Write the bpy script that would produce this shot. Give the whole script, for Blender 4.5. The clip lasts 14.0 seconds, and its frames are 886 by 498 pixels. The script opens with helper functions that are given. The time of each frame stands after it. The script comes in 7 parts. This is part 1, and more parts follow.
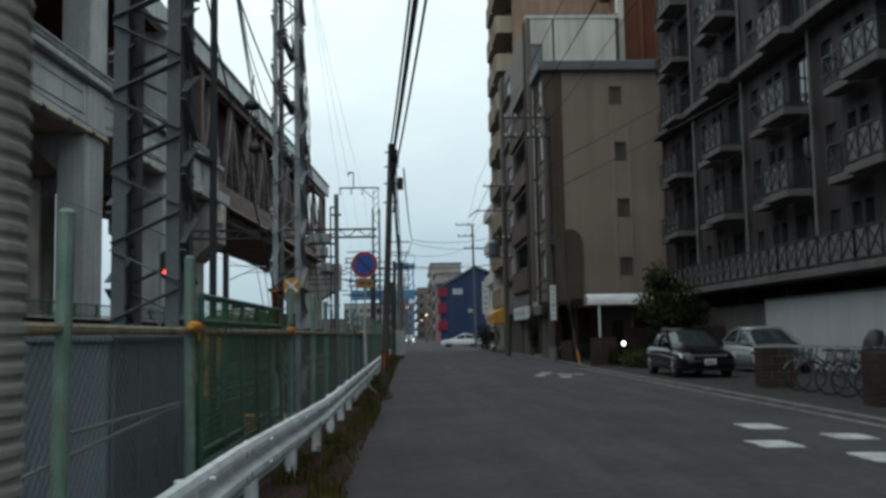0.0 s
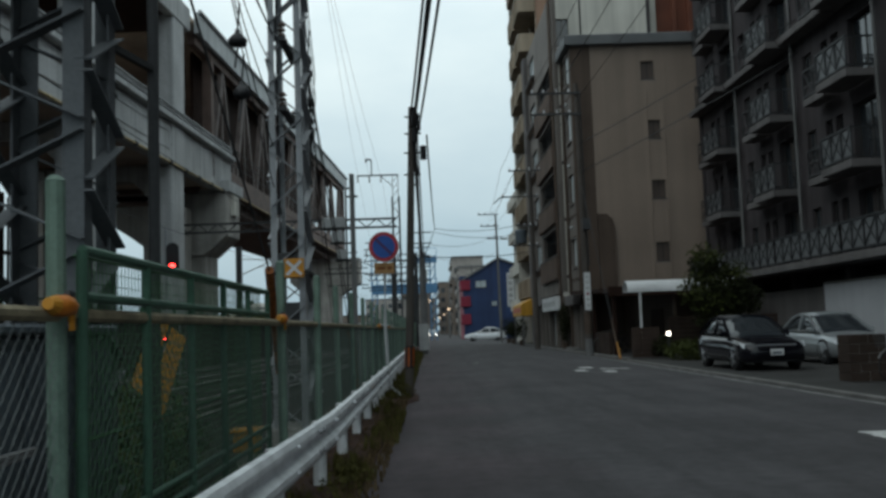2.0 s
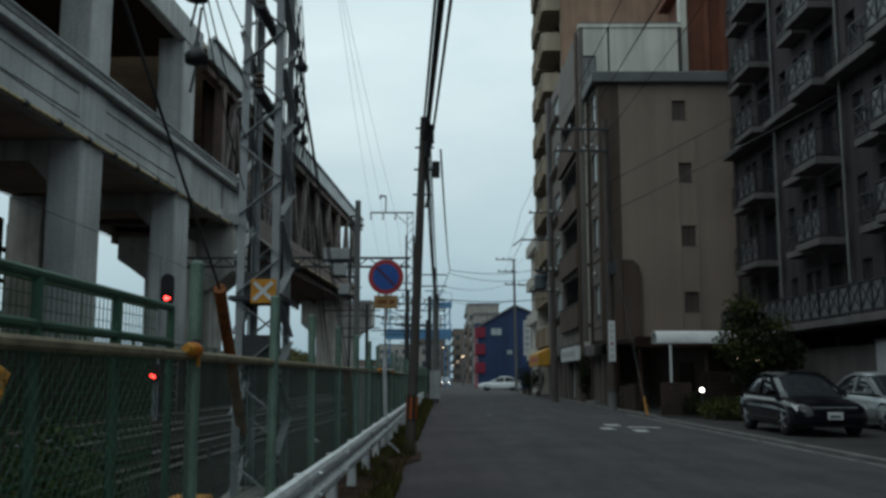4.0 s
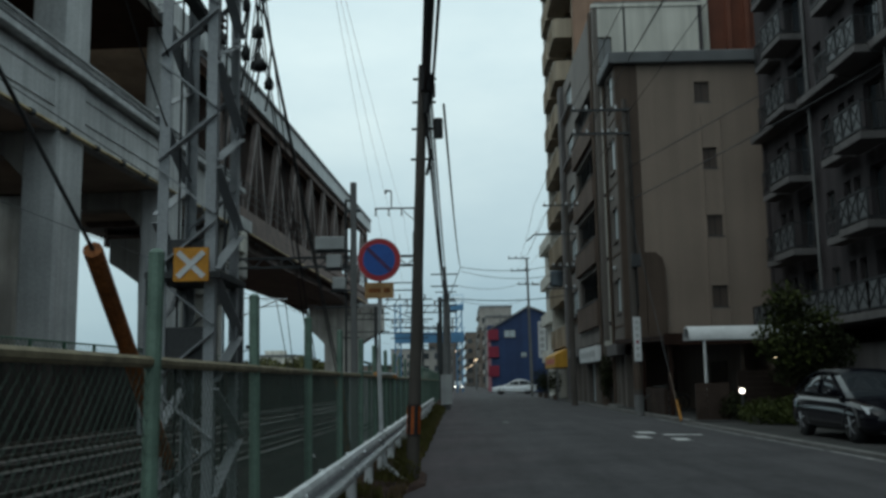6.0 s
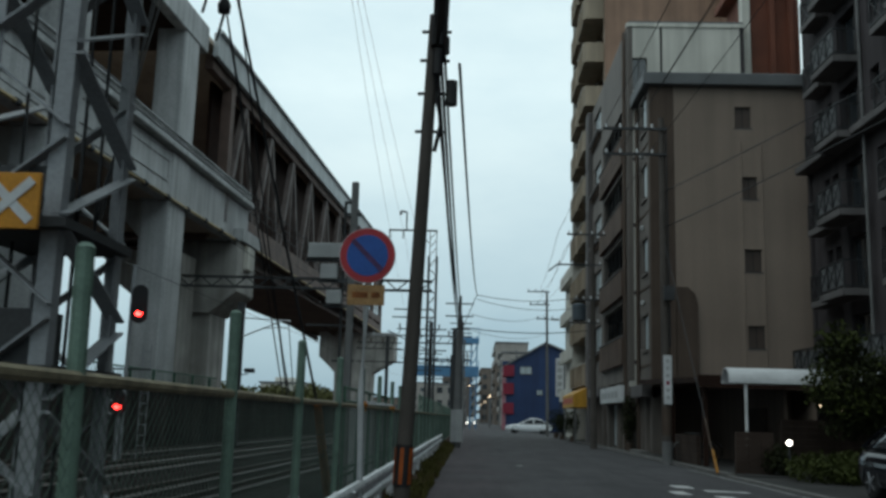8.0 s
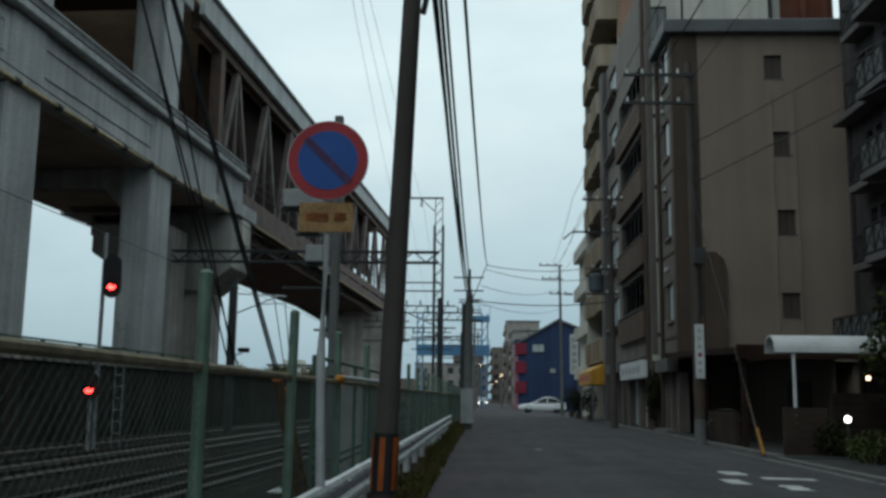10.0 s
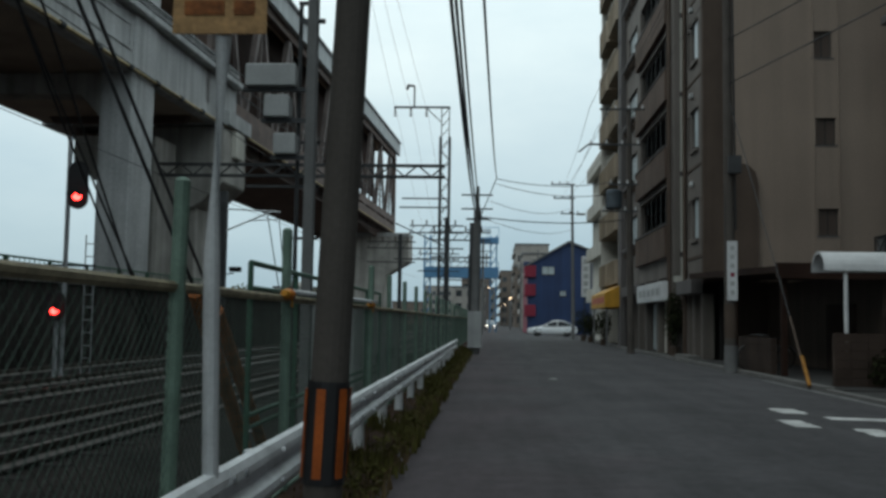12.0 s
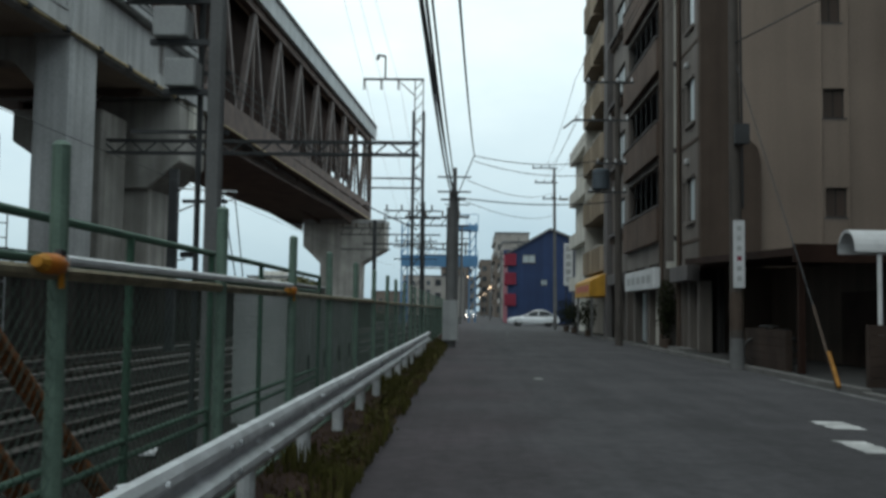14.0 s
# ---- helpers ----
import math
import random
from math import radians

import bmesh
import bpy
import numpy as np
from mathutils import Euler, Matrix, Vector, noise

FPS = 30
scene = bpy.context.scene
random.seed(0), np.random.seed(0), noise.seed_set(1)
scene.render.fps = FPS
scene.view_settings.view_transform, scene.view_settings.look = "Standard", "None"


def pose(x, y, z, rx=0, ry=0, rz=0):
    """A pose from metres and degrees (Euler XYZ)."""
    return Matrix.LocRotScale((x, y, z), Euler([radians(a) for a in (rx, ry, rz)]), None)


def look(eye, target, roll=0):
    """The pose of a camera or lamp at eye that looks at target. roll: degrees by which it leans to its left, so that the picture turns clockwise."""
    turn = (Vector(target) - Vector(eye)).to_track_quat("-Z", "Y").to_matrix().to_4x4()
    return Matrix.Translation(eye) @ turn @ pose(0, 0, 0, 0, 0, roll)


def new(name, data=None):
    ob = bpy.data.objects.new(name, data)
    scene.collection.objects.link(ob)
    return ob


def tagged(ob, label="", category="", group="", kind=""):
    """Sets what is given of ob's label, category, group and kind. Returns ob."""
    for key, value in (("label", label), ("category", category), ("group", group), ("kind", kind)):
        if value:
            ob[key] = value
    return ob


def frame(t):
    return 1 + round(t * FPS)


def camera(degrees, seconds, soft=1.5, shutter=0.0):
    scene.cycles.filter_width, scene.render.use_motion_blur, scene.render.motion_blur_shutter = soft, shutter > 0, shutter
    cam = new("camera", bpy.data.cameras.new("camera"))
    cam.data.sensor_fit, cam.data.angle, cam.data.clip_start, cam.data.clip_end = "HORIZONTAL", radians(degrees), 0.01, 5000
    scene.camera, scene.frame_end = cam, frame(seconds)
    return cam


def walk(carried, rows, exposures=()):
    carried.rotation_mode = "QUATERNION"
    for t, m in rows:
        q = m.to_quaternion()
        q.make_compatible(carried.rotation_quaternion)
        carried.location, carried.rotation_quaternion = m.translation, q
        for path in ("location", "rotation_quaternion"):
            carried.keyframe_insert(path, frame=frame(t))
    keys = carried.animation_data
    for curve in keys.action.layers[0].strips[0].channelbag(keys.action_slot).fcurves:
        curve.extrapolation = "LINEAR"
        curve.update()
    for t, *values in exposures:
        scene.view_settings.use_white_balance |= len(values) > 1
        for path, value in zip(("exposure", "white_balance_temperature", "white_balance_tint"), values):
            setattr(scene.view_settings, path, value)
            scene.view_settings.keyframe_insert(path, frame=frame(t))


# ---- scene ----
cam = camera(50.0, 14.0, soft=3.0, shutter=0.4)
PATH = [
    (0, (-0.503, -0.216, 1.419), (-0.428, 1.774, 1.598), -1.0),
    (0.5, (-0.514, 0.619, 1.37), (-0.448, 2.606, 1.585), 2.3),
    (1, (-0.527, 1.33, 1.372), (-0.474, 3.319, 1.574), -1.5),
    (1.5, (-0.585, 2.021, 1.429), (-0.543, 4.007, 1.659), -0.8),
    (2, (-0.618, 2.831, 1.366), (-0.586, 4.824, 1.535), -2.0),
    (2.5, (-0.629, 3.585, 1.4), (-0.599, 5.568, 1.658), -0.5),
    (3, (-0.599, 4.265, 1.363), (-0.582, 6.25, 1.61), -1.0),
    (5.5, (-0.429, 7.859, 1.351), (-0.467, 9.835, 1.657), 1.8),
    (6, (-0.441, 8.683, 1.358), (-0.466, 10.663, 1.635), -1.0),
    (6.5, (-0.406, 9.488, 1.369), (-0.438, 11.468, 1.644), 1.9),
    (7, (-0.355, 10.154, 1.37), (-0.407, 12.122, 1.719), 0.6),
    (7.5, (-0.353, 10.94, 1.372), (-0.414, 12.909, 1.717), 1.4),
    (8, (-0.348, 11.71, 1.365), (-0.414, 13.679, 1.713), 1.6),
    (8.5, (-0.359, 12.555, 1.361), (-0.432, 14.527, 1.687), 1.8),
    (11, (-0.329, 16.445, 1.31), (-0.42, 18.421, 1.601), 0.1),
    (11.5, (-0.371, 17.188, 1.315), (-0.469, 19.172, 1.553), 1.8),
    (12, (-0.346, 17.938, 1.334), (-0.448, 19.93, 1.483), 0.9),
    (12.5, (-0.329, 18.762, 1.279), (-0.423, 20.751, 1.457), 0.3),
    (13, (-0.285, 19.46, 1.313), (-0.348, 21.451, 1.495), -0.4),
    (13.5, (-0.275, 20.28, 1.295), (-0.339, 22.27, 1.485), 0.3),
    (14, (-0.235, 21.18, 1.35), (-0.295, 23.175, 1.478), 0.8),
]
walk(cam, [(t, look(eye, target, roll)) for t, eye, target, roll in PATH],
     [(0.0, 0.2, 6500, 10), (0.6, 0.2, 6500, 10), (1.5, 0.05, 6420, 8.5), (3.0, -0.03, 6450, 9), (5.5, -0.35, 6000, 0), (6.0, -0.13, 6250, 4), (6.5, 0.05, 6450, 9), (7.0, 0.06, 6450, 9),
      (7.5, -0.14, 6300, 4), (8.0, -0.03, 6250, 5), (8.5, -0.15, 6200, 4), (11.0, -0.05, 6350, 6), (11.5, -0.02, 6350, 6), (12.0, 0.07, 6450, 8), (12.5, 0.24, 6450, 9), (14.0, 0.3, 6500, 9)])

# ---- world and light ----
world = bpy.data.worlds.new("world")
scene.world = world
world.use_nodes = True
wn, wl = world.node_tree.nodes, world.node_tree.links
wn.clear()
sky = wn.new("ShaderNodeTexSky")
sky.sky_type, sky.sun_disc, sky.sun_elevation, sky.sun_rotation = "NISHITA", False, radians(9), radians(120)
co = wn.new("ShaderNodeTexCoord")
mp = wn.new("ShaderNodeMapping")
mp.inputs["Scale"].default_value = (1.0, 1.0, 2.6)
cl = wn.new("ShaderNodeTexNoise")
cl.inputs["Scale"].default_value, cl.inputs["Detail"].default_value, cl.inputs["Roughness"].default_value = 2.1, 6, 0.55
ramp = wn.new("ShaderNodeValToRGB")
ramp.color_ramp.elements[0].position, ramp.color_ramp.elements[0].color = 0.34, (0.67, 0.81, 0.86, 1)
ramp.color_ramp.elements[1].position, ramp.color_ramp.elements[1].color = 0.66, (0.89, 1.0, 1.0, 1)
sep = wn.new("ShaderNodeSeparateXYZ")
low = wn.new("ShaderNodeValToRGB")
low.color_ramp.elements[0].position, low.color_ramp.elements[0].color = 0.0, (0.42, 0.50, 0.57, 1)
low.color_ramp.elements[1].position, low.color_ramp.elements[1].color = 0.33, (1, 1, 1, 1)
mul = wn.new("ShaderNodeMix")
mul.data_type, mul.blend_type = "RGBA", "MULTIPLY"
mul.inputs["Factor"].default_value = 1.0
mix = wn.new("ShaderNodeMix")
mix.data_type = "RGBA"
mix.inputs["Factor"].default_value = 0.93
bg1 = wn.new("ShaderNodeBackground")
out = wn.new("ShaderNodeOutputWorld")
skm = wn.new("ShaderNodeVectorMath")
skm.operation = "SCALE"
skm.inputs["Scale"].default_value = 0.12
wl.new(co.outputs["Generated"], mp.inputs["Vector"])
wl.new(mp.outputs["Vector"], cl.inputs["Vector"])
wl.new(cl.outputs["Fac"], ramp.inputs["Fac"])
wl.new(co.outputs["Generated"], sep.inputs["Vector"])
wl.new(sep.outputs["Z"], low.inputs["Fac"])
wl.new(ramp.outputs["Color"], mul.inputs["A"])
wl.new(low.outputs["Color"], mul.inputs["B"])
wl.new(sky.outputs["Color"], skm.inputs[0])
wl.new(skm.outputs["Vector"], mix.inputs["A"])
wl.new(mul.outputs["Result"], mix.inputs["B"])
wl.new(mix.outputs["Result"], bg1.inputs["Color"])
bg1.inputs["Strength"].default_value = 1.08
wl.new(bg1.outputs["Background"], out.inputs["Surface"])
sun_data = bpy.data.lights.new("sun", "SUN")
sun_data.energy, sun_data.angle, sun_data.color = 0.35, radians(40), (1, 0.97, 0.93)
sun = new("sun", sun_data)
sun.matrix_world = look((0, 0, 60), (0.55, 0.42, 59.2))

# ---- materials ----


def mat(name, color, rough=0.8, metal=0.0, var=0.25, scale=3.0, fine=60.0, bump=0.15, streak=0.0, random=0.0, spec=0.4):
    """A surface with stains at one scale, grain at another, fine relief and, if asked, vertical rain streaks."""
    m = bpy.data.materials.new(name)
    m.use_nodes = True
    n, l = m.node_tree.nodes, m.node_tree.links
    b = n["Principled BSDF"]
    b.inputs["Roughness"].default_value, b.inputs["Metallic"].default_value = rough, metal
    b.inputs["Specular IOR Level"].default_value = spec
    tc = n.new("ShaderNodeTexCoord")
    a = n.new("ShaderNodeTexNoise")
    a.inputs["Scale"].default_value, a.inputs["Detail"].default_value = scale, 5
    f = n.new("ShaderNodeTexNoise")
    f.inputs["Scale"].default_value, f.inputs["Detail"].default_value = fine, 3
    l.new(tc.outputs["Object"], a.inputs["Vector"])
    l.new(tc.outputs["Object"], f.inputs["Vector"])
    mr = n.new("ShaderNodeMapRange")
    mr.inputs["From Min"].default_value, mr.inputs["From Max"].default_value = 0.3, 0.7
    mr.inputs["To Min"].default_value, mr.inputs["To Max"].default_value = 1 - var, 1 + var * 0.6
    l.new(a.outputs["Fac"], mr.inputs["Value"])
    mf = n.new("ShaderNodeMapRange")
    mf.inputs["From Min"].default_value, mf.inputs["From Max"].default_value = 0.3, 0.7
    mf.inputs["To Min"].default_value, mf.inputs["To Max"].default_value = 1 - var * 0.5, 1 + var * 0.4
    l.new(f.outputs["Fac"], mf.inputs["Value"])
    mm = n.new("ShaderNodeMath")
    mm.operation = "MULTIPLY"
    l.new(mr.outputs["Result"], mm.inputs[0])
    l.new(mf.outputs["Result"], mm.inputs[1])
    last = mm
    if streak:
        mpn = n.new("ShaderNodeMapping")
        mpn.inputs["Scale"].default_value = (1.3, 1.3, 0.05)
        st = n.new("ShaderNodeTexNoise")
        st.inputs["Scale"].default_value, st.inputs["Detail"].default_value = 1.6, 6
        l.new(tc.outputs["Object"], mpn.inputs["Vector"])
        l.new(mpn.outputs["Vector"], st.inputs["Vector"])
        ms = n.new("ShaderNodeMapRange")
        ms.inputs["From Min"].default_value, ms.inputs["From Max"].default_value = 0.38, 0.62
        ms.inputs["To Min"].default_value, ms.inputs["To Max"].default_value = 1 - streak, 1.0
        l.new(st.outputs["Fac"], ms.inputs["Value"])
        m2 = n.new("ShaderNodeMath")
        m2.operation = "MULTIPLY"
        l.new(last.outputs["Value"], m2.inputs[0])
        l.new(ms.outputs["Result"], m2.inputs[1])
        last = m2
    if random:
        oi = n.new("ShaderNodeObjectInfo")
        mo = n.new("ShaderNodeMapRange")
        mo.inputs["To Min"].default_value, mo.inputs["To Max"].default_value = 1 - random, 1 + random
        l.new(oi.outputs["Random"], mo.inputs["Value"])
        m3 = n.new("ShaderNodeMath")
        m3.operation = "MULTIPLY"
        l.new(last.outputs["Value"], m3.inputs[0])
        l.new(mo.outputs["Result"], m3.inputs[1])
        last = m3
    sc = n.new("ShaderNodeVectorMath")
    sc.operation = "SCALE"
    sc.inputs[0].default_value = color
    l.new(last.outputs["Value"], sc.inputs["Scale"])
    l.new(sc.outputs["Vector"], b.inputs["Base Color"])
    if bump:
        bp = n.new("ShaderNodeBump")
        bp.inputs["Strength"].default_value, bp.inputs["Distance"].default_value = bump, 0.02
        l.new(f.outputs["Fac"], bp.inputs["Height"])
        l.new(bp.outputs["Normal"], b.inputs["Normal"])
    return m


def glass_mat(name, tint=(0.03, 0.035, 0.04), rough=0.05):
    m = bpy.data.materials.new(name)
    m.use_nodes = True
    b = m.node_tree.nodes["Principled BSDF"]
    b.inputs["Base Color"].default_value = (*tint, 1)
    b.inputs["Roughness"].default_value = rough
    b.inputs["Specular IOR Level"].default_value = 0.8
    return m


def glow_mat(name, color, power):
    m = bpy.data.materials.new(name)
    m.use_nodes = True
    b = m.node_tree.nodes["Principled BSDF"]
    b.inputs["Base Color"].default_value = (*color, 1)
    b.inputs["Emission Color"].default_value = (*color, 1)
    b.inputs["Emission Strength"].default_value = power
    return m


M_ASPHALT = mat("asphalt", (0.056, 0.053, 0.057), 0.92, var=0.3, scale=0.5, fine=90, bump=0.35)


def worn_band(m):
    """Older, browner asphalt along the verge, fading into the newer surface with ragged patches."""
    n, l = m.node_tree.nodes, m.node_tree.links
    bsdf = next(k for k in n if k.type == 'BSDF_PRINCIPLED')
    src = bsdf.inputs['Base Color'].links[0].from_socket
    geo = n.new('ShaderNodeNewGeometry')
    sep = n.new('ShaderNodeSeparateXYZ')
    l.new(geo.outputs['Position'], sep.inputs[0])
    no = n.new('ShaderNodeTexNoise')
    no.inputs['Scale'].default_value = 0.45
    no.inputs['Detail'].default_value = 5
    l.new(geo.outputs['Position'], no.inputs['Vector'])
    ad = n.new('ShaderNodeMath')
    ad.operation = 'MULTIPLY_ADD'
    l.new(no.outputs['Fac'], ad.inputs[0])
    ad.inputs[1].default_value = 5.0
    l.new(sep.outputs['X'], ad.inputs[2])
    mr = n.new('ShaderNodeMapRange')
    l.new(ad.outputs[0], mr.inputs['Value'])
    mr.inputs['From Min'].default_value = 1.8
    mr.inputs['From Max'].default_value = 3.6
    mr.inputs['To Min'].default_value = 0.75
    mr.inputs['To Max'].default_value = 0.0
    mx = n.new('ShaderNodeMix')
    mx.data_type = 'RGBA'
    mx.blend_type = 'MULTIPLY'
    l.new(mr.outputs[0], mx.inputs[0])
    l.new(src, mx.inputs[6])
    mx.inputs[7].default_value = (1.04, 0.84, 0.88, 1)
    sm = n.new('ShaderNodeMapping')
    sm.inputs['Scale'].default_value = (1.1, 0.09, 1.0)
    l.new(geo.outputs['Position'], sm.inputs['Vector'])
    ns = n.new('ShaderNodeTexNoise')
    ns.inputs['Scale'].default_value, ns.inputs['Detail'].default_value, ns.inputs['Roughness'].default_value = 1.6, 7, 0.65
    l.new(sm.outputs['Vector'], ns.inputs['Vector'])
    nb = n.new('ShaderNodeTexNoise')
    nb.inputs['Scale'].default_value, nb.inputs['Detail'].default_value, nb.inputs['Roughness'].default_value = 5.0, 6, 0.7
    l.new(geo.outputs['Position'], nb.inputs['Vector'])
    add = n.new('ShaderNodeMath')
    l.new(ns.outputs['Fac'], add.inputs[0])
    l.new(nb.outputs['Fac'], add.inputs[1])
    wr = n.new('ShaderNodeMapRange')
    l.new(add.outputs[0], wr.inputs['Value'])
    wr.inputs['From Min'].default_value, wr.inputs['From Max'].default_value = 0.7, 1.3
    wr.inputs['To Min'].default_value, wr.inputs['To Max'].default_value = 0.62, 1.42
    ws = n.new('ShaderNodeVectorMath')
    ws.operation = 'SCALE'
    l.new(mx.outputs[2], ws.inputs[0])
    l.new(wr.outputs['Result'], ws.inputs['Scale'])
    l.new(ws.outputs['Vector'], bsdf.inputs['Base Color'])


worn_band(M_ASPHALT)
M_PATCH = mat("asphalt_patch", (0.052, 0.049, 0.053), 0.9, var=0.25, scale=0.9, fine=90, bump=0.3)
M_DIRT = mat("dirt", (0.058, 0.036, 0.03), 0.97, var=0.5, scale=2.5, fine=35, bump=0.6, spec=0.12)
M_WALLD = mat("stained_wall", (0.05, 0.046, 0.042), 0.92, var=0.4, scale=0.5, fine=12, bump=0.25, streak=0.5, spec=0.12)
M_BALLAST = mat("ballast", (0.017, 0.0145, 0.013), 0.95, var=0.6, scale=0.6, fine=14, bump=1.0, spec=0.12)
M_PAVE = mat("pavement", (0.048, 0.047, 0.046), 0.9, var=0.25, scale=0.8, fine=60, bump=0.2, spec=0.12)
M_KERB = mat("kerb", (0.14, 0.136, 0.13), 0.9, var=0.3, scale=1.5, fine=50, bump=0.25)
M_PAINT = mat("road_paint", (0.55, 0.55, 0.54), 0.8, var=0.4, scale=4, fine=40, bump=0.2)
M_LINE = mat("worn_line", (0.24, 0.235, 0.23), 0.85, var=0.5, scale=3, fine=40, bump=0.2)
M_CONC = mat("viaduct_concrete", (0.50, 0.51, 0.515), 0.88, var=0.24, scale=0.35, fine=9, bump=0.12, streak=0.24)
M_CONC2 = mat("old_concrete", (0.40, 0.385, 0.36), 0.9, var=0.3, scale=0.6, fine=20, bump=0.2, streak=0.3)
M_SOFFIT = mat("soffit_concrete", (0.42, 0.345, 0.275), 0.9, var=0.3, scale=0.4, fine=9, bump=0.15)
M_STEEL = mat("brown_steel", (0.125, 0.084, 0.07), 0.7, 0.2, var=0.35, scale=0.8, fine=30, bump=0.12)
M_TRUSS = mat("faded_brown_steel", (0.19, 0.155, 0.145), 0.7, 0.15, var=0.35, scale=0.8, fine=30, bump=0.12, streak=0.2)
M_STEELG = mat("grey_steel", (0.31, 0.32, 0.335), 0.62, 0.25, var=0.25, scale=1.2, fine=40, bump=0.1)
M_DARKST = mat("dark_steel", (0.055, 0.057, 0.06), 0.65, 0.3, var=0.3, scale=2, fine=40, bump=0.1)
M_FASCIA = mat("fascia", (0.46, 0.48, 0.49), 0.6, 0.1, var=0.15, scale=0.5, fine=12, bump=0.06, streak=0.2)
M_GALV = mat("galvanised", (0.80, 0.82, 0.84), 0.5, 0.05, var=0.2, scale=5, fine=60, bump=0.06, streak=0.12)
M_GREEN = mat("green_paint", (0.155, 0.23, 0.185), 0.6, 0.1, var=0.25, scale=6, fine=60, bump=0.08)
M_DGREEN = mat("dark_green_paint", (0.055, 0.125, 0.085), 0.6, 0.1, var=0.25, scale=6, fine=60, bump=0.08)
M_CABLEPIPE = mat("yellowed_cable_pipe", (0.46, 0.36, 0.2), 0.7, 0.05, var=0.4, scale=3, fine=50, bump=0.1)
M_PIPE = mat("weathered_pipe", (0.27, 0.23, 0.15), 0.7, 0.2, var=0.4, scale=6, fine=50, bump=0.1)
M_WIREG = mat("galvanised_netting", (0.19, 0.205, 0.205), 0.6, 0.3, var=0.2, scale=9, fine=60, bump=0)
M_MESH = mat("green_mesh_wire", (0.04, 0.125, 0.05), 0.6, 0.1, var=0.2, scale=9, fine=60, bump=0)
M_WIRE = mat("wire_netting", (0.055, 0.085, 0.068), 0.65, 0.2, var=0.2, scale=9, fine=60, bump=0)
M_ORANGE = mat("orange_plastic", (0.46, 0.14, 0.012), 0.55, var=0.2, scale=7, fine=60, bump=0.05)
M_SLEEVE = mat("dull_yellow_plastic", (0.36, 0.16, 0.02), 0.6, var=0.35, scale=6, fine=50, bump=0.05)
M_YELLOW = mat("yellow_board", (0.55, 0.24, 0.02), 0.6, var=0.25, scale=5, fine=50, bump=0.05)
M_BLACK = mat("black_plastic", (0.016, 0.016, 0.018), 0.5, var=0.2, scale=6, fine=50, bump=0.05)
M_RUST = mat("rusty_orange", (0.29, 0.10, 0.028), 0.8, 0.1, var=0.55, scale=5, fine=40, bump=0.25)
M_POLE = mat("pole_concrete", (0.08, 0.069, 0.061), 0.85, var=0.2, scale=2, fine=40, bump=0.12, streak=0.15)
M_POLEG = mat("pole_grey", (0.16, 0.16, 0.16), 0.85, var=0.2, scale=2, fine=40, bump=0.12, streak=0.15)
M_RIB = mat("ribbed_wrap", (0.26, 0.255, 0.24), 0.75, var=0.2, scale=4, fine=60, bump=0.05)
M_WHITE = mat("white_paint", (0.62, 0.63, 0.64), 0.6, var=0.15, scale=2, fine=40, bump=0.05, streak=0.12)
M_SIGNPOST = mat("sign_post_paint", (0.48, 0.49, 0.5), 0.55, 0.1, var=0.18, scale=5, fine=50, bump=0.05)
M_FADED = mat("faded_sign_red", (0.085, 0.035, 0.13), 0.55, var=0.4, scale=9, fine=40, bump=0)
M_RED = mat("sign_red", (0.42, 0.03, 0.04), 0.5, var=0.15, scale=5, fine=40, bump=0)
M_BLUE = mat("sign_blue", (0.02, 0.09, 0.36), 0.5, var=0.15, scale=5, fine=40, bump=0)
M_PLATE = mat("rusted_plate", (0.36, 0.21, 0.09), 0.75, var=0.5, scale=7, fine=40, bump=0.1)
M_TAN = mat("tan_wall", (0.258, 0.203, 0.165), 0.9, var=0.14, scale=0.3, fine=15, bump=0.1, streak=0.09)
M_BROWN = mat("brown_tile", (0.095, 0.071, 0.057), 0.75, var=0.2, scale=0.6, fine=20, bump=0.1, streak=0.2, spec=0.12)
# brown of porch and steps; also paints shade inside the viaduct and truss
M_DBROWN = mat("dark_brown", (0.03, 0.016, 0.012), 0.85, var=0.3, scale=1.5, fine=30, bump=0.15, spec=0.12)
M_MID = mat("mid_facade", (0.165, 0.145, 0.13), 0.8, var=0.2, scale=0.5, fine=20, bump=0.1, streak=0.25)
M_PARAPET = mat("parapet_tile", (0.125, 0.088, 0.07), 0.75, var=0.25, scale=0.6, fine=16, bump=0.1, streak=0.25, spec=0.12)
M_TALL = mat("tall_facade", (0.30, 0.245, 0.18), 0.8, var=0.14, scale=0.5, fine=20, bump=0.08, streak=0.22)
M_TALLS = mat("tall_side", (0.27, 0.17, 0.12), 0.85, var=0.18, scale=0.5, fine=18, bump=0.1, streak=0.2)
M_REDBR = mat("red_brown_panel", (0.17, 0.055, 0.03), 0.7, var=0.2, scale=0.8, fine=20, bump=0.08, streak=0.2)
M_PALE = mat("pale_render", (0.62, 0.60, 0.54), 0.85, var=0.12, scale=0.4, fine=18, bump=0.08, streak=0.25)
M_APT = mat("apartment_render", (0.07, 0.062, 0.065), 0.85, var=0.16, scale=0.4, fine=18, bump=0.12, streak=0.3, spec=0.12)
M_APTL = mat("apartment_ledge", (0.125, 0.116, 0.115), 0.85, var=0.18, scale=0.6, fine=20, bump=0.1, streak=0.2)
M_LWALL = mat("light_wall", (0.40, 0.41, 0.43), 0.85, var=0.12, scale=0.5, fine=18, bump=0.08, streak=0.07)
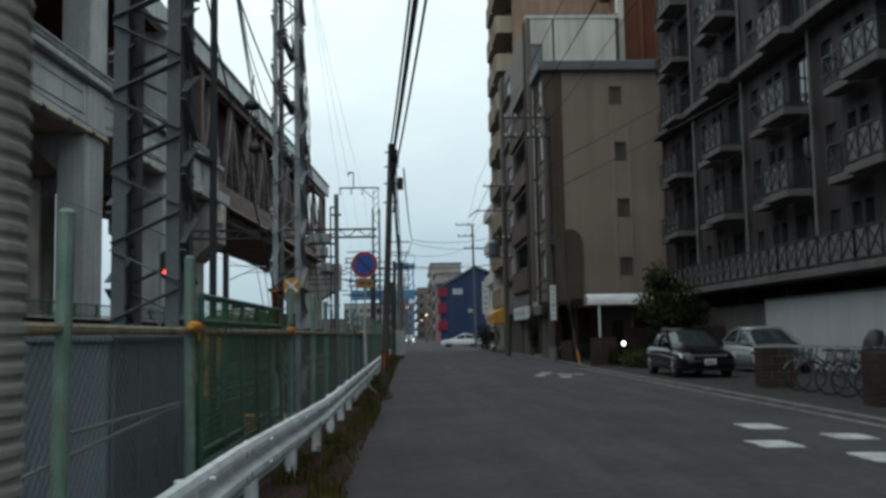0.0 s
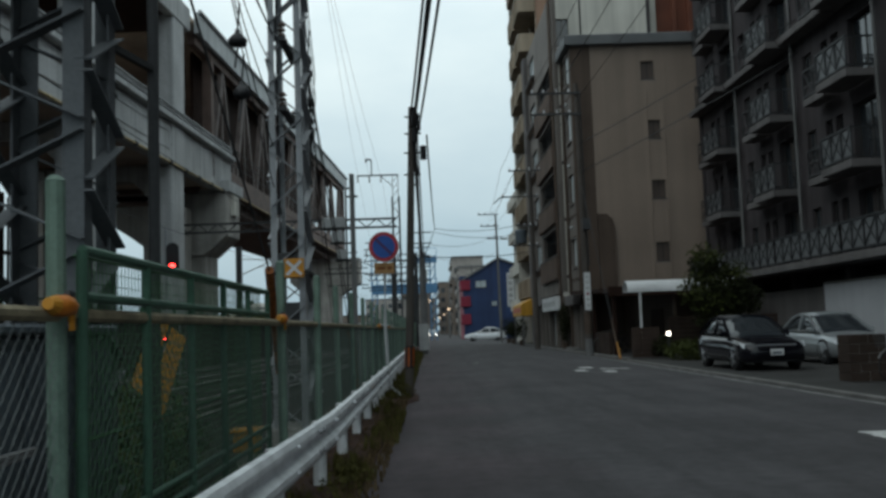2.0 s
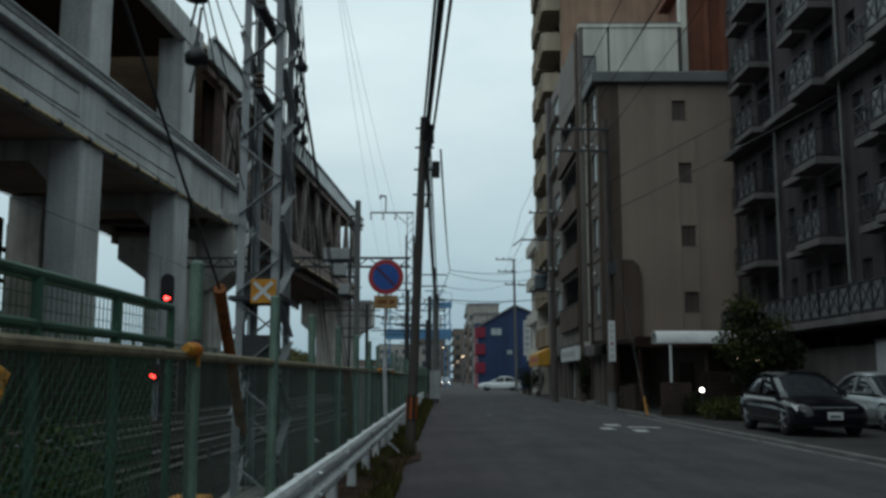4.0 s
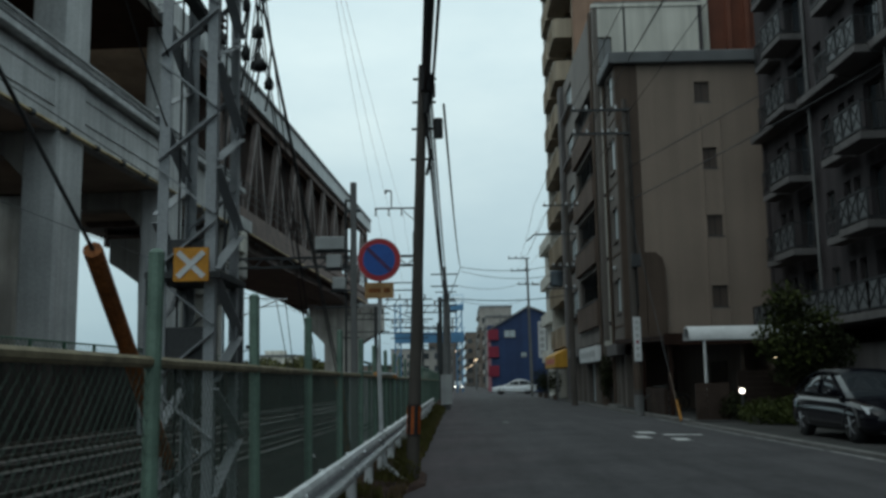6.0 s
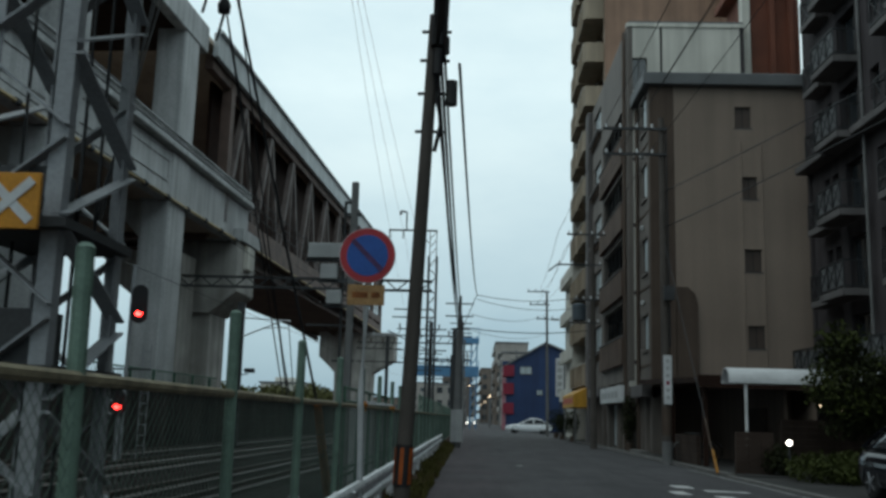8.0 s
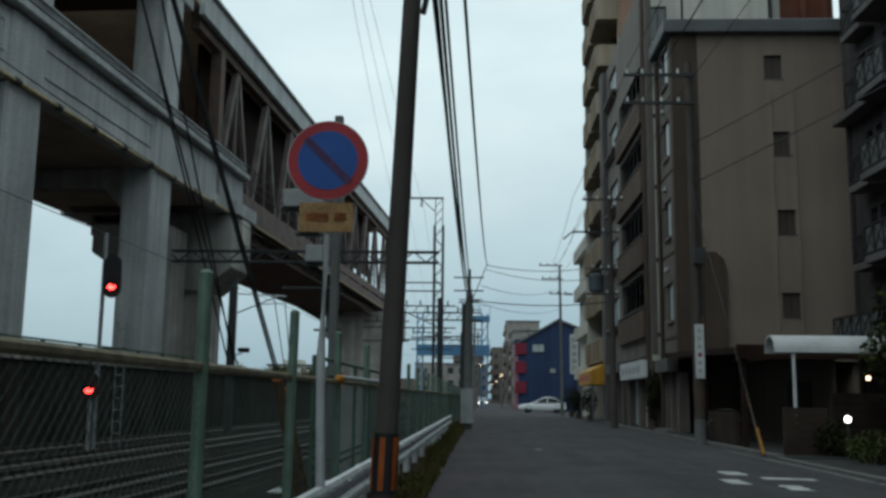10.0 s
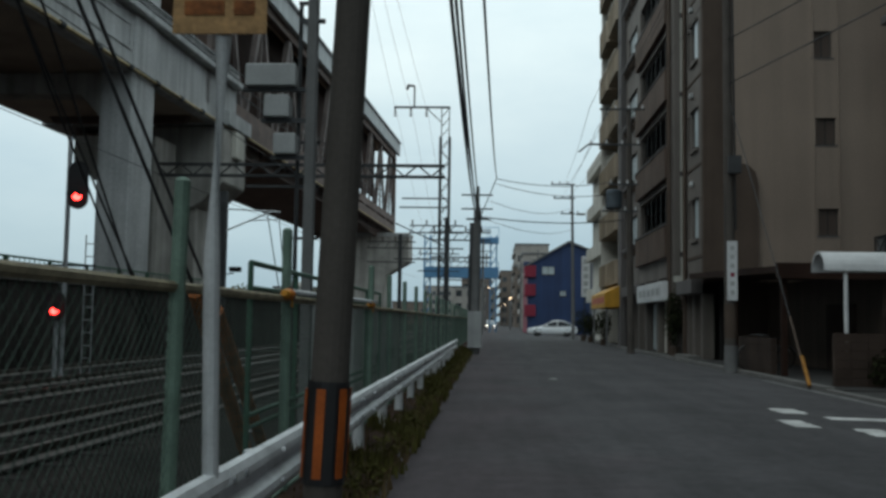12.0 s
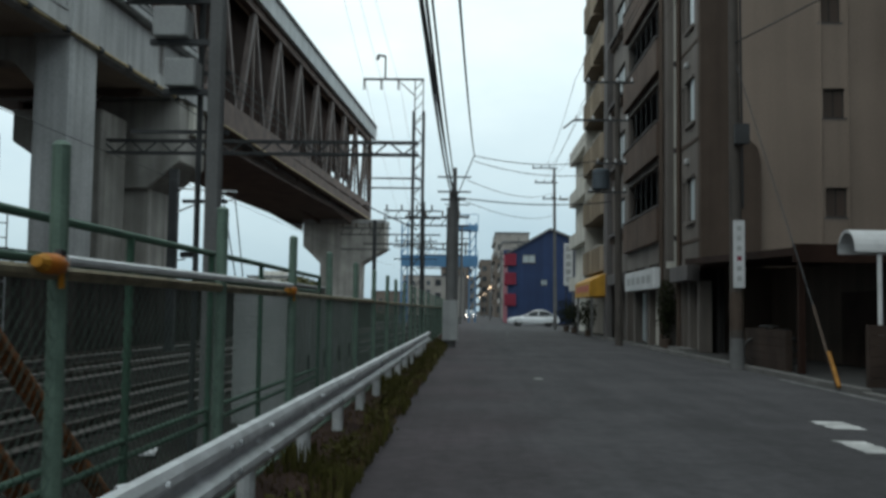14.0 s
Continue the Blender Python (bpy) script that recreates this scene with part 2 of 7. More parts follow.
M_RAILING = mat("railing_metal", (0.035, 0.037, 0.04), 0.5, 0.3, var=0.2, scale=6, fine=50, bump=0)
M_PANEL = mat("railing_panel", (0.13, 0.135, 0.14), 0.4, 0.0, var=0.2, scale=3, fine=40, bump=0.03)
M_GLASS = glass_mat("window_glass")
M_GLASSD = glass_mat("dusty_brown_glass", (0.075, 0.052, 0.042), 0.35)
# frosted panes; on the tan house the pale tint paints sky reflection
M_GLASSB = glass_mat("frosted_sheen_glass", (0.42, 0.48, 0.50), 0.3)
M_FRAME = mat("window_frame", (0.06, 0.055, 0.05), 0.5, 0.3, var=0.15, scale=6, fine=40, bump=0)
# near-black sheets in this colour paint the shade of rooms behind openings
M_VOID = mat("interior_shade", (0.02, 0.019, 0.018), 0.9, var=0.3, scale=1, fine=20, bump=0)
M_BHOUSE = mat("blue_cladding", (0.02, 0.044, 0.125), 0.6, var=0.15, scale=0.5, fine=12, bump=0.05, streak=0.2)
M_ROOF = mat("grey_roofing", (0.14, 0.145, 0.15), 0.7, 0.1, var=0.2, scale=0.8, fine=20, bump=0.08)
M_CRIMSON = mat("crimson_panel", (0.22, 0.016, 0.04), 0.6, var=0.2, scale=0.8, fine=20, bump=0.05)
M_AWN = mat("yellow_awning", (0.58, 0.30, 0.03), 0.6, var=0.2, scale=2, fine=30, bump=0.05, streak=0.2)
M_CAR_K = mat("black_car_paint", (0.004, 0.004, 0.007), 0.12, 0.0, var=0.1, scale=2, fine=20, bump=0, spec=0.4)
M_CAR_S = mat("silver_car_paint", (0.36, 0.385, 0.40), 0.28, 0.5, var=0.08, scale=2, fine=20, bump=0, spec=0.6)
M_CAR_W = mat("white_car_paint", (0.72, 0.75, 0.78), 0.25, 0.0, var=0.06, scale=2, fine=20, bump=0, spec=0.6)
M_TYRE = mat("tyre_rubber", (0.018, 0.018, 0.019), 0.9, var=0.2, scale=9, fine=50, bump=0.1)
M_RIM = mat("alloy_rim", (0.45, 0.46, 0.48), 0.35, 0.8, var=0.1, scale=9, fine=50, bump=0)
M_LENS = glass_mat("lamp_lens", (0.4, 0.42, 0.44), 0.12)
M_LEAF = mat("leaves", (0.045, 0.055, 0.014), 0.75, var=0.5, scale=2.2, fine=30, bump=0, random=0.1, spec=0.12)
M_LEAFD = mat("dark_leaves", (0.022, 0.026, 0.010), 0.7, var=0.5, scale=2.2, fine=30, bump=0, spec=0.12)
M_WEED = mat("weeds", (0.08, 0.074, 0.022), 0.85, var=0.55, scale=2.0, fine=30, bump=0, spec=0.12)
M_DRY = mat("dry_grass", (0.12, 0.085, 0.045), 0.9, var=0.5, scale=2.5, fine=30, bump=0, spec=0.12)
M_BARK = mat("bark", (0.06, 0.045, 0.035), 0.95, var=0.4, scale=6, fine=40, bump=0.5)
M_BLOCK = mat("block_wall", (0.055, 0.04, 0.033), 0.92, var=0.3, scale=1.5, fine=30, bump=0.3, streak=0.15, spec=0.12)
M_RAILHEAD = mat("rail_steel", (0.085, 0.07, 0.062), 0.5, 0.4, var=0.3, scale=2, fine=40, bump=0.05)
M_SLEEPER = mat("sleeper", (0.022, 0.02, 0.019), 0.95, var=0.3, scale=2, fine=30, bump=0.2, random=0.2, spec=0.12)
M_CAB = mat("cabinet_paint", (0.085, 0.105, 0.125), 0.6, 0.1, var=0.18, scale=1.5, fine=40, bump=0.05, streak=0.2)
M_CABL = mat("pale_cabinet", (0.40, 0.41, 0.41), 0.6, 0.1, var=0.18, scale=1.5, fine=40, bump=0.05, streak=0.2)
M_FARB = mat("far_facade", (0.30, 0.28, 0.26), 0.85, var=0.2, scale=0.2, fine=6, bump=0.05, streak=0.15)
M_FARB2 = mat("far_facade_brown", (0.16, 0.13, 0.11), 0.85, var=0.2, scale=0.2, fine=6, bump=0.05, streak=0.15)
M_BRIDGE = mat("blue_bridge_paint", (0.10, 0.24, 0.42), 0.6, 0.1, var=0.15, scale=0.5, fine=12, bump=0.05)
M_TREE = mat("far_foliage", (0.075, 0.075, 0.02), 0.85, var=0.5, scale=0.5, fine=8, bump=0)
L_RED = glow_mat("red_lamp", (1.0, 0.03, 0.025), 14)
L_WARM = glow_mat("warm_lamp", (1.0, 0.72, 0.45), 3.5)
L_WHITE = glow_mat("white_lamp", (1.0, 0.9, 0.78), 7)
L_GREEN = glow_mat("green_lamp", (0.05, 1.0, 0.5), 10)

# ---- building blocks ----


def box(bm, x0, x1, y0, y1, z0, z1):
    v = [bm.verts.new(p) for p in ((x0, y0, z0), (x1, y0, z0), (x1, y1, z0), (x0, y1, z0), (x0, y0, z1), (x1, y0, z1), (x1, y1, z1), (x0, y1, z1))]
    for f in ((0, 3, 2, 1), (4, 5, 6, 7), (0, 1, 5, 4), (1, 2, 6, 5), (2, 3, 7, 6), (3, 0, 4, 7)):
        bm.faces.new([v[i] for i in f])


def tube(bm, a, b, r0, r1=None, n=8, cap=True):
    a, b = Vector(a), Vector(b)
    r1 = r0 if r1 is None else r1
    q = (b - a).to_track_quat("Z", "Y")
    ra, rb = [], []
    for i in range(n):
        c = Vector((math.cos(math.tau * (i + 0.5) / n), math.sin(math.tau * (i + 0.5) / n), 0))
        ra.append(bm.verts.new(a + q @ (c * r0)))
        rb.append(bm.verts.new(b + q @ (c * r1)))
    for i in range(n):
        bm.faces.new((ra[i], ra[(i + 1) % n], rb[(i + 1) % n], rb[i]))
    if cap:
        bm.faces.new(ra[::-1])
        bm.faces.new(rb)


def beam(bm, a, b, w, d=None):
    """A square bar from a to b."""
    d = w if d is None else d
    a, b = Vector(a), Vector(b)
    q = (b - a).to_track_quat("Z", "Y")
    ca = [bm.verts.new(a + q @ Vector((sx * w / 2, sy * d / 2, 0))) for sx, sy in ((-1, -1), (1, -1), (1, 1), (-1, 1))]
    cb = [bm.verts.new(b + q @ Vector((sx * w / 2, sy * d / 2, 0))) for sx, sy in ((-1, -1), (1, -1), (1, 1), (-1, 1))]
    for i in range(4):
        bm.faces.new((ca[i], ca[(i + 1) % 4], cb[(i + 1) % 4], cb[i]))
    bm.faces.new(ca[::-1])
    bm.faces.new(cb)


def prism(bm, pts, x0, x1, axis="x"):
    """Extrudes a polygon along an axis. Its points are (y, z) for x, (x, z) for y, (x, y) for z."""
    def at(p, v):
        return (v, p[0], p[1]) if axis == "x" else (p[0], v, p[1]) if axis == "y" else (p[0], p[1], v)
    a = [bm.verts.new(at(p, x0)) for p in pts]
    b = [bm.verts.new(at(p, x1)) for p in pts]
    for i in range(len(pts)):
        j = (i + 1) % len(pts)
        bm.faces.new((a[i], a[j], b[j], b[i]))
    bm.faces.new(a[::-1])
    bm.faces.new(b)


def loft(bm, rings, caps=True):
    vs = [[bm.verts.new(p) for p in r] for r in rings]
    k = len(rings[0])
    for r, s in zip(vs, vs[1:]):
        for i in range(k):
            bm.faces.new((r[i], r[(i + 1) % k], s[(i + 1) % k], s[i]))
    if caps:
        bm.faces.new(vs[0][::-1])
        bm.faces.new(vs[-1])


def finish(bm, name, material, bevel=0.0, smooth=False):
    if bevel:
        bmesh.ops.bevel(bm, geom=bm.edges[:], offset=bevel, segments=1, affect="EDGES", profile=0.5)
    bmesh.ops.recalc_face_normals(bm, faces=bm.faces[:])
    me = bpy.data.meshes.new(name)
    bm.to_mesh(me)
    bm.free()
    me.materials.append(material)
    if smooth:
        for p in me.polygons:
            p.use_smooth = True
    return me


def part(name, bm, material, parent, label="", bevel=0.0, smooth=False):
    ob = new(name, finish(bm, name, material, bevel, smooth))
    ob.parent = parent
    if label:
        tagged(ob, label)
    return ob


def solid(name, bm, material, label, category, kind="", group="", bevel=0.0, smooth=False):
    return tagged(new(name, finish(bm, name, material, bevel, smooth)), label, category, group, kind)


def thing(name, m, label, category, group="", kind=""):
    ob = new(name)
    ob.empty_display_size = 0.2
    ob.matrix_basis = m
    return tagged(ob, label, category, group, kind)


def B():
    return bmesh.new()


def boxed(name, dims, material, parent, label="", bevel=0.0):
    bm = B()
    box(bm, *dims)
    return part(name, bm, material, parent, label, bevel)


def wall_cells(bm, u0, u1, z0, z1, v0, v1, holes):
    """A wall from u0 to u1 with rectangular holes (ua, ub, za, zb) right through it, v0 to v1 thick."""
    us = sorted({u0, u1, *[min(max(h[i], u0), u1) for h in holes for i in (0, 1)]})
    zs = sorted({z0, z1, *[min(max(h[i], z0), z1) for h in holes for i in (2, 3)]})
    for a, b in zip(us, us[1:]):
        run = None
        for c, d in zip(zs, zs[1:]):
            mu, mz = (a + b) / 2, (c + d) / 2
            full = not any(h[0] < mu < h[1] and h[2] < mz < h[3] for h in holes)
            if full:
                run = (run[0], d) if run else (c, d)
            if run and (not full or d == zs[-1]):
                box(bm, a, b, v0, v1, *run)
                run = None


def window(parent, u0, u1, z0, z1, v, material=None, sashes=2, name="window", sill=True):
    """A framed window set in an opening of a wall that looks along -y."""
    w = new(name)
    w.parent = parent
    bm = B()
    t = 0.05
    box(bm, u0, u1, v, v + 0.07, z0, z0 + t)
    box(bm, u0, u1, v, v + 0.07, z1 - t, z1)
    step = (u1 - u0) / sashes
    for i in range(sashes + 1):
        c = min(max(u0 + step * i, u0 + t / 2), u1 - t / 2)
        box(bm, c - t / 2, c + t / 2, v + 0.004, v + 0.066, z0 + t, z1 - t)
    part("window_frame", bm, M_FRAME, w)
    bm = B()
    box(bm, u0 + 0.01, u1 - 0.01, v + 0.03, v + 0.04, z0 + 0.01, z1 - 0.01)
    part("pane", bm, material or M_GLASS, w)
    if sill:
        bm = B()
        box(bm, u0 - 0.06, u1 + 0.06, v - 0.14, v, z0 - 0.06, z0 - 0.004)
        part("window_sill", bm, M_APTL, w)
    return w


def wire(name, pts, r=0.012, sag=0.3, n=10, label="black overhead cable sagging between poles", group="overhead cables", material=None):
    path = []
    for a, b in zip(pts, pts[1:]):
        a, b = Vector(a), Vector(b)
        path += [a.lerp(b, i / n) - Vector((0, 0, sag * 4 * (i / n) * (1 - i / n))) for i in range(n)]
    path.append(Vector(pts[-1]))
    return solid(name, bent(path, r, 4), material or M_BLACK, label, "cable", group=group)


def bent(path, r, k=8):
    """One unbroken tube along a path of points."""
    bm = B()
    path = [Vector(p) for p in path]
    rings = []
    for i, p in enumerate(path):
        d = path[min(i + 1, len(path) - 1)] - path[max(i - 1, 0)]
        q = d.to_track_quat("Z", "Y")
        rings.append([tuple(p + q @ Vector((math.cos(math.tau * j / k) * r, math.sin(math.tau * j / k) * r, 0))) for j in range(k)])
    loft(bm, rings)
    return bm


def flat_bar(bm, a, b, w, y0, y1):
    """A flat bar in the x-z plane, from a to b."""
    a, b = Vector(a), Vector(b)
    t = (b - a).normalized()
    s = Vector((-t.y, t.x)) * (w / 2)
    prism(bm, [tuple(a + s), tuple(a - s), tuple(b - s), tuple(b + s)], y0, y1, "y")

# ---- ground and road ----
bm = B()
box(bm, -900, 900, -120, 2500, -1.2, -0.45)
solid("ground", bm, M_BALLAST, "dark stony ground of the railway land", "ground", "structure")
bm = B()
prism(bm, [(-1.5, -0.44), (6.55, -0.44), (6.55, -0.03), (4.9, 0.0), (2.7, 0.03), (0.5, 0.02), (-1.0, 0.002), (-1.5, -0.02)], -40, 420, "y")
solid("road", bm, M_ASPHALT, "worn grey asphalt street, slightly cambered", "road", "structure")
bm = B()
prism(bm, [(6.6, -0.44), (30, -0.44), (30, -0.035), (6.6, -0.035)], 94, 116, "y")
solid("side_road", bm, M_ASPHALT, "grey asphalt side street at the crossing", "road", "structure")
bm = B()
rnd = random.Random(4)
ys = [-40 + i * 1.5 for i in range(92)]
for a, b in zip(ys, ys[1:]):
    pts = []
    for y in (a, b):
        e = -1.24 + 0.08 * math.sin(y * 0.9) + 0.04 * math.sin(y * 2.7)
        if 20.4 < y < 24.5:
            e += 0.25
        pts.append(e)
    va = [bm.verts.new(p) for p in ((-2.5, a, 0.0), (-1.75, a, 0.10), (-1.45, a, 0.10), (pts[0], a, 0.035), (pts[0] + 0.03, a, 0.0), (-2.5, a, -0.44))]
    vb = [bm.verts.new(p) for p in ((-2.5, b, 0.0), (-1.75, b, 0.10), (-1.45, b, 0.10), (pts[1], b, 0.035), (pts[1] + 0.03, b, 0.0), (-2.5, b, -0.44))]
    for i in range(5):
        bm.faces.new((va[i], va[i + 1], vb[i + 1], vb[i]))
    bm.faces.new((va[5], va[0], vb[0], vb[5]))
solid("verge", bm, M_DIRT, "brown earth verge strip beside the asphalt", "verge", "structure")
bm = B()
box(bm, 6.75, 13.6, -20, 37.5, -0.44, 0.03)
solid("parking_ground", bm, M_PAVE, "grey concrete forecourt used for parking", "pavement", "structure")
bm = B()
box(bm, 6.75, 7.6, 37.5, 93, -0.44, 0.06)
box(bm, 7.6, 26, 37.5, 52.9, -0.44, 0.055)
solid("pavement", bm, M_PAVE, "narrow grey pavement along the house fronts", "pavement", "structure")
for k in range(3):
    y0 = -20 + k * 38
    bm = B()
    for i in range(38 if k < 2 else 37):
        box(bm, 6.55, 6.74, y0 + i + 0.006, y0 + i + 0.994, -0.44, 0.035 + (0.05 if y0 + i > 37 else 0))
    solid("kerb", bm, M_KERB, "row of weathered concrete kerb stones", "kerb", "structure", bevel=0.008)

# painted marks on the asphalt
def mark(x, y, w, l, skew=0.0, label="worn white paint mark on the asphalt", material=None):
    bm = B()
    rr = random.Random(int(x * 77 + y * 13))
    n = 9
    z = 0.0
    left, right = [], []
    for i in range(n + 1):
        f = i / n
        yy = y - l / 2 + l * f
        left.append((x - w / 2 + skew * f + rr.uniform(-0.03, 0.03), yy))
        right.append((x + w / 2 + skew * f + rr.uniform(-0.03, 0.03), yy))
    def h(px):
        return (0.02 + (px - 0.5) * 0.01 / 2.2 if px < 2.7 else 0.03 - (px - 2.7) * 0.03 / 2.2 if px < 4.9 else -(px - 4.9) * 0.03 / 1.65) + 0.006
    va = [bm.verts.new((p[0], p[1], h(p[0]))) for p in left]
    vb = [bm.verts.new((p[0], p[1], h(p[0]))) for p in right]
    vm = [bm.verts.new(((p[0] + q[0]) / 2, p[1], max(h((p[0] + q[0]) / 2), (h(p[0]) + h(q[0])) / 2) + 0.001)) for p, q in zip(left, right)]
    for i in range(n):
        bm.faces.new((va[i], vm[i], vm[i + 1], va[i + 1]))
        bm.faces.new((vm[i], vb[i], vb[i + 1], vm[i + 1]))
    return solid("road_mark", bm, material or M_PAINT, label, "road marking", "structure")


for x, y, w, l in ((4.25, 33.0, 0.42, 0.8), (3.8, 31.05, 0.34, 0.9), (4.95, 32.0, 0.9, 0.4), (4.5, 30.2, 0.34, 0.85),
                   (4.6, 13.6, 0.55, 0.8), (3.95, 11.4, 0.5, 0.75), (5.25, 12.2, 0.5, 0.7), (4.65, 10.1, 0.55, 0.8)):
    mark(x, y, w, l)
for i in range(7):
    mark(6.36, 9 + i * 5.05, 0.11, 4.9, label="worn pale edge line along the kerb", material=M_LINE)
for x, y in ((1.7, 71), (2.0, 78), (1.1, 40)):
    mark(x, y, 0.16, 0.5, label="scuffed pale spot of paint on the asphalt", material=M_LINE)

# ---- railway tracks ----
TRACK = pose(-5.6, 40, -0.45, 0, 0, -2.0)
for k, off in enumerate((0.0, -3.9, -7.8)):
    m = TRACK @ Matrix.Translation((off, 0, 0))
    trk = thing("railway_track", m, "rusty railway track on concrete sleepers in ballast", "railway track", "parallel tracks", "structure")
    for sx in (-0.7, 0.7):
        bm = B()
        prism(bm, [(sx - 0.07, 0.2), (sx + 0.07, 0.2), (sx + 0.02, 0.24), (sx + 0.02, 0.3), (sx + 0.035, 0.31), (sx + 0.035, 0.35), (sx - 0.035, 0.35), (sx - 0.035, 0.31), (sx - 0.02, 0.3), (sx - 0.02, 0.24)], -60, 200, "y")
        part("rail", bm, M_RAILHEAD, trk)
    bm = B()
    prism(bm, [(-1.9, -0.02), (1.9, -0.02), (1.45, 0.13), (-1.45, 0.13)], -60, 200, "y")
    part("ballast_bed", bm, M_BALLAST, trk)
    bm = B()
    box(bm, -1.1, 1.1, -0.1, 0.1, 0.0, 0.145)
    me = finish(bm, "sleeper", M_SLEEPER, 0.012)
    for i in range(75):
        s = new("sleeper", me)
        s.parent = trk
        s.location = (0, -36 + i * 0.9, 0)

# ---- elevated railway ----
# the whole viaduct is laid out at a drawing scale and set to true size here
NEAR = Matrix.Translation((-0.4, 10.2, 1.36))
SIZE = NEAR @ Matrix.Scale(0.914, 4) @ NEAR.inverted()
VIA = SIZE @ pose(-15.2, 60, 0, 0, 0, -2.86)
via = thing("viaduct", VIA, "two-level grey concrete railway viaduct with round-worn square columns", "viaduct", kind="structure")
COLS = [-3.1, -15.35, -27.65, -39.95, -52.25, -64.55]
bm = B()
box(bm, -9.6, -0.12, -76, 10.5, 11.55, 12.3)
part("deck_soffit", bm, M_SOFFIT, via, "brown-grey underside of the deck")
bm = B()
box(bm, -0.55, 0.0, -76, 10.4, 11.45, 13.9)
part("edge_girder", bm, M_CONC, via, bevel=0.04)
bm = B()
box(bm, -0.35, 0.42, -76, 10.4, 13.95, 14.25)
box(bm, -0.3, 0.12, -76, 10.4, 14.25, 14.95)
part("deck_ledge", bm, M_CONC, via, "pale ledge over the girder", bevel=0.03)
for c in COLS:
    bm = B()
    box(bm, -1.42, 0.06, c, c + 2.2, -0.9, 11.45)
    part("column", bm, M_CONC, via, bevel=0.09)
    bm = B()
    box(bm, -9.5, -7.5, c, c + 2.2, -0.9, 11.45)
    part("rear_column", bm, M_CONC2, via, bevel=0.09)
    bm = B()
    box(bm, -1.5, 0.10, c - 0.05, c + 2.25, 11.45, 13.92)
    part("girder_bracket", bm, M_CONC, via, bevel=0.06)
    bm = B()
    box(bm, -1.5, 0.02, c + 0.5, c + 2.6, 14.9, 21.6)
    part("upper_column", bm, M_CONC, via, bevel=0.07)
    bm = B()
    prism(bm, [(-9.4, 11.5), (-9.4, 10.6), (-2.4, 10.6), (-1.25, 9.4), (-1.25, 11.5)], c + 0.25, c + 1.3, "y")
    part("cross_beam", bm, M_CONC2, via)
for c in COLS[:5]:
    bm = B()
    box(bm, 0.0, 0.05, c - 10.7, c - 0.35, 12.3, 12.42)
    box(bm, 0.0, 0.05, c - 10.7, c - 0.35, 13.3, 13.42)
    box(bm, 0.0, 0.05, c - 10.7, c - 10.58, 12.42, 13.3)
    box(bm, 0.0, 0.05, c - 0.47, c - 0.35, 12.42, 13.3)
    part("panel_rim", bm, M_CONC, via)
# dark brown on slab and rear wall paints the upper storey's shade
bm = B()
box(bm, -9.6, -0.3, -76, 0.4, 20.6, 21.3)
part("upper_slab", bm, M_DBROWN, via, "underside of the upper storey, coloured dark for its shade")
bm = B()
box(bm, -0.5, 0.1, -76, 0.6, 20.5, 22.0)
part("upper_girder", bm, M_CONC, via, bevel=0.05)
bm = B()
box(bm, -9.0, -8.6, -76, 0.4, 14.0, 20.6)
part("rear_wall", bm, M_DBROWN, via, "rear wall of the upper storey, coloured dark for its shade")
bm = B()
tube(bm, (0.2, -76, 11.46), (0.2, 10.5, 11.46), 0.085, n=8)
part("cable_pipe", bm, M_CABLEPIPE, via, "weathered yellow-brown cable pipe along the girder")
for i in range(30):
    bm = B()
    tube(bm, (0.2, -74 + i * 2.8, 11.46), (0.2, -73.7 + i * 2.8, 11.46), 0.13, n=8)
    part("pipe_clamp", bm, M_DARKST, via)
for dz in (14.45, 14.75):
    bm = B()
    tube(bm, (0.2, -76, dz), (0.2, 10, dz), 0.045, n=6)
    part("cable", bm, M_DARKST, via)

# heavy pier where the truss span begins
pier = thing("bridge_pier", VIA @ Matrix.Translation((0, 9.45, 0)), "massive grey concrete pier with a haunched head", "bridge pier", "bridge piers", "structure")
bm = B()
prism(bm, [(-3.4, -0.9), (-1.2, -0.9), (-1.2, 7.1), (-3.4, 7.1)], -1.5, 1.5, "y")
part("pier_shaft", bm, M_CONC2, pier, bevel=0.08)
bm = B()
prism(bm, [(-3.9, 11.4), (-3.9, 8.0), (-3.4, 7.05), (-1.2, 7.05), (0.35, 8.4), (0.35, 11.4)], -1.8, 1.8, "y")
part("pier_head", bm, M_CONC2, pier, "haunched concrete pier head", bevel=0.06)
bm = B()
box(bm, 0.352, 0.6, -0.7, 0.7, 9.9, 11.3)
part("bearing_block", bm, M_PALE, pier, "pale bearing block")
bm = B()
prism(bm, [(-9.8, 11.45), (0.6, 11.45), (0.6, 12.2), (-9.8, 12.2)], -1.9, 1.9, "y")
part("bearing_shelf", bm, M_CONC, pier)
pier2 = thing("bridge_pier", SIZE @ pose(-14.0, 125, 0, 0, 0, -2.86), "tall grey concrete pier with a hammer head", "bridge pier", "bridge piers", "structure")
bm = B()
prism(bm, [(-4.3, 10.5), (-4.3, 8.0), (-2.3, 6.2), (-2.3, -0.9), (1.9, -0.9), (1.9, 6.2), (4.6, 7.7), (4.6, 10.5)], -1.5, 1.5, "y")
part("pier_shaft", bm, M_CONC2, pier2, bevel=0.08)
bm = B()
prism(bm, [(-4.35, 10.5), (4.65, 10.5), (4.65, 10.9), (-4.35, 10.9)], -1.6, 1.6, "y")
part("bearing_shelf", bm, M_CONC, pier2)

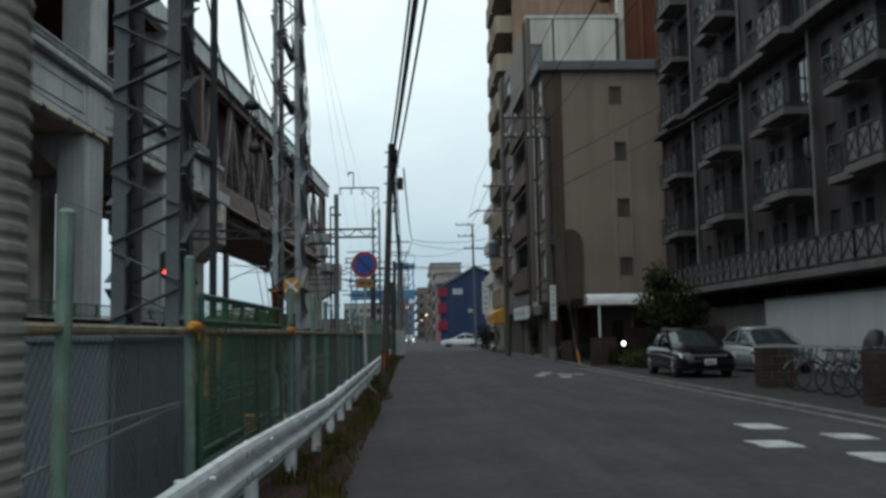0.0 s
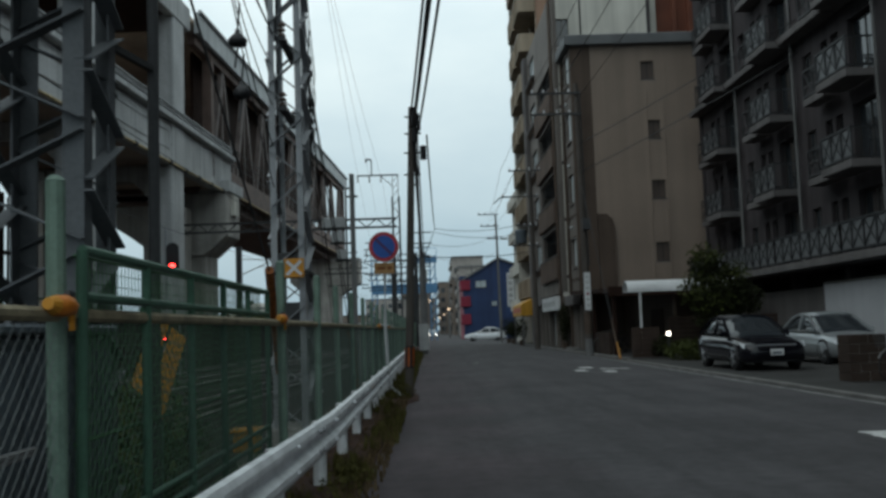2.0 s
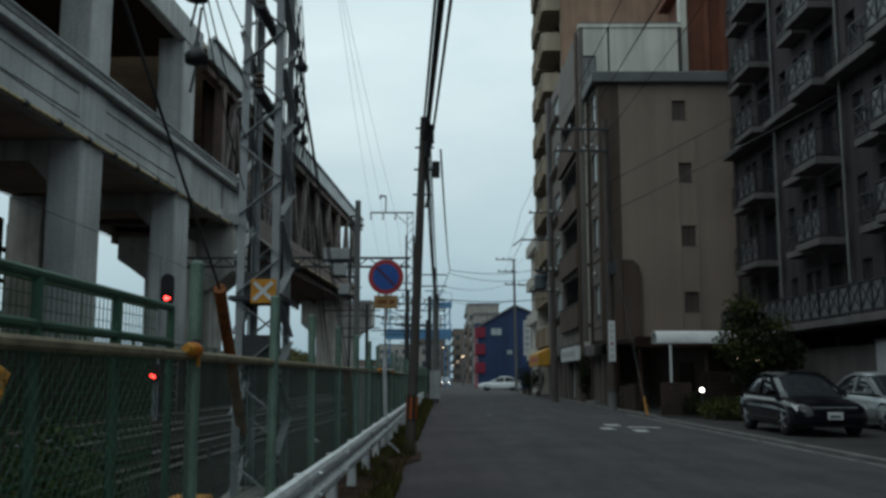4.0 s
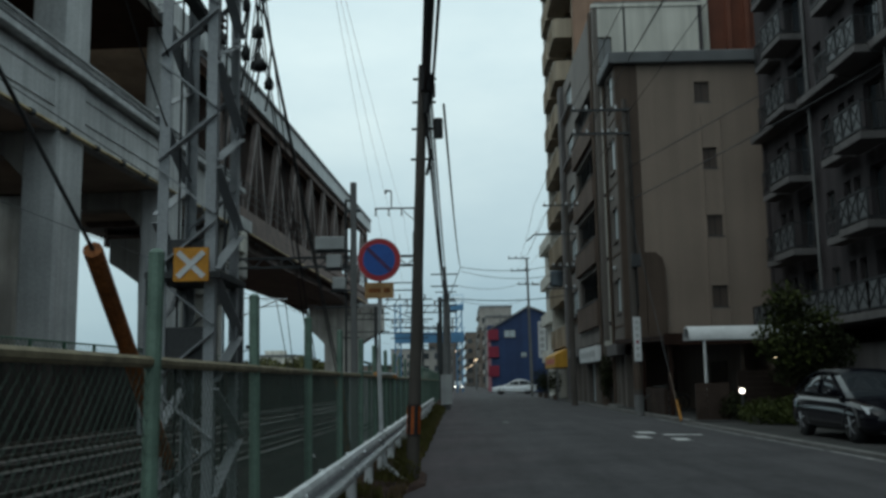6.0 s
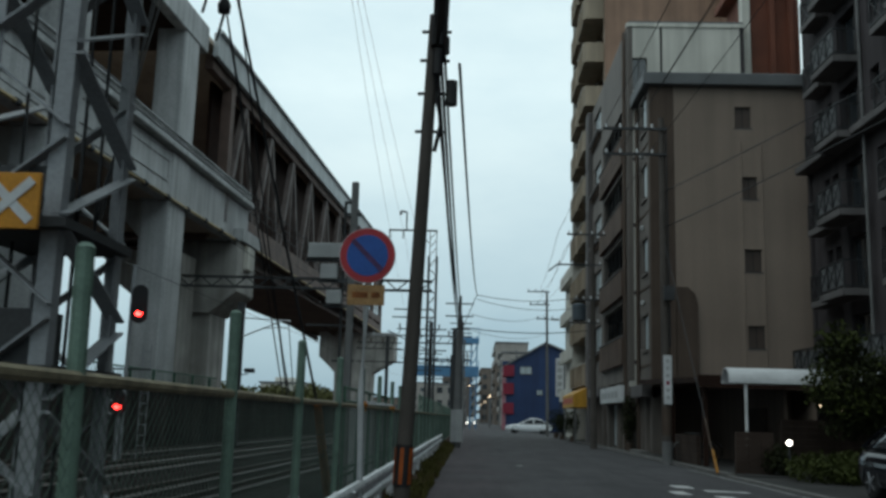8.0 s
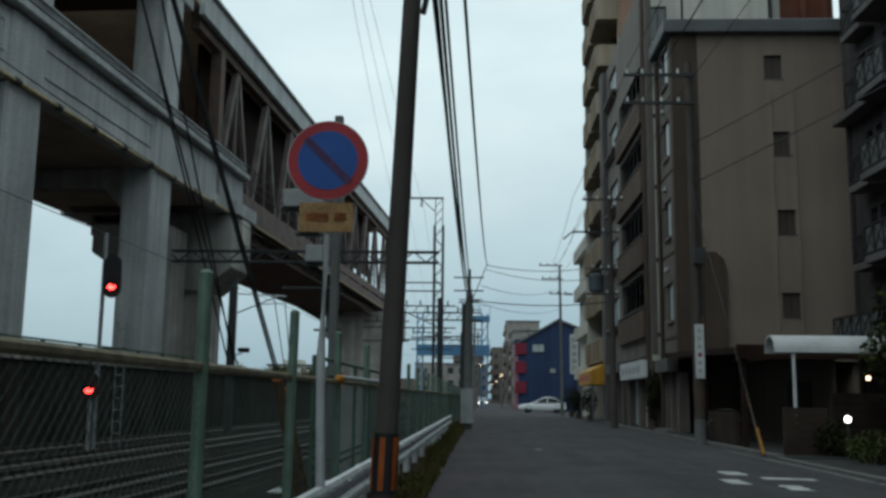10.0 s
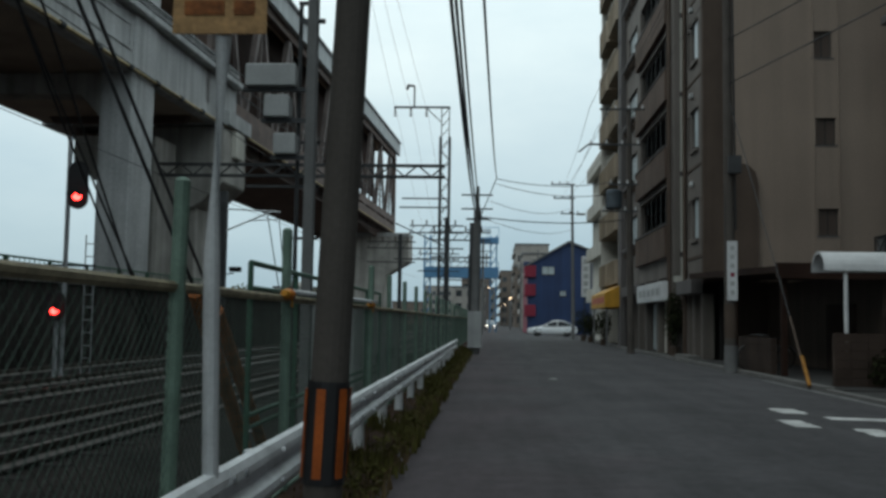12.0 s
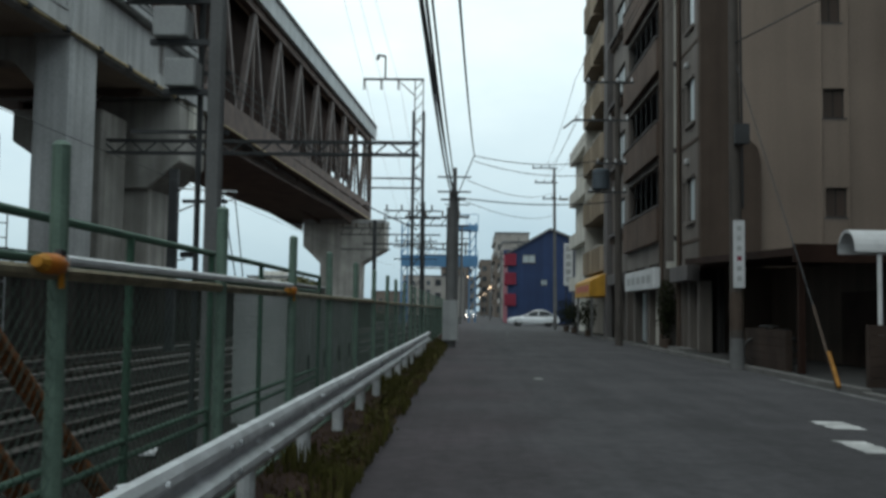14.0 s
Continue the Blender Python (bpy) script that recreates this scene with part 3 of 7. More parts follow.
rear = thing("bridge_pier", pose(-17.4, 60.2, 0, 0, 0, -2.86), "grey concrete pier of a second line behind the viaduct", "bridge pier", "bridge piers", "structure")
bm = B()
prism(bm, [(-1.6, 9.3), (-1.6, 8.0), (0.1, 6.9), (0.1, -0.6), (2.2, -0.6), (2.2, 9.3)], -1.2, 1.2, "y")
part("pier_shaft", bm, M_CONC2, rear, bevel=0.06)

# truss span
tr = thing("truss_bridge", VIA, "dark brown steel truss bridge with a pale roof edge", "truss bridge", kind="structure")
T0, T1, NP = 6.0, 70.0, 10
ZB, ZT = 12.2, 20.6
for sx, nm in ((-0.3, "near"), (-9.0, "far")):
    bm = B()
    beam(bm, (sx, T0, ZB), (sx, T1, ZB - 0.4), 0.55, 0.9)
    part("bottom_chord", bm, M_STEEL, tr)
    bm = B()
    beam(bm, (sx, 2.0, ZT), (sx, T1, ZT), 0.5, 0.8)
    part("top_chord", bm, M_STEEL, tr)
    step = (T1 - T0) / NP
    for i in range(NP):
        y0 = T0 + i * step
        bm = B()
        beam(bm, (sx, y0, ZB), (sx, y0 + step / 2, ZT), 0.34, 0.42)
        part("diagonal", bm, M_TRUSS, tr)
        bm = B()
        beam(bm, (sx, y0 + step / 2, ZT), (sx, y0 + step, ZB - 0.2), 0.24, 0.34)
        part("diagonal", bm, M_TRUSS, tr)
        bm = B()
        beam(bm, (sx, y0 + step / 2, ZB), (sx, y0 + step / 2, ZT), 0.16, 0.2)
        part("vertical", bm, M_TRUSS, tr)
    bm = B()
    beam(bm, (sx, T1, ZB - 0.4), (sx, T1, ZT), 0.45, 0.5)
    part("end_post", bm, M_STEEL, tr)
    bm = B()
    beam(bm, (sx, T0 - 0.2, ZB), (sx, T0 - 0.2, ZT), 0.6, 0.7)
    part("end_post", bm, M_STEEL, tr)
bm = B()
prism(bm, [(T0 - 4.5, 22.1), (T1 + 0.5, 22.1), (T1 + 0.5, 20.75), (T0 - 4.5, 20.75)], 0.05, 0.35, "x")
part("roof_fascia", bm, M_FASCIA, tr, "pale grey sheet-metal roof edge")
bm = B()
tube(bm, (0.45, T0 - 4.5, 22.15), (0.45, T1, 22.15), 0.12, n=6)
part("gutter", bm, M_FASCIA, tr)
bm = B()
box(bm, -9.6, 0.05, T0 - 5.6, T1 + 0.4, 21.3, 21.6)
part("roof", bm, M_SOFFIT, tr, "dark roof underside")
bm = B()
box(bm, -9.2, -0.1, T0, T1, 12.6, 13.3)
part("deck", bm, M_STEEL, tr)
bm = B()
for i in range(11):
    y = T0 + i * 6.4
    prism(bm, [(-9.2, 12.6), (-8.2, 11.2), (-1.2, 11.2), (-0.2, 12.6)], y - 0.2, y + 0.2, "y")
part("floor_beams", bm, M_STEEL, tr)
pl = [(T0 + 2, 12.55), (T0 + 2, 10.3)] + [(T0 + 2 + f * 58, 10.3 + 0.0 * f + 1.0 * math.sin(f * math.pi)) for f in (0.15, 0.3, 0.5, 0.7, 0.85)] + [(T1, 10.2), (T1, 12.5)]
for sx in (-1.2, -4.6, -8.0):
    bm = B()
    prism(bm, pl, sx - 0.12, sx + 0.12, "x")
    part("web_girder", bm, M_STEEL, tr)
bm = B()
box(bm, -8.4, -0.9, T0 + 2, T1, 10.9, 11.05)
part("bottom_plate", bm, M_STEEL, tr)
for z in (13.9, 14.5, 15.1):
    bm = B()
    tube(bm, (-0.05, T0, z), (-0.05, T1, z), 0.035, n=5)
    part("handrail", bm, M_DARKST, tr)
bm = B()
tube(bm, (0.2, 10.5, 11.6), (0.25, T1, 11.3), 0.07, n=6)
part("cable_pipe", bm, M_CABLEPIPE, tr)
# added sheet whose dark colour stands in for shade inside the truss
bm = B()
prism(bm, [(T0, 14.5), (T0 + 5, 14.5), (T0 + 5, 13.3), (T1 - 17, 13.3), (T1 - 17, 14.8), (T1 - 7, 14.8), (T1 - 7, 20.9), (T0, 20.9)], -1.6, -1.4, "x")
part("inner_shade_sheet", bm, M_DBROWN, tr, "dark sheet standing in for the shade inside the truss")

# ---- apartment block beside the parking ground ----
APT = pose(13.8, 51.0, 0, 0, 0, -90)
apt = thing("apartment_house", APT, "dark grey rendered apartment block with iron balconies", "apartment block", kind="structure")
FL = [3.25 + 2.9 * k for k in range(8)]
LEN = 58.0
BAYS = []
u = 1.2
while u < LEN - 9:
    BAYS.append((u, u + 1.75, "small"))
    BAYS.append((u + 2.1, u + 4.4, "large"))
    BAYS.append((u + 5.0, u + 6.3, "window"))
    u += 6.7
holes = []
for k, z in enumerate(FL):
    for a, b, kind in BAYS:
        if kind == "window":
            holes.append((a + 0.2, b - 0.3, z + 0.95, z + 2.1))
        elif kind == "large":
            holes.append((a + 0.25, b - 0.25, z + 0.12, z + 2.25))
        else:
            holes.append((a + 0.15, a + 0.75, z + 0.12, z + 2.15))
            holes.append((a + 1.0, b - 0.15, z + 0.75, z + 2.15))
bm = B()
wall_cells(bm, 0, LEN, 3.1, 12.0, 0.0, 0.3, [h for h in holes if h[3] < 12.0])
part("wall", bm, M_APT, apt)
bm = B()
wall_cells(bm, 0, LEN, 12.0, 27, -0.12, 0.3, [h for h in holes if h[2] > 12.0])
part("upper_wall", bm, M_APT, apt)
boxed("ledge", (-0.3, LEN, -0.62, 0.1, 11.85, 12.15), M_APTL, apt, "pale projecting ledge", 0.03)
boxed("rear_wall", (0, LEN, 9.6, 10, 0, 27), M_APT, apt)
boxed("end_wall", (-0.25, 0, -0.12, 10, 0, 27), M_APT, apt)
boxed("end_wall", (LEN, LEN + 0.25, -0.12, 10, 0, 27), M_APT, apt)
boxed("roof", (-0.25, LEN + 0.25, -0.3, 10, 27, 27.3), M_ROOF, apt)
# sheets behind the front, coloured near black for the unlit depth
boxed("ground_floor_wall", (0, LEN, 1.6, 1.9, 0, 3.1), M_VOID, apt, "near-black sheet for the deep shade of the ground floor")
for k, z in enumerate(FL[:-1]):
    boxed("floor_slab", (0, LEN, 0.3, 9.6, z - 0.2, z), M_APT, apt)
    boxed("room_shade", (0, LEN, 1.5, 1.6, z, z + 2.7), M_VOID, apt)


def balcony(a, b, z, depth, style):
    bal = new("balcony")
    bal.parent = apt
    bm = B()
    box(bm, a, b, -depth, -0.125, z - 0.16, z + 0.1)
    part("slab", bm, M_APTL, bal, bevel=0.02)
    bm = B()
    h0, h1 = z + 0.12, z + 1.12
    y = -depth + 0.05
    for zz in (h0 + 0.08, h1):
        box(bm, a, b, y - 0.025, y + 0.025, zz - 0.03, zz + 0.03)
        box(bm, a, a + 0.05, y, -0.125, zz - 0.03, zz + 0.03)
        box(bm, b - 0.05, b, y, -0.125, zz - 0.03, zz + 0.03)
    n = max(2, round((b - a) / 0.8))
    w = (b - a) / n
    for i in range(n + 1):
        box(bm, a + i * w - 0.022, a + i * w + 0.022, y - 0.022, y + 0.022, z + 0.1, h1)
    for i in range(n):
        p, q = a + i * w, a + (i + 1) * w
        beam(bm, (p, y, h0 + 0.1), (q, y, h1), 0.028)
        beam(bm, (q, y, h0 + 0.1), (p, y, h1), 0.028)
    k = max(2, round(depth / 0.25))
    for i in range(1, k):
        for x in (a + 0.025, b - 0.025):
            box(bm, x - 0.012, x + 0.012, y + i * depth / k - 0.012, y + i * depth / k + 0.012, h0, h1)
    part("railing", bm, M_RAILING, bal, "black iron railing with crossed bars")
    if style:
        bm = B()
        box(bm, a + 0.06, b - 0.06, y + 0.03, y + 0.045, h0 + 0.12, h1 - 0.05)
        part("screen", bm, M_PANEL, bal, "smoky screen behind the bars")


for k, z in enumerate(FL[:-1]):
    for a, b, kind in BAYS:
        if kind == "window":
            window(apt, a + 0.2, b - 0.3, z + 0.95, z + 2.1, 0.1)
        elif kind == "large":
            window(apt, a + 0.25, b - 0.25, z + 0.12, z + 2.25, 0.2, sill=False, sashes=2)
            if k:
                balcony(a, b, z, 1.1, True)
            bm = B()
            tube(bm, (b + 0.25, -0.22, z), (b + 0.25, -0.22, z + 2.9), 0.055, n=7)
            part("downpipe", bm, M_POLEG, apt, "pale downpipe")
        else:
            window(apt, a + 0.15, a + 0.75, z + 0.12, z + 2.15, 0.15, sashes=1, sill=False)
            window(apt, a + 1.0, b - 0.15, z + 0.75, z + 2.15, 0.15, sashes=1)
            if k:
                balcony(a, b, z, 0.7, False)
i = 0
while i < LEN - 6:
    balcony(i + 0.0, i + 5.9, FL[0], 1.1, True)
    i += 5.9
for i in range(12):
    bm = B()
    box(bm, i * 5.0, i * 5.0 + 0.45, 0.2, 0.65, 0, 3.1)
    part("pillar", bm, M_APT, apt)
wl1 = thing("boundary_wall", pose(0, 0, 0), "pale rendered wall behind the parked cars", "wall", kind="structure")
boxed("wall_panel", (13.45, 13.65, -6, 36.5, 0, 2.5), M_LWALL, wl1, bevel=0.01)
boxed("coping", (13.4, 13.7, -6, 36.5, 2.504, 2.57), M_KERB, wl1)
boxed("rear_panel", (13.7, 13.9, 36.55, 47.5, 0, 2.45), M_APTL, wl1, "grey wall set back")

# ---- tan house with its blank side wall ----
TX0, TX1, TY0, TY1, TH = 7.4, 14.55, 53.0, 56.2, 16.9
tan = thing("tan_house", pose(TX0, TY0, 0), "five-storey tan rendered house with a blank side wall", "apartment house", kind="structure")
W = TX1 - TX0
tw = [(4.15, 14.95), (4.35, 11.7), (4.45, 8.45), (4.5, 5.1)]
bm = B()
wall_cells(bm, 1.05, W, 2.9, TH - 0.55, 0.0, 0.3, [(u - 0.36, u + 0.36, z - 0.5, z + 0.5) for u, z in tw])
part("wall_south", bm, M_TAN, tan)
boxed("corner_pier", (-0.02, 1.046, -0.05, 0.3, 2.9, TH - 0.55), M_BROWN, tan, "dark brown corner strip", 0.02)
boxed("eave", (-0.35, W + 0.2, -0.35, TY1 - TY0, TH - 0.55, TH + 0.02), M_ROOF, tan, "grey flat roof edge", 0.04)
boxed("wall_east", (W - 0.3, W, 0.3, TY1 - TY0, 0, TH - 0.55), M_TAN, tan)
boxed("wall_north", (0, W - 0.3, TY1 - TY0 - 0.3, TY1 - TY0, 0, TH - 0.55), M_TAN, tan)
for u, z in tw:
    window(tan, u - 0.36, u + 0.36, z - 0.5, z + 0.5, 0.12, sashes=2, material=M_GLASSD)
# thin tubes added to stand for dirt streaks below the windows
for u in (4.0, 4.9):
    bm = B()
    tube(bm, (u, -0.06, 2.9), (u, -0.06, 13.8), 0.022, n=6)
    part("conduit", bm, M_TAN, tan)
bm = B()
prism(bm, [(1.06, 2.9), (1.06, 7.2), (1.55, 7.2), (1.85, 6.9), (1.95, 6.4), (1.95, 2.9)], -0.16, -0.004, "y")
part("tall_panel", bm, M_BROWN, tan, "round-shouldered brown panel")
# added block, its dark colour painting the shaded recess towards the apartments
bm = B()
box(bm, W, W + 1.1, 1.0, TY1 - TY0, 0, TH - 1.0)
part("gap_shade_block", bm, M_DBROWN, tan, "dark block standing for the shaded gap beside the house")
# street side of the same house
sf = new("street_front")
sf.parent = tan
SL = TY1 - TY0
sf.matrix_basis = pose(0, SL, 0, 0, 0, -90)
ROWS = (4.55, 8.0, 11.4, 14.55)
holes = [h for z in ROWS for h in ((1.2, 2.35, z, z + 1.5), (0.5, 0.95, z + 0.1, z + 1.5))]
bm = B()
wall_cells(bm, 0, SL - 0.05, 2.9, TH - 0.55, 0.0, 0.3, holes)
part("front_wall", bm, M_MID, sf)
for z in ROWS:
    # pale tint puts the mirrored sky into this half of the window
    boxed("bright_pane", (1.75, 2.35, 0.012, 0.03, z, z + 1.5), M_GLASSB, sf, "window pane tinted pale for the sky's reflection")
    boxed("dark_pane", (1.2, 1.74, 0.11, 0.13, z, z + 1.5), M_GLASS, sf)
    boxed("dark_pane", (0.5, 0.95, 0.1, 0.12, z + 0.1, z + 1.5), M_GLASS, sf)
    bm = B()
    box(bm, 1.12, 2.43, -0.1, 0.02, z - 0.12, z - 0.01)
    box(bm, 1.12, 2.43, -0.1, 0.02, z + 1.51, z + 1.6)
    box(bm, 1.72, 1.77, 0.04, 0.078, z, z + 1.5)
    part("window_trim", bm, M_MID, sf)
    boxed("vent_hood", (1.35, 1.6, -0.16, -0.004, z + 2.05, z + 2.25), M_CABL, sf, "pale vent hood", 0.03)
    boxed("floor_band", (0.0, SL - 0.05, -0.03, -0.003, z - 0.75, z - 0.65), M_BROWN, sf)
for u in (0.12, 0.3):
    bm = B()
    tube(bm, (u, -0.09, 0.1), (u, -0.09, TH - 0.7), 0.06, n=7)
    part("downpipe", bm, M_BROWN, sf, "brown downpipe")
boxed("shop_shade", (0.0, SL - 0.05, 0.6, 0.8, 0, 2.9), M_VOID, sf)
boxed("shop_fascia", (0.3, SL - 0.1, -0.45, 0.0, 2.45, 2.98), M_APTL, sf, "weathered blank shop fascia", 0.02)
for u in (0.3, 1.35, 2.75):
    boxed("pillar", (u, u + 0.3, -0.02, 0.4, 0.06, 2.45), M_MID, sf)
boxed("shutter", (0.62, 1.33, 0.3, 0.36, 0.06, 2.4), M_PALE, sf, "pale metal roller shutter")
for i in range(14):
    boxed("shutter_slat", (1.68, 2.72, 0.3, 0.33, 0.1 + i * 0.165, 0.25 + i * 0.165), M_APTL, sf)
boxed("doorstep", (0.3, 2.9, -0.5, -0.03, 0.06, 0.16), M_KERB, sf, "pale concrete doorstep")

# ---- mid building with recessed balconies, and the tall house beyond ----
mid = thing("balcony_house", pose(6.95, 70.5, 0, 0, 0, -90), "brown-grey six-storey house with deep shaded balconies", "apartment house", kind="structure")
ML, MH = 14.25, 20.6
MF = [4.2 + 3.25 * k for k in range(5)]
holes = [(1.6, 4.6, z + 1.15, z + 2.6) for z in MF] + [(5.6, 13.2, z + 1.1, z + 2.85) for z in MF[:-1]]
bm = B()
wall_cells(bm, 0, ML, 3.25, MH, 0, 0.25, holes)
part("front_wall", bm, M_MID, mid)
boxed("rear_wall", (0, ML, 5.5, 5.7, 0, MH), M_APT, mid)
boxed("roof", (0, ML, 0.1, 5.7, MH + 0.004, MH + 0.3), M_ROOF, mid)
boxed("balcony_shade", (0, ML, 1.6, 1.7, 3.25, MH), M_VOID, mid)
boxed("corner_pier", (-0.35, 0.75, -0.3, -0.004, 0.06, MH), M_APTL, mid, "grey rendered pier", 0.02)
for k, z in enumerate(MF):
    boxed("floor_slab", (0, ML, 0.25, 1.6, z - 0.2, z), M_APT, mid)
    window(mid, 1.6, 4.6, z + 1.15, z + 2.6, 0.1, material=M_GLASSB, sashes=4)
    boxed("window_ledge", (1.2, 5.0, -0.3, -0.004, z + 0.85, z + 1.0), M_APTL, mid, "projecting window ledge")
    for i in range(5):
        boxed("console", (1.4 + i * 0.8, 1.55 + i * 0.8, -0.22, -0.004, z + 0.55, z + 0.846), M_BROWN, mid)
    if k < 4:
        boxed("parapet", (5.4, 13.4, -0.22, -0.004, z - 0.15, z + 1.15), M_PARAPET, mid, "brown tiled balcony parapet", 0.02)
        boxed("parapet_cap", (5.35, 13.45, -0.26, 0.02, z + 1.154, z + 1.22), M_APTL, mid)
        for i in range(7):
            boxed("balcony_post", (5.8 + i * 1.2, 5.84 + i * 1.2, 0.1, 0.14, z + 1.22, z + 2.85), M_RAILING, mid)
        boxed("air_conditioner", (11.4, 12.2, 0.9, 1.2, z, z + 1.45), M_CABL, mid, "pale outdoor air conditioner")
for u in (13.55, 13.8):
    bm = B()
    tube(bm, (u, -0.1, 0.1), (u, -0.1, MH - 0.1), 0.065, n=7)
    part("downpipe", bm, M_BROWN, mid, "brown downpipe")
boxed("shop_shade", (0.4, 14.0, 0.7, 0.8, 0.1, 3.25), M_VOID, mid)
for u in (0.1, 2.4, 5.0, 7.2, 10.4, 13.5):
    boxed("pillar", (u, u + 0.35, -0.02, 0.5, 0.06, 3.25), M_MID, mid)
for u in (7.6, 8.55, 9.45):
    boxed("glass_door", (u, u + 0.85, 0.3, 0.34, 0.15, 2.2), M_GLASSB if u < 8 else M_GLASS, mid)
    boxed("door_stile", (u + 0.86, u + 0.94, 0.26, 0.38, 0.1, 2.24), M_CABL, mid)
boxed("shutter", (10.8, 13.45, 0.25, 0.31, 0.08, 2.24), M_PALE, mid, "pale folded shop shutter")
boxed("shop_front_panel", (2.8, 4.95, 0.3, 0.36, 0.08, 2.6), M_APT, mid)
boxed("shop_sign", (7.0, 13.7, -0.38, -0.02, 2.26, 3.05), M_WHITE, mid, "white blank shop sign box", 0.02)
for i in range(5):
    boxed("sign_bar", (7.6 + i * 1.15, 8.4 + i * 1.15, -0.386, -0.382, 2.5, 2.8), M_CABL, mid)
boxed("second_sign", (1.0, 5.6, -0.3, -0.02, 2.7, 3.2), M_APTL, mid, "dark weathered shop fascia", 0.02)
tall = thing("tall_house", pose(6.55, 79.6, 0, 0, 0, -90), "tall tan apartment house with rows of balconies", "apartment house", kind="structure")
TL, TT = 8.8, 40.0
holes = [(0.4 + 4.35 * j, 4.0 + 4.35 * j, 4.6 + 3.0 * k, 6.6 + 3.0 * k) for j in range(2) for k in range(11)]
bm = B()
wall_cells(bm, 0, TL, 3.2, TT, 1.3, 1.55, holes)
part("front_wall", bm, M_TALL, tall)
boxed("shade_sheet", (0, TL, 2.0, 2.1, 0.2, TT), M_VOID, tall)
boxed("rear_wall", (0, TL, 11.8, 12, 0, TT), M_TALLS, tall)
boxed("roof", (0, TL + 0.3, 1.3, 12, TT, TT + 0.4), M_ROOF, tall)
boxed("north_wall", (-0.3, 0, 0.2, 12, 0, TT), M_PALE, tall)
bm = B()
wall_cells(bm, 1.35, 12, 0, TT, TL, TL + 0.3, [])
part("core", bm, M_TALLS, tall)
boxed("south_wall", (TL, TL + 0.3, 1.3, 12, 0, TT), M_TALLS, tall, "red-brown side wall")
for k in range(12):
    for j in range(2):
        bal = new("balcony")
        bal.parent = tall
        z = 3.7 + 3.0 * k
        a, b = 0.1 + 4.35 * j, 4.25 + 4.35 * j
        ring = [(a, 1.29), (a, 0.25), (a + 0.06, 0.1), (a + 0.18, 0.02), (a + 0.3, 0.0), (b - 0.3, 0.0), (b - 0.18, 0.02), (b - 0.06, 0.1), (b, 0.25), (b, 1.29)]
        mid_x = (a + b) / 2
        inner = [(mid_x + (x - mid_x) * 0.957, 0.12 + (y - 0.0) * 0.9068) for x, y in ring[::-1]]
        bm = B()
        prism(bm, ring, z - 0.18, z, "z")
        part("slab", bm, M_TALL, bal)
        bm = B()
        prism(bm, ring + inner, z + 0.004, z + 1.15, "z")
        part("parapet", bm, M_TALL, bal, "rounded tan parapet")
        for i in range(5):
            x = a + 0.7 + i * (b - a - 1.4) / 4
            boxed("rib", (x - 0.05, x + 0.05, -0.05, -0.004, z - 0.1, z + 1.12), M_TALL, bal)
        boxed("cap", (a + 0.5, b - 0.5, -0.04, 0.16, z + 1.154, z + 1.21), M_PALE, bal)
# pale upper storeys behind the tan roof
pale = thing("pale_house", pose(6.97, 56.27, 0), "pale rendered side of a house rising behind a lower roof", "apartment house", kind="structure")
holes = [(0.15, 0.95, 17.4, 19.0), (2.35, 2.9, 16.95, 17.75), (3.0, 3.55, 16.95, 17.75)]
bm = B()
wall_cells(bm, 0, 5.7, 3, 20.6, 0, 0.25, holes)
part("wall", bm, M_PALE, pale)
boxed("shade_sheet", (0.3, 5.7, 0.5, 0.6, 14, 20.5), M_VOID, pale)
for h in holes:
    window(pale, *h, 0.1, sashes=1 if h[0] > 2 else 2)
boxed("parapet", (-0.05, 5.75, -0.06, 0.3, 20.604, 20.8), M_PALE, pale)
red = thing("red_brown_tower", pose(12.7, 56.9, 0), "red-brown clad stair tower with a pale column", "stair tower", kind="structure")
boxed("shaft", (0.4, 2.9, 0, 4, 10, 25.3), M_REDBR, red, bevel=0.03)
boxed("rib", (1.35, 1.6, -0.25, -0.004, 10, 23.2), M_REDBR, red)
boxed("rib", (2.3, 2.55, -0.25, -0.004, 10, 23.2), M_REDBR, red)
boxed("pale_column", (0, 0.38, -0.3, 0.3, 16, 24.3), M_PALE, red)
boxed("cornice", (-0.2, 3.1, -0.6, 4.2, 23.3, 23.7), M_REDBR, red)
back = thing("brick_tower_house", pose(8.0, 76.5, 0), "red-brown tall apartment house with small windows", "apartment house", kind="structure")
holes = [(0.8 + 3.0 * j, 2.0 + 3.0 * j, 24.0 + 3 * k, 25.2 + 3 * k) for j in range(4) for k in range(5)]
bm = B()
wall_cells(bm, 0, 14, 15, 42, -0.3, 0.0, holes)
part("wall", bm, M_TALLS, back)
boxed("shade_sheet", (0, 14, 0.3, 0.4, 15, 42), M_VOID, back)
for h in holes:
    window(back, *h, -0.2, sashes=2)
for k in range(12):
    boxed("stair_step", (5.2, 6.4, -1.2 + 0.0 * k, -0.32, 25.0 + 0.5 * k, 25.12 + 0.5 * k), M_DBROWN, back)
boxed("ledge", (-0.2, 14.2, -0.5, 0, 27.2, 27.5), M_TALL, back)

# ---- guard rail and fence along the railway ----
gr = thing("guard_rail", pose(-1.5, 0, -0.05), "white-grey corrugated steel guard rail on posts", "guard rail")
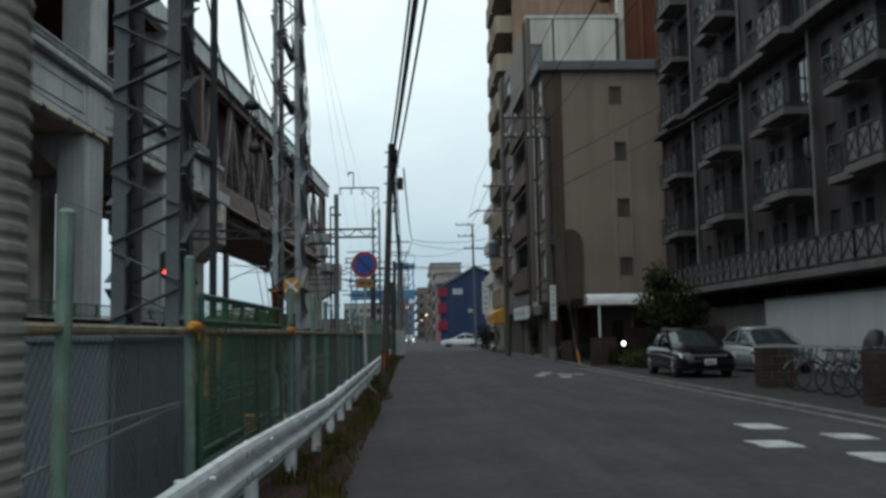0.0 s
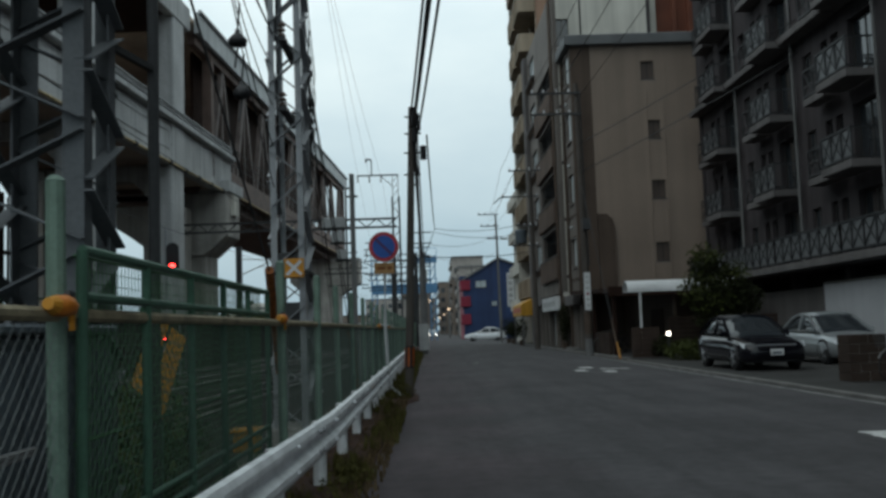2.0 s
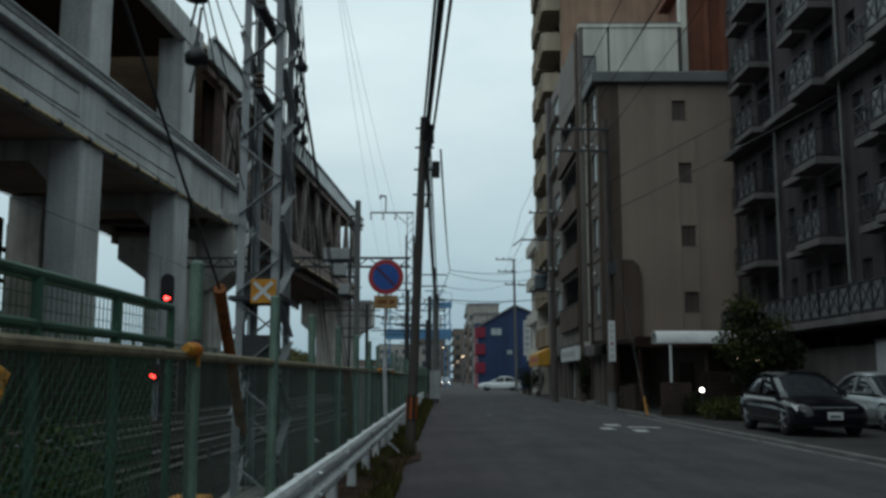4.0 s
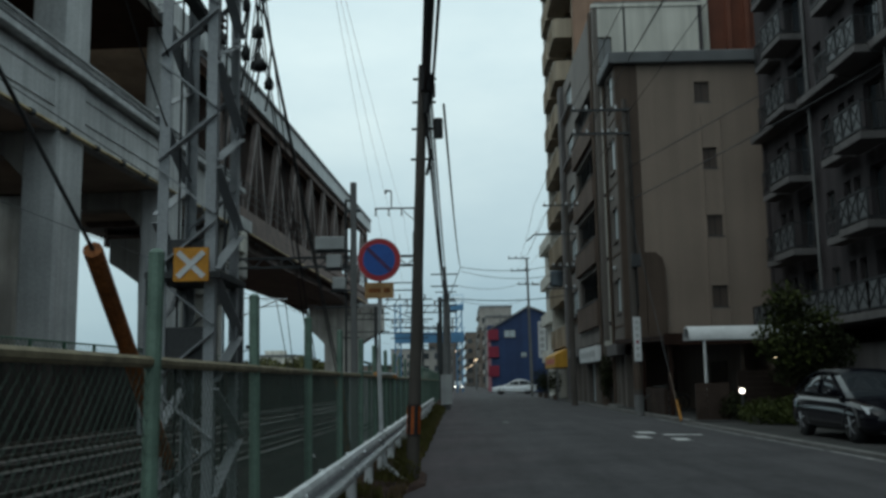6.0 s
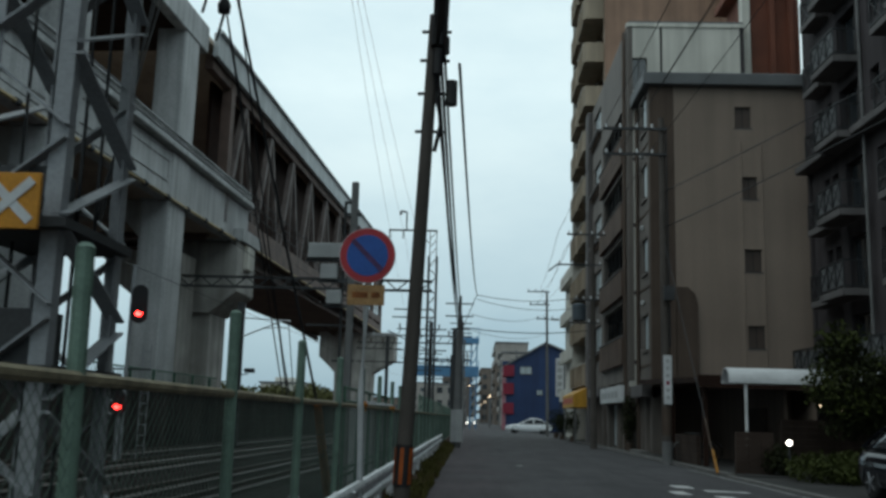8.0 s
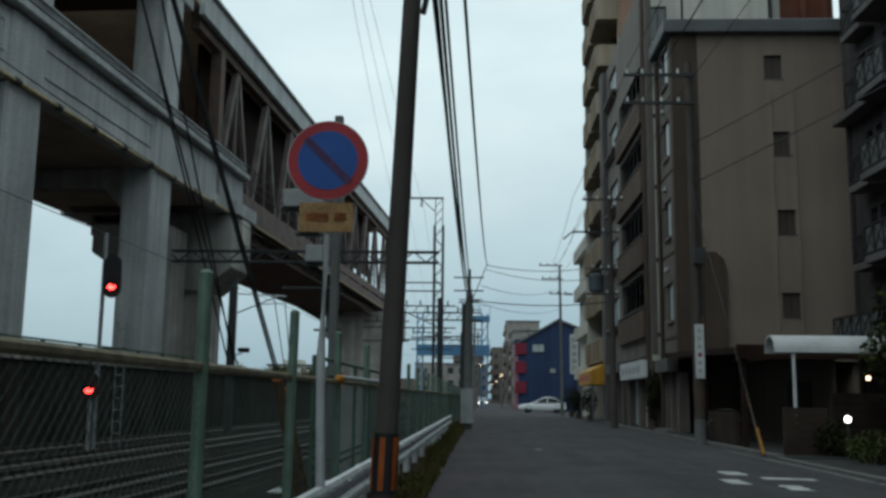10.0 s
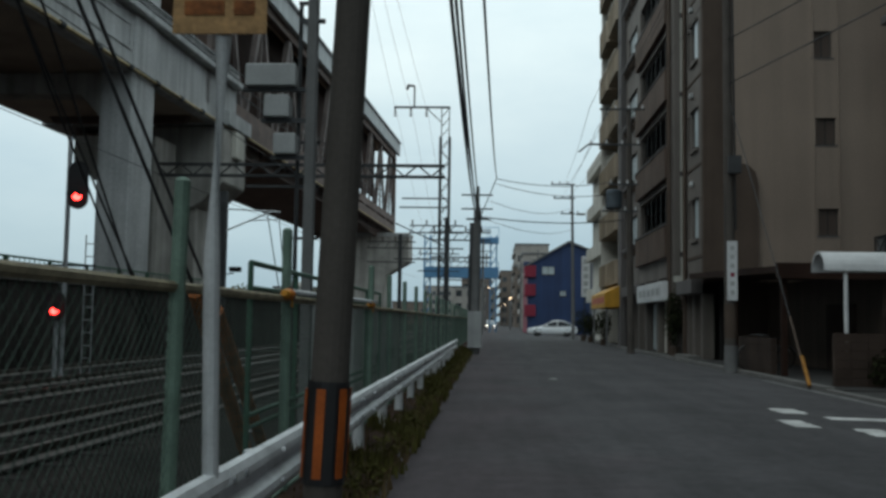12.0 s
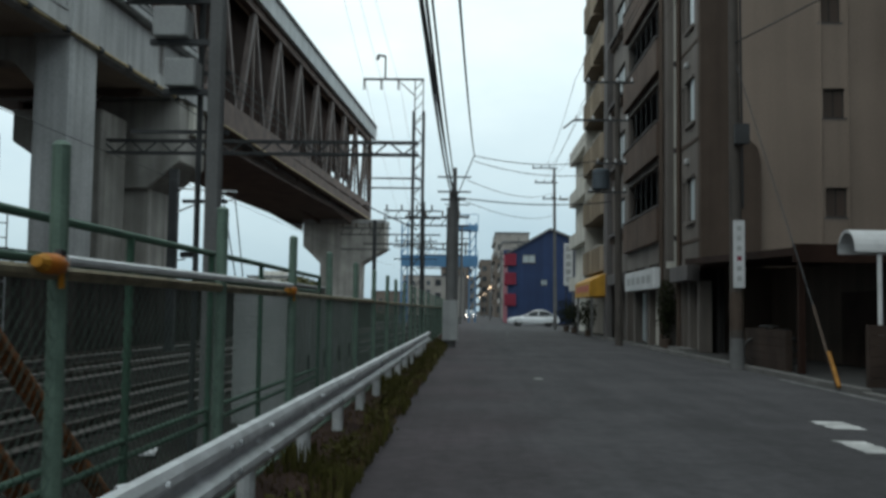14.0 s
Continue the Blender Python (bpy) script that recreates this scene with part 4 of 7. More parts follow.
PROF = [(0.0, 0.74), (0.035, 0.735), (0.05, 0.70), (0.05, 0.665), (-0.01, 0.625), (-0.01, 0.585), (0.05, 0.545), (0.05, 0.505), (0.035, 0.47), (0.0, 0.465)]


def rail_shift(y):
    """The rail stands a little further out and higher over its first metres."""
    f = min(1.0, max(0.0, (11.0 - y) / 5.0))
    return -0.12 * f, 0.035 * f


for k in range(14):
    y0, y1 = -6 + k * 4.0, -6 + (k + 1) * 4.0 + 0.06
    bm = B()
    outer = [(x + (0.004 if k % 2 else 0), z) for x, z in PROF]
    inner = [(x - 0.008, z) for x, z in outer[::-1]]
    rings = []
    for i in range(5):
        y = y0 + (y1 - y0) * i / 4
        dx, dz = rail_shift(y)
        wob = 0.006 * math.sin(y * 2.3)
        rings.append([(x + dx + wob, y, z + dz + 0.5 * wob) for x, z in outer + inner])
    loft(bm, rings)
    part("beam", bm, M_GALV, gr)
    for dy in (0.0, 2.0):
        dx, dz = rail_shift(y0 + 1.0 + dy)
        bm = B()
        tube(bm, (dx - 0.09, y0 + 1.0 + dy, 0.07), (dx - 0.09, y0 + 1.0 + dy, 0.68 + dz), 0.057, n=10)
        part("post", bm, M_GALV, gr)
        bm = B()
        box(bm, dx - 0.06, dx, y0 + 0.94 + dy, y0 + 1.06 + dy, 0.55, 0.66)
        part("bracket", bm, M_GALV, gr)
        for z in (0.525, 0.685):
            bm = B()
            tube(bm, (dx + 0.03, y0 + 1.0 + dy, z + dz), (dx + 0.075, y0 + 1.0 + dy, z + dz), 0.014, n=6)
            part("post_bolt", bm, M_GALV, gr)
    for z in (0.53, 0.68):
        for dy in (0.05, 0.25):
            dx, dz = rail_shift(y0 + dy)
            bm = B()
            tube(bm, (dx + 0.045, y0 + dy, z + dz), (dx + 0.066, y0 + dy, z + dz), 0.018, n=6)
            part("bolt", bm, M_STEELG, gr)

FX = -1.83
PX = {0: -0.16, 1: -0.16, 2: -0.16, 3: -0.16, 4: -0.16, 5: -0.03}
POSTS = [3.9 - 2.38 * 3, 3.9 - 2.38 * 2, 1.52, 3.9, 6.38, 10.8, 13.0, 15.3, 17.63, 19.95, 22.32, 24.83, 27.2, 29.56] + [29.56 + 2.38 * i for i in range(1, 26)]
fence = thing("fence", pose(FX, 0, 0), "green chain-link fence with tall posts beside the railway", "fence")
for i, y in enumerate(POSTS):
    lean = ((i * 37) % 7 - 3) * 0.006
    ox = PX.get(i, 0.0)
    bm = B()
    tube(bm, (ox, y, -0.02), (ox + lean, y + lean, 1.97), 0.037, n=10)
    tube(bm, (ox + lean, y + lean, 1.97), (ox + lean, y + lean, 1.99), 0.04, 0.02, n=10)
    part("post", bm, M_GREEN, fence, smooth=False)
for i, (a, b) in enumerate(zip(POSTS, POSTS[1:])):
    oa, ob2 = PX.get(i, 0.0), PX.get(i + 1, 0.0)
    def ox_at(y):
        return oa + (ob2 - oa) * (y - a) / (b - a)
    bm = B()
    tube(bm, (oa, a, 1.47), (ob2, b, 1.47), 0.028, n=8)
    part("top_pipe", bm, M_PIPE, fence)
    bm = B()
    pitch = 0.075 if b < 45 else 0.16
    z0, z1 = 0.08, 1.45
    h = z1 - z0
    n = int((b - a + h) / pitch) + 1
    for k in range(n):
        for s in (1, -1):
            ya, yb = a - h + k * pitch, a + k * pitch
            if s < 0:
                ya, yb = yb, ya
            lo, hi = min(ya, yb), max(ya, yb)
            if hi <= a + 0.02 or lo >= b - 0.02:
                continue
            def zz(y):
                return z0 + (y - ya) / (yb - ya) * h
            p, q = max(lo, a), min(hi, b)
            tube(bm, (ox_at(p) + 0.006 * s, p, zz(p)), (ox_at(q) + 0.006 * s, q, zz(q)), 0.0015 if b < 6.5 else 0.0019, n=3, cap=False)
    part("wire_netting", bm, M_WIREG if b < 6.5 else M_WIRE, fence)
    bm = B()
    tube(bm, (oa, a, 0.1), (ob2, b, 0.1), 0.02, n=6)
    part("bottom_pipe", bm, M_GREEN, fence)


def green_railing(y0, y1, x, n, tilt=0.0):
    g = thing("railing", pose(x, 0, 0), "dark green tubular railing behind the fence", "railing", "green railings")
    for z in (1.54, 1.72, 0.64, 0.55):
        bm = B()
        tube(bm, (0, y0, z + tilt), (0, y1, z), 0.021 if z > 1 else 0.017, n=8)
        part("rail", bm, M_DGREEN, g)
    for i in range(n + 1):
        y = y0 + (y1 - y0) * i / n
        bm = B()
        tube(bm, (0, y, -0.02), (0, y, 1.72), 0.021, n=8)
        part("upright", bm, M_DGREEN, g)


green_railing(6.5, 10.65, -1.95, 5, 0.0)
green_railing(24.6, 32.5, -2.05, 5)
gm = thing("mesh_panel", pose(-1.98, 0, 0), "fine green wire mesh fixed to a tubular railing", "mesh panel")
for k in range(4):
    y0, y1 = 6.52 + k * 0.99, 7.5 + k * 0.99
    bm = B()
    for i in range(21):
        y = y0 + (y1 - y0) * i / 20
        box(bm, -0.002, 0.002, y - 0.0016, y + 0.0016, 0.28, 1.7)
    for i in range(29):
        z = 0.28 + 1.42 * i / 28
        box(bm, 0.0025, 0.006, y0, y1, z - 0.0014, z + 0.0014)
    part("mesh", bm, M_MESH, gm)
for z in (0.28, 0.98, 1.7):
    bm = B()
    tube(bm, (0.0, 6.5, z), (0.0, 10.5, z), 0.007, n=5)
    part("edge_wire", bm, M_MESH, gm)
ms = thing("steel_strip", pose(-2.05, 0, 0.98), "thin galvanised strip strung behind the netting", "wire")
bm = B()
tube(bm, (0, 2.2, -0.16), (0, 6.3, 0.0), 0.011, n=6)
tube(bm, (0, 4.2, 0.02), (0, 6.3, 0.01), 0.011, n=6)
part("strip", bm, M_POLEG, ms)
for y, x in ((6.34, -1.95), (10.74, -1.84), (24.7, -1.79), (29.4, -1.79)):
    lan = thing("warning_lantern", pose(x, y, 1.5), "orange plastic warning lantern strapped to a fence post", "lantern", "orange lanterns")
    bm = B()
    rings = []
    for zz, r in ((-0.045, 0.03), (-0.036, 0.055), (0.0, 0.068), (0.03, 0.05), (0.045, 0.025)):
        rings.append([(r * 0.85 * math.cos(math.tau * i / 12), r * 1.35 * math.sin(math.tau * i / 12) - 0.05, zz * 0.85) for i in range(12)])
    loft(bm, rings)
    part("body", bm, M_ORANGE, lan, smooth=True)
    bm = B()
    tube(bm, (0, -0.17, 0.005), (0, -0.12, 0.0), 0.022, 0.036, n=10)
    part("lens", bm, M_YELLOW, lan, "yellow end lens")
    bm = B()
    for dy in (-0.012, 0.012):
        tube(bm, (0.02, dy, -0.09), (0.02, dy, 0.03), 0.007, n=5)
    part("strap", bm, M_YELLOW, lan)
    bm = B()
    tube(bm, (0, 0.02, 0.03), (0, 0.03, 0.05), 0.022, n=8)
    part("cap", bm, M_BLACK, lan, "black cap")
bar = thing("pipe_rail", pose(-1.78, 0, 1.52), "pale steel pipe clamped along the fence top", "pipe")
bm = B()
tube(bm, (0, 24.75, 0), (0, 29.35, 0.02), 0.02, n=8)
part("pipe", bm, M_GALV, bar)

# striped warning boards behind the fence
wb = thing("warning_board", pose(-2.6, 9.8, 0), "two leaning orange and black striped warning strips behind the railing", "warning board")
for xa, za, xb, zb in ((0.03, 1.52, -0.15, 1.0), (0.15, 1.41, -0.04, 0.8)):
    bm = B()
    prism(bm, [(xb - 0.05, zb + 0.05), (xb + 0.05, zb - 0.05), (xa + 0.05, za - 0.04), (xa - 0.05, za + 0.04)], 0.0, 0.012, "y")
    strip = part("strip", bm, M_YELLOW, wb)
    for i in range(7):
        f = 0.06 + i * 0.135
        x, z = xb + (xa - xb) * f, zb + (za - zb) * f
        bm = B()
        prism(bm, [(x - 0.043, z + 0.005), (x + 0.043, z - 0.03), (x + 0.05, z - 0.005), (x - 0.036, z + 0.03)], -0.004, -0.001, "y")
        part("stripe", bm, M_PLATE, strip)
bm = B()
box(bm, -0.02, 0.02, 0.015, 0.045, -0.45, 1.4)
part("stake", bm, M_DGREEN, wb)

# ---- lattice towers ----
# grey steel darkened so the colour carries the first tower's shade
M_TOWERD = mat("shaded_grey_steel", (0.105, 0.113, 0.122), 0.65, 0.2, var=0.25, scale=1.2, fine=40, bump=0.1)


def lattice(name, m, w, h, taper, panels, material, label, leg=0.1, brace=0.05, face_plates=True):
    t = thing(name, m, label, "lattice tower", "lattice towers")
    def corner(sx, sy, z):
        f = 1 - (1 - taper) * z / h
        return Vector((sx * w[0] / 2 * f, sy * w[1] / 2 * f, z))
    for sx, sy in ((-1, -1), (1, -1), (1, 1), (-1, 1)):
        bm = B()
        a, b = corner(sx, sy, 0), corner(sx, sy, h)
        d = (b - a)
        t1, t2 = Vector((-sx * leg, 0, 0)), Vector((0, -sy * leg, 0))
        s = 0.014
        box_pts = [a, a + t1, a + t1 + Vector((0, -sy * s, 0)), a + Vector((-sx * s, -sy * s, 0)), a + t2 + Vector((-sx * s, 0, 0)), a + t2]
        loft(bm, [[tuple(p) for p in box_pts], [tuple(p + d) for p in box_pts]])
        part("leg", bm, material, t)
    for k in range(panels):
        z0, z1 = h * k / panels, h * (k + 1) / panels
        ring = [(-1, -1), (1, -1), (1, 1), (-1, 1)]
        for i in range(4):
            p, q = ring[i], ring[(i + 1) % 4]
            if k % 2:
                p, q = q, p
            bm = B()
            beam(bm, corner(*p, z0 + 0.03), corner(*q, z1 - 0.03), brace * 1.5, 0.012)
            part("brace", bm, material, t)
            if face_plates:
                bm = B()
                beam(bm, corner(*p, z1), corner(*q, z1), brace, 0.012)
                part("strut", bm, material, t)
    return t


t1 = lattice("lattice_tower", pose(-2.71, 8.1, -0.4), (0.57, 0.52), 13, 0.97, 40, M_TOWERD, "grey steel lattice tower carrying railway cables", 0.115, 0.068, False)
t2 = lattice("lattice_tower", pose(-2.58, 16.55, -0.4), (0.48, 0.86), 15, 0.86, 34, M_STEELG, "pale grey lattice mast with insulators and cables", 0.085, 0.06, False)
bm = B()
box(bm, -0.35, 0.35, -0.45, 0.45, 0.0, 0.5)
part("footing", bm, M_CONC2, t2, bevel=0.04)
for z in (1.9, 2.6):
    bm = B()
    box(bm, -0.3, 0.3, -0.5, 0.4, z, z + 0.05)
    box(bm, -0.2, 0.16, -0.4, -0.1, z + 0.05, z + 0.32)
    part("equipment_shelf", bm, M_DARKST, t2, "dark equipment shelf on the mast")
for k, z in enumerate((1.9, 2.9, 3.9, 5.2, 6.6)):
    bm = B()
    box(bm, -0.05, 0.05, -0.62, 0.6, z + 3.0, z + 3.07)
    part("cross_bar", bm, M_DARKST, t2)
    for dy in (-0.58, 0.56):
        bm = B()
        for j in range(3):
            tube(bm, (0.0, dy, z + 3.08 + j * 0.07), (0, dy, z + 3.12 + j * 0.07), 0.06, 0.03, n=8)
        part("insulator", bm, M_BROWN, t2)
for k in range(3):
    for sx in (0.16, -0.17)[:1 + k % 2]:
        bm = B()
        tube(bm, (sx, -0.3 + 0.25 * k, 0.5), (sx * 0.9, -0.25 + 0.2 * k, 13.5), 0.01, n=5)
        part("cable", bm, M_BLACK, t2)
for k in range(3):
    bm = B()
    tube(bm, (0.18, -0.15 + 0.14 * k, 0.4), (0.18, -0.13 + 0.12 * k, 12.5), 0.013, n=5)
    part("cable", bm, M_BLACK, t1)
bm = B()
tube(bm, (0.36, 0.76, 0.0), (0.36, 0.77, 12), 0.036, n=8)
part("conduit", bm, M_DARKST, t1, "dark vertical conduit beside the tower")
bm = B()
beam(bm, (0.36, 0.76, 3.5), (0.26, 0.24, 3.5), 0.04)
part("conduit_clamp", bm, M_DARKST, t1)
bm = B()
beam(bm, (0.36, 0.76, 7.5), (0.26, 0.24, 7.5), 0.04)
part("conduit_clamp", bm, M_DARKST, t1)

xs = thing("cross_sign", pose(-2.46, 15.87, 2.28), "orange square board with a white cross on the mast", "sign")
bm = B()
box(bm, -0.135, 0.135, -0.012, 0.012, -0.13, 0.13)
part("board", bm, M_YELLOW, xs, bevel=0.003)
for s in (1, -1):
    bm = B()
    flat_bar(bm, (-0.1, -0.095 * s), (0.1, 0.095 * s), 0.042, -0.018 - 0.003 * (s > 0), -0.0135 - 0.003 * (s > 0))
    part("cross_bar", bm, M_WHITE, xs)
bm = B()
box(bm, -0.13, 0.13, 0.014, 0.05, -0.03, 0.03)
part("bracket", bm, M_DARKST, xs)

for (xa, ya, za), (xb, yb, zb), wtop in (((-2.48, 13.95, 2.13), (-2.75, 16.35, 0.75), True), ((-2.38, 24.4, 1.5), (-2.48, 26.7, -0.2), False), ((-2.52, 25.4, 1.38), (-2.62, 27.7, -0.1), False)):
    g = thing("guy_guard", pose(0, 0, 0), "rusty orange guy-wire guard tube leaning behind the fence", "guy guard", "guy guards")
    bm = B()
    tube(bm, (xa, ya, za), (xb, yb, zb), 0.055, n=10)
    part("tube", bm, M_RUST, g, smooth=False)
    bm = B()
    e = Vector((xb, yb, zb))
    d = Vector((xa, ya, za)) - e
    tube(bm, e + d, Vector((-2.5, 8.4, 5.3) if wtop else (-2.6, 17.0, 7.0)), 0.012, n=5)
    part("guy_wire", bm, M_DARKST, g)

# ---- signals by the tracks ----
for x, y, z, h in ((-11.15, 42.05, 4.42, 6.0), (-11.5, 41.8, 1.44, 2.4)):
    sg = thing("railway_signal", pose(x, y, 0), "black railway signal showing a red light", "railway signal", "railway signals")
    bm = B()
    tube(bm, (-0.3 if h > 4 else 0, 0.12, -0.45), (-0.3 if h > 4 else 0, 0.12, h if h > 4 else z), 0.06, n=8)
    part("mast", bm, M_STEELG, sg)
    bm = B()
    rr = []
    for i in range(16):
        a = math.tau * i / 16
        rr.append((0.27 * math.cos(a), (0.36 if h > 4 else 0.12) * (1 if math.sin(a) > 0 else -1) + 0.27 * math.sin(a)))
    prism(bm, [(p[0], p[1] + z + (0.28 if h > 4 else 0.1)) for p in rr], -0.02, 0.05, "y")
    part("backboard", bm, M_BLACK, sg)
    bm = B()
    tube(bm, (0, -0.06, z), (0, -0.03, z), 0.12, n=16)
    part("lamp", bm, L_RED, sg, "glowing red lens")
    bm = B()
    for i in range(8):
        a, b = math.pi * i / 8, math.pi * (i + 1) / 8
        beam(bm, (0.15 * math.cos(a), -0.12, z + 0.15 * math.sin(a)), (0.15 * math.cos(b), -0.12, z + 0.15 * math.sin(b)), 0.02, 0.2)
    part("hood", bm, M_BLACK, sg)
    if h > 4:
        bm = B()
        for s in (-0.12, 0.12):
            tube(bm, (0.35 + s, 0.12, -0.45), (0.35 + s, 0.12, 3.4), 0.018, n=5)
        for i in range(10):
            tube(bm, (0.23, 0.12, 0.2 + i * 0.33), (0.47, 0.12, 0.2 + i * 0.33), 0.014, n=5)
        part("ladder", bm, M_STEELG, sg)
        bm = B()
        beam(bm, (-0.9, 0.12, 2.6), (0.5, 0.12, 2.6), 0.05)
        beam(bm, (-0.8, 0.12, 2.6), (-0.3, 0.12, 1.9), 0.04)
        part("platform_arm", bm, M_DARKST, sg)

# ---- signs and poles at the verge ----
ns = thing("no_parking_sign", pose(-1.415, 21.85, 0), "round blue and red no-parking sign on a bent pale post", "traffic sign")
bm = bent([(0.28, -0.16, 0.03), (0.16, -0.08, 0.10), (-0.02, 0.0, 0.26), (-0.07, 0, 0.5), (-0.1, 0, 1.6), (-0.08, 0, 2.5), (-0.08, 0.02, 3.32)], 0.034, 10)
part("post", bm, M_SIGNPOST, ns)


def disc(bm, r, y0, y1, n=40, z=0.0, x=0.0):
    prism(bm, [(x + r * math.cos(math.tau * i / n), z + r * math.sin(math.tau * i / n)) for i in range(n)], y0, y1, "y")


SZ, SX = 3.06, -0.085
bm = B()
disc(bm, 0.305, -0.05, -0.042, z=SZ, x=SX)
part("rim", bm, M_WHITE, ns)
bm = B()
disc(bm, 0.298, -0.055, -0.052, z=SZ, x=SX)
part("red_ring", bm, M_RED, ns)
bm = B()
disc(bm, 0.225, -0.059, -0.0565, z=SZ, x=SX)
part("blue_disc", bm, M_BLUE, ns)
bm = B()
flat_bar(bm, (SX - 0.165, SZ + 0.165), (SX + 0.165, SZ - 0.165), 0.055, -0.064, -0.0605)
part("red_bar", bm, M_FADED, ns, "faded violet-red slash")
bm = B()
box(bm, SX - 0.2, SX + 0.2, -0.05, -0.042, 2.52, 2.74)
part("sub_plate", bm, M_PLATE, ns, "rusted supplementary plate")
for i, (a, b) in enumerate(((-0.15, 0.02), (0.06, 0.15))):
    bm = B()
    box(bm, SX + a, SX + b, -0.056, -0.052, 2.60, 2.66)
    part("faded_bar", bm, M_RUST, ns)
bm = B()
for z in (2.62, 2.95, 3.2):
    box(bm, -0.09, 0.0, -0.042, 0.03, z - 0.02, z + 0.02)
part("clamp", bm, M_GALV, ns)


M_STRIPE = mat("worn_orange_stripe", (0.36, 0.08, 0.009), 0.55, var=0.3, scale=6, fine=50, bump=0.05)


def utility_pole(m, h, r0, r1, lean, material, label, band=None):
    p = thing("utility_pole", m, label, "utility pole", "utility poles")
    bm = B()
    tube(bm, (0, 0, -0.05), (lean[0] * h, lean[1] * h, h), r0, r1, n=18)
    part("shaft", bm, material, p, smooth=False)
    if band:
        a, b = band
        bm = B()
        tube(bm, (lean[0] * a, lean[1] * a, a), (lean[0] * b, lean[1] * b, b), r0 + 0.006, r0 + 0.004, n=18, cap=False)
        part("band", bm, M_BLACK, p, "black warning band")
        for i in range(6):
            an = math.tau * (i + 0.35) / 6
            x, y = math.cos(an) * (r0 + 0.008), math.sin(an) * (r0 + 0.008)
            t = Vector((-math.sin(an), math.cos(an), 0)) * 0.02
            bm = B()
            v = []
            for z in (a + 0.03, b - 0.03):
                c = Vector((x + lean[0] * z, y + lean[1] * z, z))
                v.append((tuple(c - t), tuple(c + t)))
            o = Vector((math.cos(an), math.sin(an), 0)) * 0.003
            ring = [v[0][0], v[0][1], v[1][1], v[1][0]]
            loft(bm, [ring, [tuple(Vector(q) + o) for q in ring]])
            part("stripe", bm, M_STRIPE, p, "orange reflective stripe")
    return p


P1 = (-1.09, 22.1)
L1 = (0.039, 0.0)
up = utility_pole(pose(P1[0], P1[1], 0), 5.95, 0.088, 0.066, L1, M_POLE, "leaning dark concrete utility pole with an orange-striped band", (0.62, 1.06))


def on1(z, dx=0.0, dy=0.0):
    return (L1[0] * z + dx, L1[1] * z + dy, z)


for z, dx, r, l in ((4.98, 0.25, 0.07, 0.28), (5.72, 0.05, 0.08, 0.36), (5.35, 0.07, 0.06, 0.3), (5.55, 0.16, 0.035, 0.2)):
    bm = B()
    c = Vector(on1(z, dx, -0.09))
    tube(bm, c - Vector((0, 0, l / 2)), c + Vector((0, 0, l / 2)), r, n=10)
    part("junction_can", bm, M_BLACK, up, "black cable junction can")
for z in (4.55, 5.0, 5.4, 5.75):
    bm = B()
    a = Vector(on1(z))
    beam(bm, a - Vector((0.14, 0, 0)), a + Vector((0.2, 0, 0)), 0.03)
    part("pole_step", bm, M_DARKST, up)
bm = bent([on1(4.3 + i * 0.3, 0.10 + 0.05 * math.sin(i * 1.7), -0.08) for i in range(6)], 0.026, 6)
part("riser_cable", bm, M_BLACK, up)

# ribbed pole close to the start
rp = thing("utility_pole", pose(-1.31, 1.42, 0), "grey pole wrapped in a ribbed sheet", "utility pole", "utility poles")
bm = B()
tube(bm, (0, 0, -0.02), (0, 0, 7.5), 0.135, 0.12, n=18)
part("shaft", bm, M_POLEG, rp)
bm = B()
rings = []
z = 1.12
while z < 2.6:
    for dz, r in ((0.0, 0.146), (0.008, 0.153), (0.02, 0.153), (0.028, 0.146)):
        rings.append([(r * math.cos(math.tau * i / 20), r * math.sin(math.tau * i / 20), z + dz) for i in range(20)])
    z += 0.034
loft(bm, rings)
part("ribbed_sheet", bm, M_RIB, rp, "grey ribbed anti-poster sheet")
bm = B()
tube(bm, (0, 0, 1.0), (0, 0, 1.11), 0.145, n=20)
part("band", bm, M_BLACK, rp)

# second pole, with a meter box, and the wires
p2 = utility_pole(pose(-0.98, 56, 0), 5.75, 0.2, 0.15, (0.01, 0), M_POLEG, "grey concrete utility pole with a meter box")
bm = B()
box(bm, -0.28, 0.28, -0.36, -0.2, 0.25, 1.7)
part("meter_box", bm, M_CABL, p2, "pale grey meter box", bevel=0.02)
bm = B()
beam(bm, (-0.4, -0.1, 5.4), (0.5, -0.1, 5.4), 0.06)
beam(bm, (0.1, -0.1, 5.3), (0.82, -0.3, 7.05), 0.03)
part("cross_arm", bm, M_DARKST, p2)
T = (P1[0] + L1[0] * 5.8, P1[1] - 0.05)
for k, (dx, z, g, r) in enumerate(((0.02, 5.62, 0.62, 0.024), (0.06, 5.72, 0.5, 0.022), (0.0, 5.5, 0.55, 0.018), (0.10, 5.8, 0.46, 0.018))):
    wire("overhead_cable", [(T[0] + dx, T[1] + 0.1, z), (-0.97 + 0.05 * k, 55.9, 5.5 + 0.07 * k)], r, g, 16)
wire("overhead_cable", [(T[0] + 0.3, T[1], 5.35), (-0.17, 55.7, 7.03)], 0.018, 0.55, 16)
